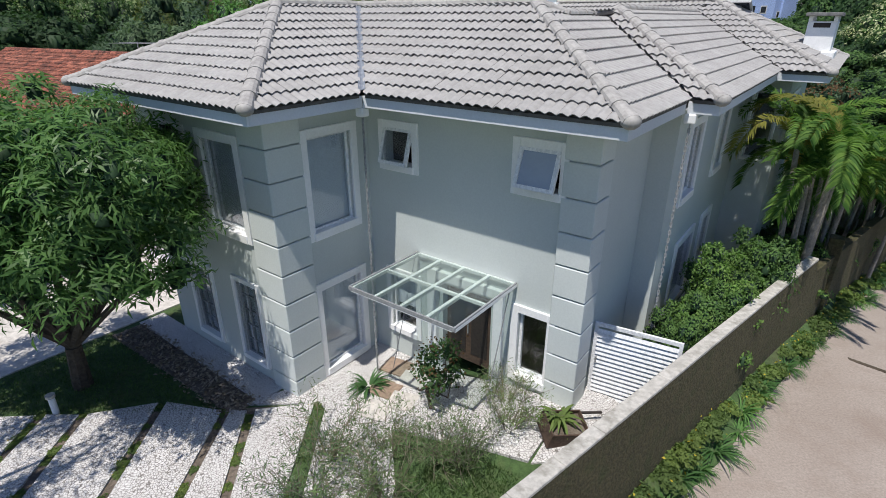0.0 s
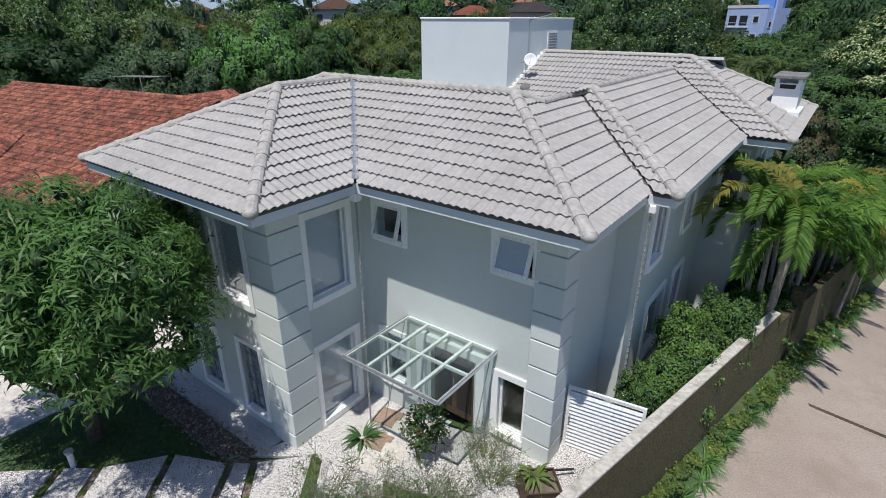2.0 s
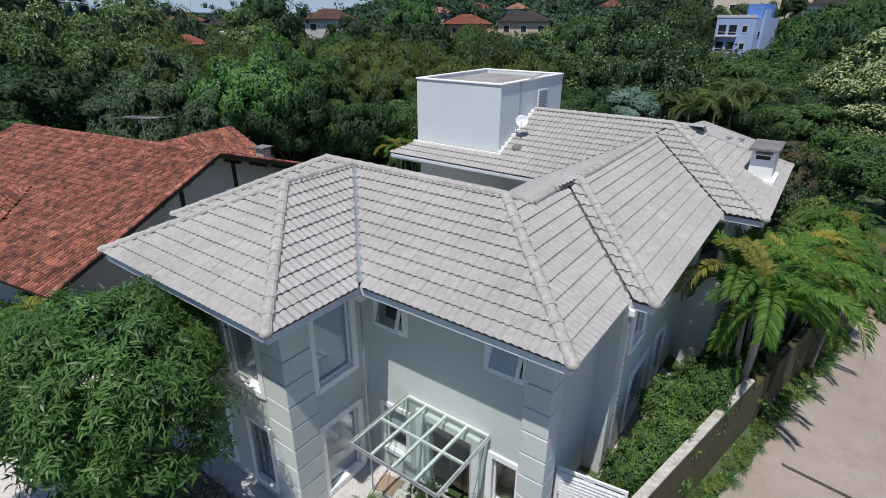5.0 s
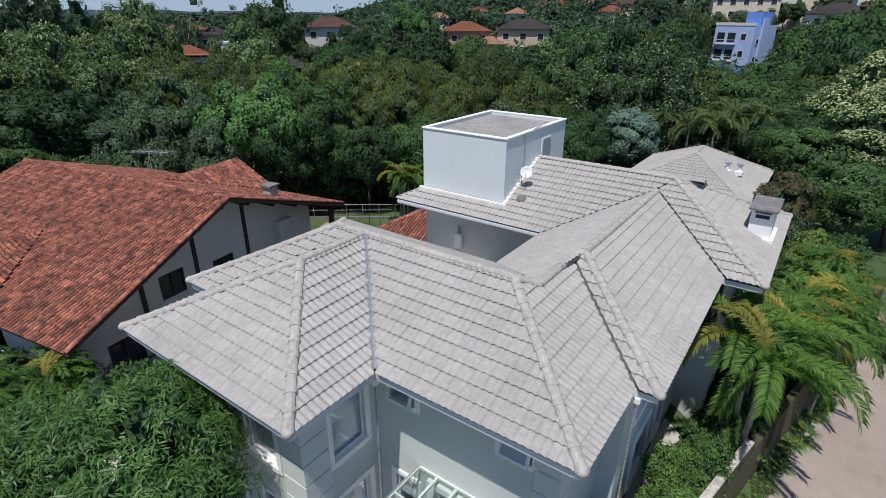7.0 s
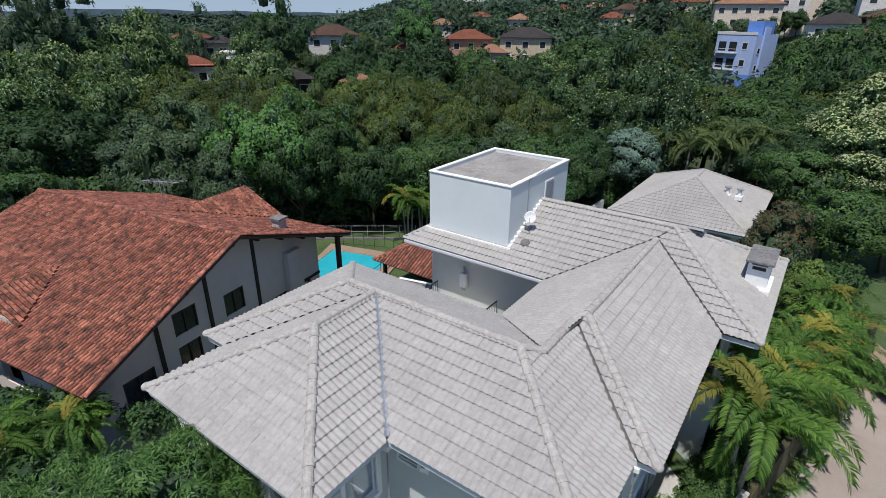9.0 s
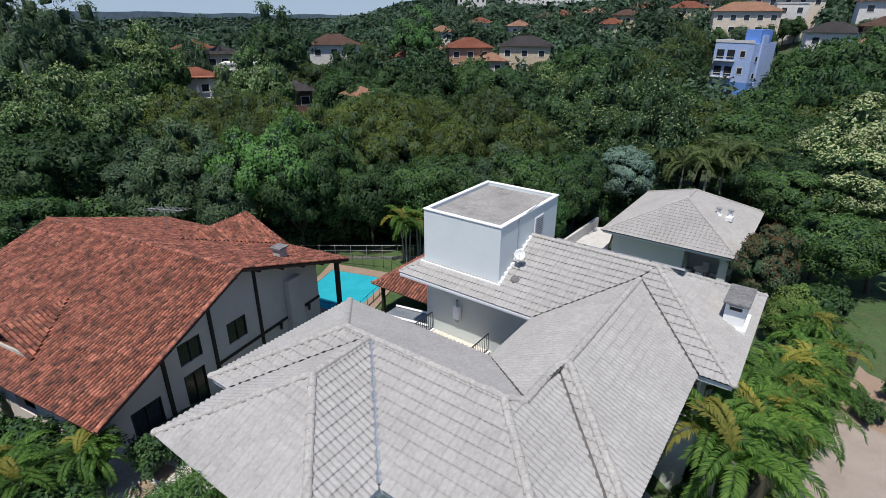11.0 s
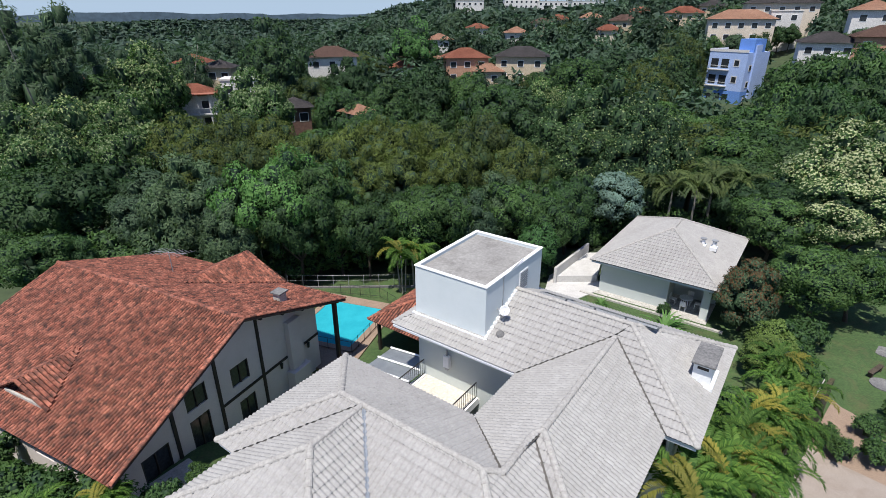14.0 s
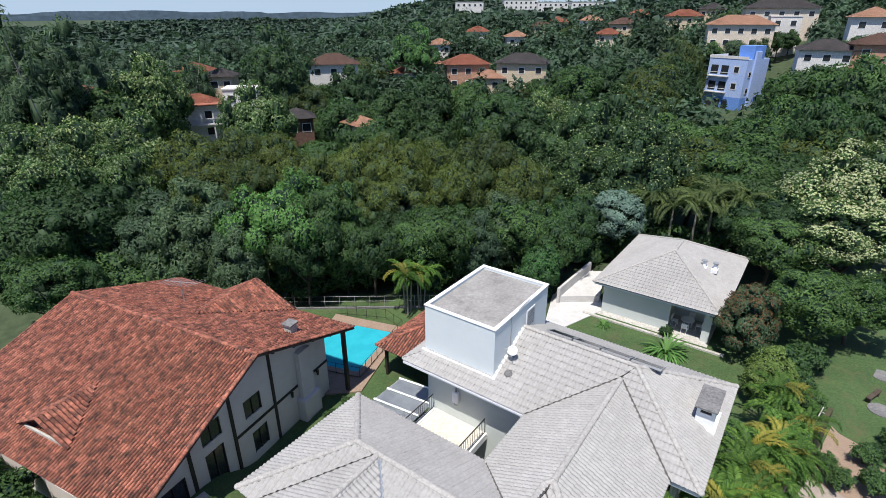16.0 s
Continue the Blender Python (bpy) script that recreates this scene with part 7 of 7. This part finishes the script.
for k in range(26):
    d = 112 + 95 * rng.uniform()
    a = -0.72 + 1.44 * (k + rng.uniform(0, 1)) / 26
    x, y = d * math.sin(a), d * math.cos(a)
    if all((x - p) ** 2 + (y - q) ** 2 > (r + 3) ** 2 for p, q, r in KEEP):
        plant(("mid", "dark", "dark", "olive", "grey", "mid2", "pine")[k % 7], x, y, 77 * k, rng.uniform(0.8, 1.25), 0.9, -0.8)
# leafy undergrowth along the wood's edge
for k in range(40):
    x = -34 + 66 * k / 39 + rng.uniform(-0.8, 0.8)
    y = (40.6 if x < -9 else 43.5 if x < 3 else 44.5 if x < 12 else 49.5) + rng.uniform(-0.8, 2.0)
    if not (8.5 < x < 17 and y < 47) and x < 30:
        plant("low", x, y, 77 * k, rng.uniform(0.7, 1.25), 0.9, -0.3)
tries = 0
while tries < 3000 and len(taken) < 190:
    tries += 1
    y = 40 + 84 * rng.uniform() ** 1.1
    x = rng.uniform(-0.95, 0.95) * (y + 8)
    gap = 2.5 + 0.018 * y
    if free(x, y) and all((x - a) ** 2 + (y - b) ** 2 > (gap + 0.35 * r) ** 2 for a, b, r in taken):
        i = int(8 * (0.5 + 0.5 * noise.noise(Vector((x / 22, y / 22, 1.7)))) + rng.uniform(0, 2.4)) % 8
        s = rng.uniform(0.72, 1.08) * (0.8 if y < 62 else 1.0 if y < 80 or x > 30 else 1.2)
        plant(names[i], x, y, rng.uniform(0, 360), s, rng.uniform(0.8, 1.05))
        taken.append((x, y, 2.5))
# trees close before the far houses
for k, row in enumerate(WEST + MID + EAST):
    d = math.hypot(row[0], row[1])
    if d < 190 and "veranda" not in row[9]:
        for j in (-1, 0, 1):
            q = 1 - (0.5 * row[5] + 3.6 + (j == 0)) / d
            x, y = row[0] * q + j * 0.33 * row[4], row[1] * q - j * 0.1 * row[4]
            top = row[2] - (3.4 if "veranda" in row[9] else 3.6) + 0.5 * j
            s = min(1.5, (top - ground_z(x, y)) / 9.8)
            if s > 0.25:
                plant(("mid", "dark", "mid2", "grey", "olive")[(2 * k + j) % 5], x, y, 83 * k + 40 * j, s, 1.0)
for k in [k for k in kinds if k not in first]:
    for ob in [*kinds[k][0].children_recursive, kinds[k][0]]:
        bpy.data.objects.remove(ob)
for k, (x, y, s) in enumerate(((24.6, 50.5, 0.95), (28.4, 50.0, 1.0), (26.3, 49.0, 0.9), (30.2, 48.6, 0.98), (22.9, 52.0, 0.9), (-14.0, 39.6, 0.65), (-12.4, 40.2, 0.6))):
    if k == 0:
        tallpalm.matrix_world = pose(x, y, ground_z(x, y), 0, 0, 0) @ Matrix.Diagonal((s * 1.15, s * 1.15, s, 1))
    else:
        place(tallpalm, x, y, ground_z(x, y), 50 * k, s * 1.1)
ball = shrub("round_shrub", "clipped round yellow-green shrub", rng, (2.0, 2.0, 1.7), L_LIME, 0.13, 230, 100, 0.3)
ball.matrix_world = pose(21.0, 26.6, ground_z(21.0, 26.6), 0, 0, 0)
lowb = shrub("garden_shrub", "loose green garden shrub", rng, (1.2, 1.2, 1.0), L_MID, 0.17, 60, 34, 0.34)
lowb.matrix_world = pose(23.2, 26.6, ground_z(23.2, 26.6))
for k, (x, y, s) in enumerate(((23.5, 28.2, 1.3), (22.6, 24.9, 0.9), (25.2, 29.0, 1.2), (20.0, 22.6, 0.9), (8.7, 13.0, 0.75), (9.7, 14.4, 0.8), (10.8, 15.6, 0.8), (12.0, 16.8, 0.8), (13.2, 18.6, 0.8), (14.4, 20.0, 0.9), (16.4, 22.8, 0.9), (20.9, 19.7, 0.7), (23.5, 21.2, 0.7), (22.5, 19.2, 0.8), (21.1, 20.9, 0.55), (26.2, 22.2, 0.8), (25.4, 21.2, 0.8), (27.6, 22.0, 0.7), (24.4, 21.6, 0.5), (9.0, 39.6, 0.9), (8.2, 38.3, 0.8), (-10.8, 15.4, 0.9), (-12.5, 13.5, 1.0), (-14.5, 12.2, 1.1), (-16.0, 14.6, 1.1), (-18.5, 15.8, 1.2), (-10.2, 17.2, 0.5), (-6.3, 24.9, 0.45), (-7.0, 23.6, 0.4), (-5.6, 26.2, 0.4), (-21, 17, 1.2), (-24, 19, 1.3), (17.5, 33.5, 0.5), (-13.2, 14.6, 1.3), (-15.6, 15.6, 1.4), (-18.2, 16.8, 1.4), (-20.6, 18.2, 1.5), (-23.2, 19.6, 1.5), (-12.6, 12.4, 1.2), (-17, 13.6, 1.4), (-26, 21, 1.6), (-20, 14.8, 1.4))):
    place(lowb, x, y, ground_z(x, y), 41 * k, s)
agv = place(tuft, 16.7, 31.5, ground_z(16.7, 31.5), 0, 3.6)
tagged(agv, "large spiky green agave on the back lawn")
for k, (x, y, s) in enumerate(((-2.2, 37.6, 0.8), (-1.2, 38.6, 0.75))):
    place(palm, x, y, ground_z(x, y), 35 + 70 * k, s)
for k, (x, y, s) in enumerate(((-12.2, 14.2, 0.5), (-13.6, 13.0, 0.55), (-15.0, 14.2, 0.5))):
    place(palm, x, y, ground_z(x, y), 70 * k, s)
cyc = place(tuft, 13.3, 35.2, ground_z(13.3, 35.2), 50, 1.5)
tagged(cyc, "spiky green cycad on the lawn's corner")
for k, (x, y, s) in enumerate(((26.6, 22.6, 1.7), (27.6, 21.6, 1.4), (24.2, 21.2, 1.3), (25.6, 20.4, 1.5))):
    place(tuft, x, y, ground_z(x, y), 80 * k, s)

# hills along the horizon, haze put into their blue colour
def hills(r, seed, high, floor):
    vs, fs, n = [], [], 160
    for i in range(n + 1):
        a = -1.05 + 2.1 * i / n
        h = floor + high * (0.5 + 0.5 * noise.noise(Vector((a * 3.2, seed, 0.0)))) + 0.22 * high * noise.noise(Vector((a * 17, seed, 2.0))) + 0.08 * high * noise.noise(Vector((a * 60, seed, 5.0)))
        x, y = r * math.sin(a), r * math.cos(a)
        vs += [(x, y, -60), (x, y, h), (x * 1.2, y * 1.2, -60)]
    for i in range(n):
        k = 3 * i
        fs += [(k, k + 3, k + 4, k + 1), (k + 1, k + 4, k + 5, k + 2)]
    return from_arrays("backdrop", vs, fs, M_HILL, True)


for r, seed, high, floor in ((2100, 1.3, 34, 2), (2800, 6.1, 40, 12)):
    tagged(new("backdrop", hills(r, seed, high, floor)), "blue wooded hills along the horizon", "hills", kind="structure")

# far woods: one uneven cover of leafy clumps out to the horizon
def far_woods(lo, hi, count, cards, card, seed, leaf):
    r = np.random.default_rng(seed)
    pts, nrm, dome = [], [], []
    for k in range(count):
        d = lo + (hi - lo) * r.uniform() ** 1.3
        a = r.uniform(-0.86, 0.86)
        x, y = d * math.sin(a), d * math.cos(a)
        if any((x - p) ** 2 + (y - q) ** 2 < s * s for p, q, s in KEEP):
            continue
        tall = r.uniform() ** 2
        h = 5.0 + (8.0 if hi < 300 else 4.0) * tall
        z = ground_z(x, y)
        c = r.normal(0, 1, (cards, 3))
        c /= np.linalg.norm(c, axis=1)[:, None]
        c[:, 2] = np.abs(c[:, 2]) - 0.15
        w = r.uniform(2.3, 4.8) * (1.0 if hi < 300 else 1.8)
        ph = r.uniform(0, 6, 2)
        wob = 0.80 + 0.24 * np.sin(4 * c[:, :1] + ph[0]) * np.cos(5 * c[:, 1:2] - ph[1]) + r.uniform(-0.08, 0.08, (cards, 1))
        pts.append(c * np.array([w, w, h * 0.55]) * wob + np.array([x, y, z + h * 0.45]))
        nrm.append(c + np.array([0, 0, 0.2]))
        dome += [(x + r.uniform(-0.4, 0.4) * w, y + r.uniform(-0.4, 0.4) * w, z + h * r.uniform(0.3, 0.55)) for q in range(3)]
    p, n = np.concatenate(pts), np.concatenate(nrm)
    v, f = sprigs(p, n, card, r, 0.8)
    v2, f2 = lumps(np.array(dome), 1.7 if hi < 300 else 3.4, r)
    f2 = np.concatenate([f2[:, [0, 1, 2]], f2[:, [0, 2, 3]]])
    flat = np.cross(v2[f2[:, 1]] - v2[f2[:, 0]], v2[f2[:, 2]] - v2[f2[:, 1]])
    return leaf_mesh("far_woods", np.concatenate([v, v2]), np.concatenate([f, f2 + len(v)]), leaf, np.concatenate([n, flat]))


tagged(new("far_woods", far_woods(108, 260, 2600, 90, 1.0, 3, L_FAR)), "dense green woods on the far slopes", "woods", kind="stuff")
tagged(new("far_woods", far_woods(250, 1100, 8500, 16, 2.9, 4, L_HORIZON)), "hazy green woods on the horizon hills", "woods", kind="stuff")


# ---- far houses ----
def far_house(x, y, eave, turn, w, d, h, wall_material, roof_material, label, roof_kind="hip", rows=2, cols=3):
    z = eave - h
    foot = min(-1.0, ground_z(x, y) - z - 1.5)
    e = thing("far_house", pose(x, y, z, 0, 0, turn), label, "house")
    part("wall", boxes((-w / 2, w / 2, -d / 2, d / 2, foot, h)), wall_material, e)
    bm = bmesh.new()
    if roof_kind == "hip":
        o, r = 0.7, min(w, d) / 2 * 0.45
        k = min(w, d) / 2
        c = [bm.verts.new(p) for p in ((-w / 2 - o, -d / 2 - o, h), (w / 2 + o, -d / 2 - o, h), (w / 2 + o, d / 2 + o, h), (-w / 2 - o, d / 2 + o, h))]
        if w >= d:
            t = [bm.verts.new((-w / 2 + k, 0, h + r + 0.4)), bm.verts.new((w / 2 - k + 0.01, 0, h + r + 0.4))]
            bm.faces.new((c[0], c[1], t[1], t[0])), bm.faces.new((c[1], c[2], t[1])), bm.faces.new((c[2], c[3], t[0], t[1])), bm.faces.new((c[3], c[0], t[0]))
        else:
            t = [bm.verts.new((0, -d / 2 + k, h + r + 0.4)), bm.verts.new((0, d / 2 - k + 0.01, h + r + 0.4))]
            bm.faces.new((c[0], c[1], t[0])), bm.faces.new((c[1], c[2], t[1], t[0])), bm.faces.new((c[2], c[3], t[1])), bm.faces.new((c[3], c[0], t[0], t[1]))
        bm.faces.new(c[::-1])
        bmesh.ops.solidify(bm, geom=bm.faces, thickness=0.2)
    else:
        box(bm, -w / 2 - 0.15, w / 2 + 0.15, -d / 2 - 0.15, d / 2 + 0.15, h, h + 0.3)
    part("roof", bm, roof_material, e)
    for j in range(rows):
        for i in range(cols):
            cx = -w / 2 + w * (i + 0.5) / cols
            cz = h - 1.6 - 2.9 * j
            win = new("window")
            win.parent = e
            part("frame", boxes((cx - 0.75, cx + 0.75, -d / 2 - 0.05, -d / 2 + 0.02, cz - 0.75, cz + 0.75)), M_TRIM, win)
            part("pane", boxes((cx - 0.65, cx + 0.65, -d / 2 - 0.07, -d / 2 - 0.04, cz - 0.65, cz + 0.65)), M_DARKGLASS, win)
    return e


M_BLUE = mat("blue_paint", (0.12, 0.26, 0.62), (0.15, 0.30, 0.68), 0.3, 5, 0.8, 0.02)
M_PALEBLUE = mat("pale_blue_paint", (0.36, 0.48, 0.76), (0.42, 0.54, 0.80), 0.3, 5, 0.8, 0.02)
M_BEIGE = mat("beige_paint", (0.52, 0.42, 0.29), (0.60, 0.50, 0.36), 0.3, 5, 0.85, 0.02)
M_FARWHITE = mat("far_white_paint", (0.60, 0.58, 0.55), (0.70, 0.68, 0.65), 0.3, 5, 0.85, 0.02)
M_FARRED = mat("far_red_roof", (0.26, 0.085, 0.05), (0.36, 0.14, 0.085), 0.4, 3, 0.85, 0.05)
M_FARGREY = mat("far_dark_roof", (0.055, 0.05, 0.05), (0.09, 0.08, 0.08), 0.4, 3, 0.85, 0.05)
M_FARBROWN = mat("far_brown_roof", (0.12, 0.07, 0.055), (0.17, 0.10, 0.075), 0.4, 3, 0.85, 0.05)
M_CREAM = mat("cream_paint", (0.62, 0.53, 0.42), (0.70, 0.61, 0.50), 0.3, 5, 0.85, 0.02)
M_SALMON = mat("salmon_roof", (0.40, 0.215, 0.14), (0.49, 0.285, 0.19), 0.4, 3, 0.85, 0.05)

# kerb and wire fence at the wood's edge
kerb = thing("garden_fence", pose(0, 0, 0), "low pale kerb with a thin wire fence behind the pool lawn", "fence")
for k in range(12):
    x0, x1 = -13 + 1.25 * k, -13 + 1.25 * (k + 1)
    y0 = 38.4
    z = ground_z(x0 + 0.6, y0)
    part("kerb_stone", boxes((x0, x1 - 0.01, y0 - 0.08, y0 + 0.08, z - 0.3, z + 0.16), bevel=0.01), M_SLABC, kerb)
    part("post", bar(bmesh.new(), (x0, y0, z), (x0, y0, z + 1.2), 0.02), M_GREY, kerb)
    part("wire", bar(bar(bmesh.new(), (x0, y0, z + 1.15), (x1, y0, z + 1.15), 0.008, 4), (x0, y0, z + 0.7), (x1, y0, z + 0.7), 0.008, 4), M_GREY, kerb)
# blue three-storey building
bb = thing("apartment_building", pose(74.0, 134.0, 1.3, 0, 0, -58) @ Matrix.Diagonal((0.79, 0.79, 1.04, 1)), "three-storey blue and pale blue building with balconies", "building")
part("wall", boxes((-6, 6, -4.6, 7.4, -9.0, 1.2)), M_BLUE, bb, "bright blue lower storey")
part("wall", boxes((-6, 6, -4.59, 7.39, 1.2, 9.6)), M_PALEBLUE, bb, "pale blue upper storeys")
part("stair_tower", boxes((6.0, 6.5, -1.2, 1.6, -5.4, 11.2)), M_PALEBLUE, bb, "pale blue stair tower")
part("roof_room", boxes((1.4, 6.0, -2.0, 4.0, 9.6, 12.4)), M_BLUE, bb, "blue roof room")
part("parapet", boxes((-6.1, 6.1, -4.7, -4.5, 9.6, 10.2), (-6.1, -5.9, -4.5, 5, 9.6, 10.2)), M_FARWHITE, bb)
for j, z in enumerate((2.0, 5.6)):
    for i in range(2):
        b = new("balcony")
        b.parent = bb
        part("opening", boxes((-5.0 + 3.3 * i, -2.7 + 3.3 * i, -4.66, -4.55, z + 0.5, z + 2.5)), M_DARKGLASS, b)
        part("slab", boxes((-5.4 + 3.3 * i, -2.2 + 3.3 * i, -5.6, -4.6, z, z + 0.2)), M_FARWHITE, b)
        part("rail", boxes((-5.4 + 3.3 * i, -2.2 + 3.3 * i, -5.6, -5.5, z + 0.95, z + 1.05)), M_FARWHITE, b)
    for i in range(1):
        w = new("window")
        w.parent = bb
        part("frame", boxes((2.2, 4.0, -4.66, -4.6, z + 0.9, z + 2.5)), M_FARWHITE, w)
        part("pane", boxes((2.4, 3.8, -4.69, -4.64, z + 1.1, z + 2.3)), M_DARKGLASS, w)
for i in range(3):
    w = new("window")
    w.parent = bb
    part("pane", boxes((-4.6 + 2.5 * i, -2.8 + 2.5 * i, -4.69, -4.62, -2.4, 0.4)), M_DARKGLASS, w)
for j in range(3):
    for i in range(2):
        w = new("window")
        w.parent = bb
        part("frame", boxes((6.06, 6.12, -3.0 + 3.6 * i, -1.6 + 3.6 * i, -1.6 + 3.6 * j, -0.2 + 3.6 * j)), M_FARWHITE, w)
        part("pane", boxes((6.1, 6.15, -2.8 + 3.6 * i, -1.8 + 3.6 * i, -1.4 + 3.6 * j, -0.4 + 3.6 * j)), M_DARKGLASS, w)

WALLS = {"white": M_FARWHITE, "beige": M_BEIGE, "cream": M_CREAM, "salmon": M_SALMON, "brown": M_FARBROWN, "blue": M_PALEBLUE}
ROOFS = {"red": M_FARRED, "grey": M_FARGREY, "brown": M_FARBROWN, "salmon": M_SALMON, "flat": M_FARWHITE}
for (x, y, eave, r, w, d, h, wk, rk, lab) in WEST + MID + EAST:
    e = far_house(x, y, eave, r, w, d, h, WALLS[wk], ROOFS[rk], lab, "flat" if rk == "flat" else "hip", 2 if h > 5.2 else 1, max(2, int(w / 3.2)))
    if "veranda" in lab:
        part("veranda_floor", boxes((-w / 2 - 0.4, w / 2 + 0.4, -d / 2 - 1.8, -d / 2 - 0.05, 2.4, 2.6)), M_FARWHITE, e)
        for i in range(6):
            px = -w / 2 - 0.2 + (w + 0.4) * i / 5
            part("veranda_post", boxes((px - 0.1, px + 0.1, -d / 2 - 1.7, -d / 2 - 1.5, -1.0, 5.9)), M_FARWHITE, e)
        part("veranda_rail", boxes((-w / 2 - 0.3, w / 2 + 0.3, -d / 2 - 1.75, -d / 2 - 1.68, 3.5, 3.6)), M_FARWHITE, e)
        part("veranda_roof", boxes((-w / 2 - 0.7, w / 2 + 0.7, -d / 2 - 2.1, -d / 2 - 0.05, 5.9, 6.02)), M_FARRED, e)

# ---- roof tiles, laid last ----
for k, (a, b) in enumerate(CAP_LINES):
    caps(a, b, roof, M_RIDGE, 0.118, 0.40, end=k in FEET)
order = [SLOPES[0][0], SLOPES[1][0], SLOPES[0][1], SLOPES[2][1]]
order += [f for group in SLOPES for f in group if f not in order]
for f in order:
    left_single = lay(f, roof, M_TILE, 0.33, 0.325, 0.042, 2, 0.040, left_single)
for f in ff.values():
    lay(f, ghr, M_TILE, 0.33, 0.325, 0.042, 2, 0.046, 0, per=4)
for l in ll.values():
    caps(*l, ghr, M_RIDGE, 0.13, 0.42)
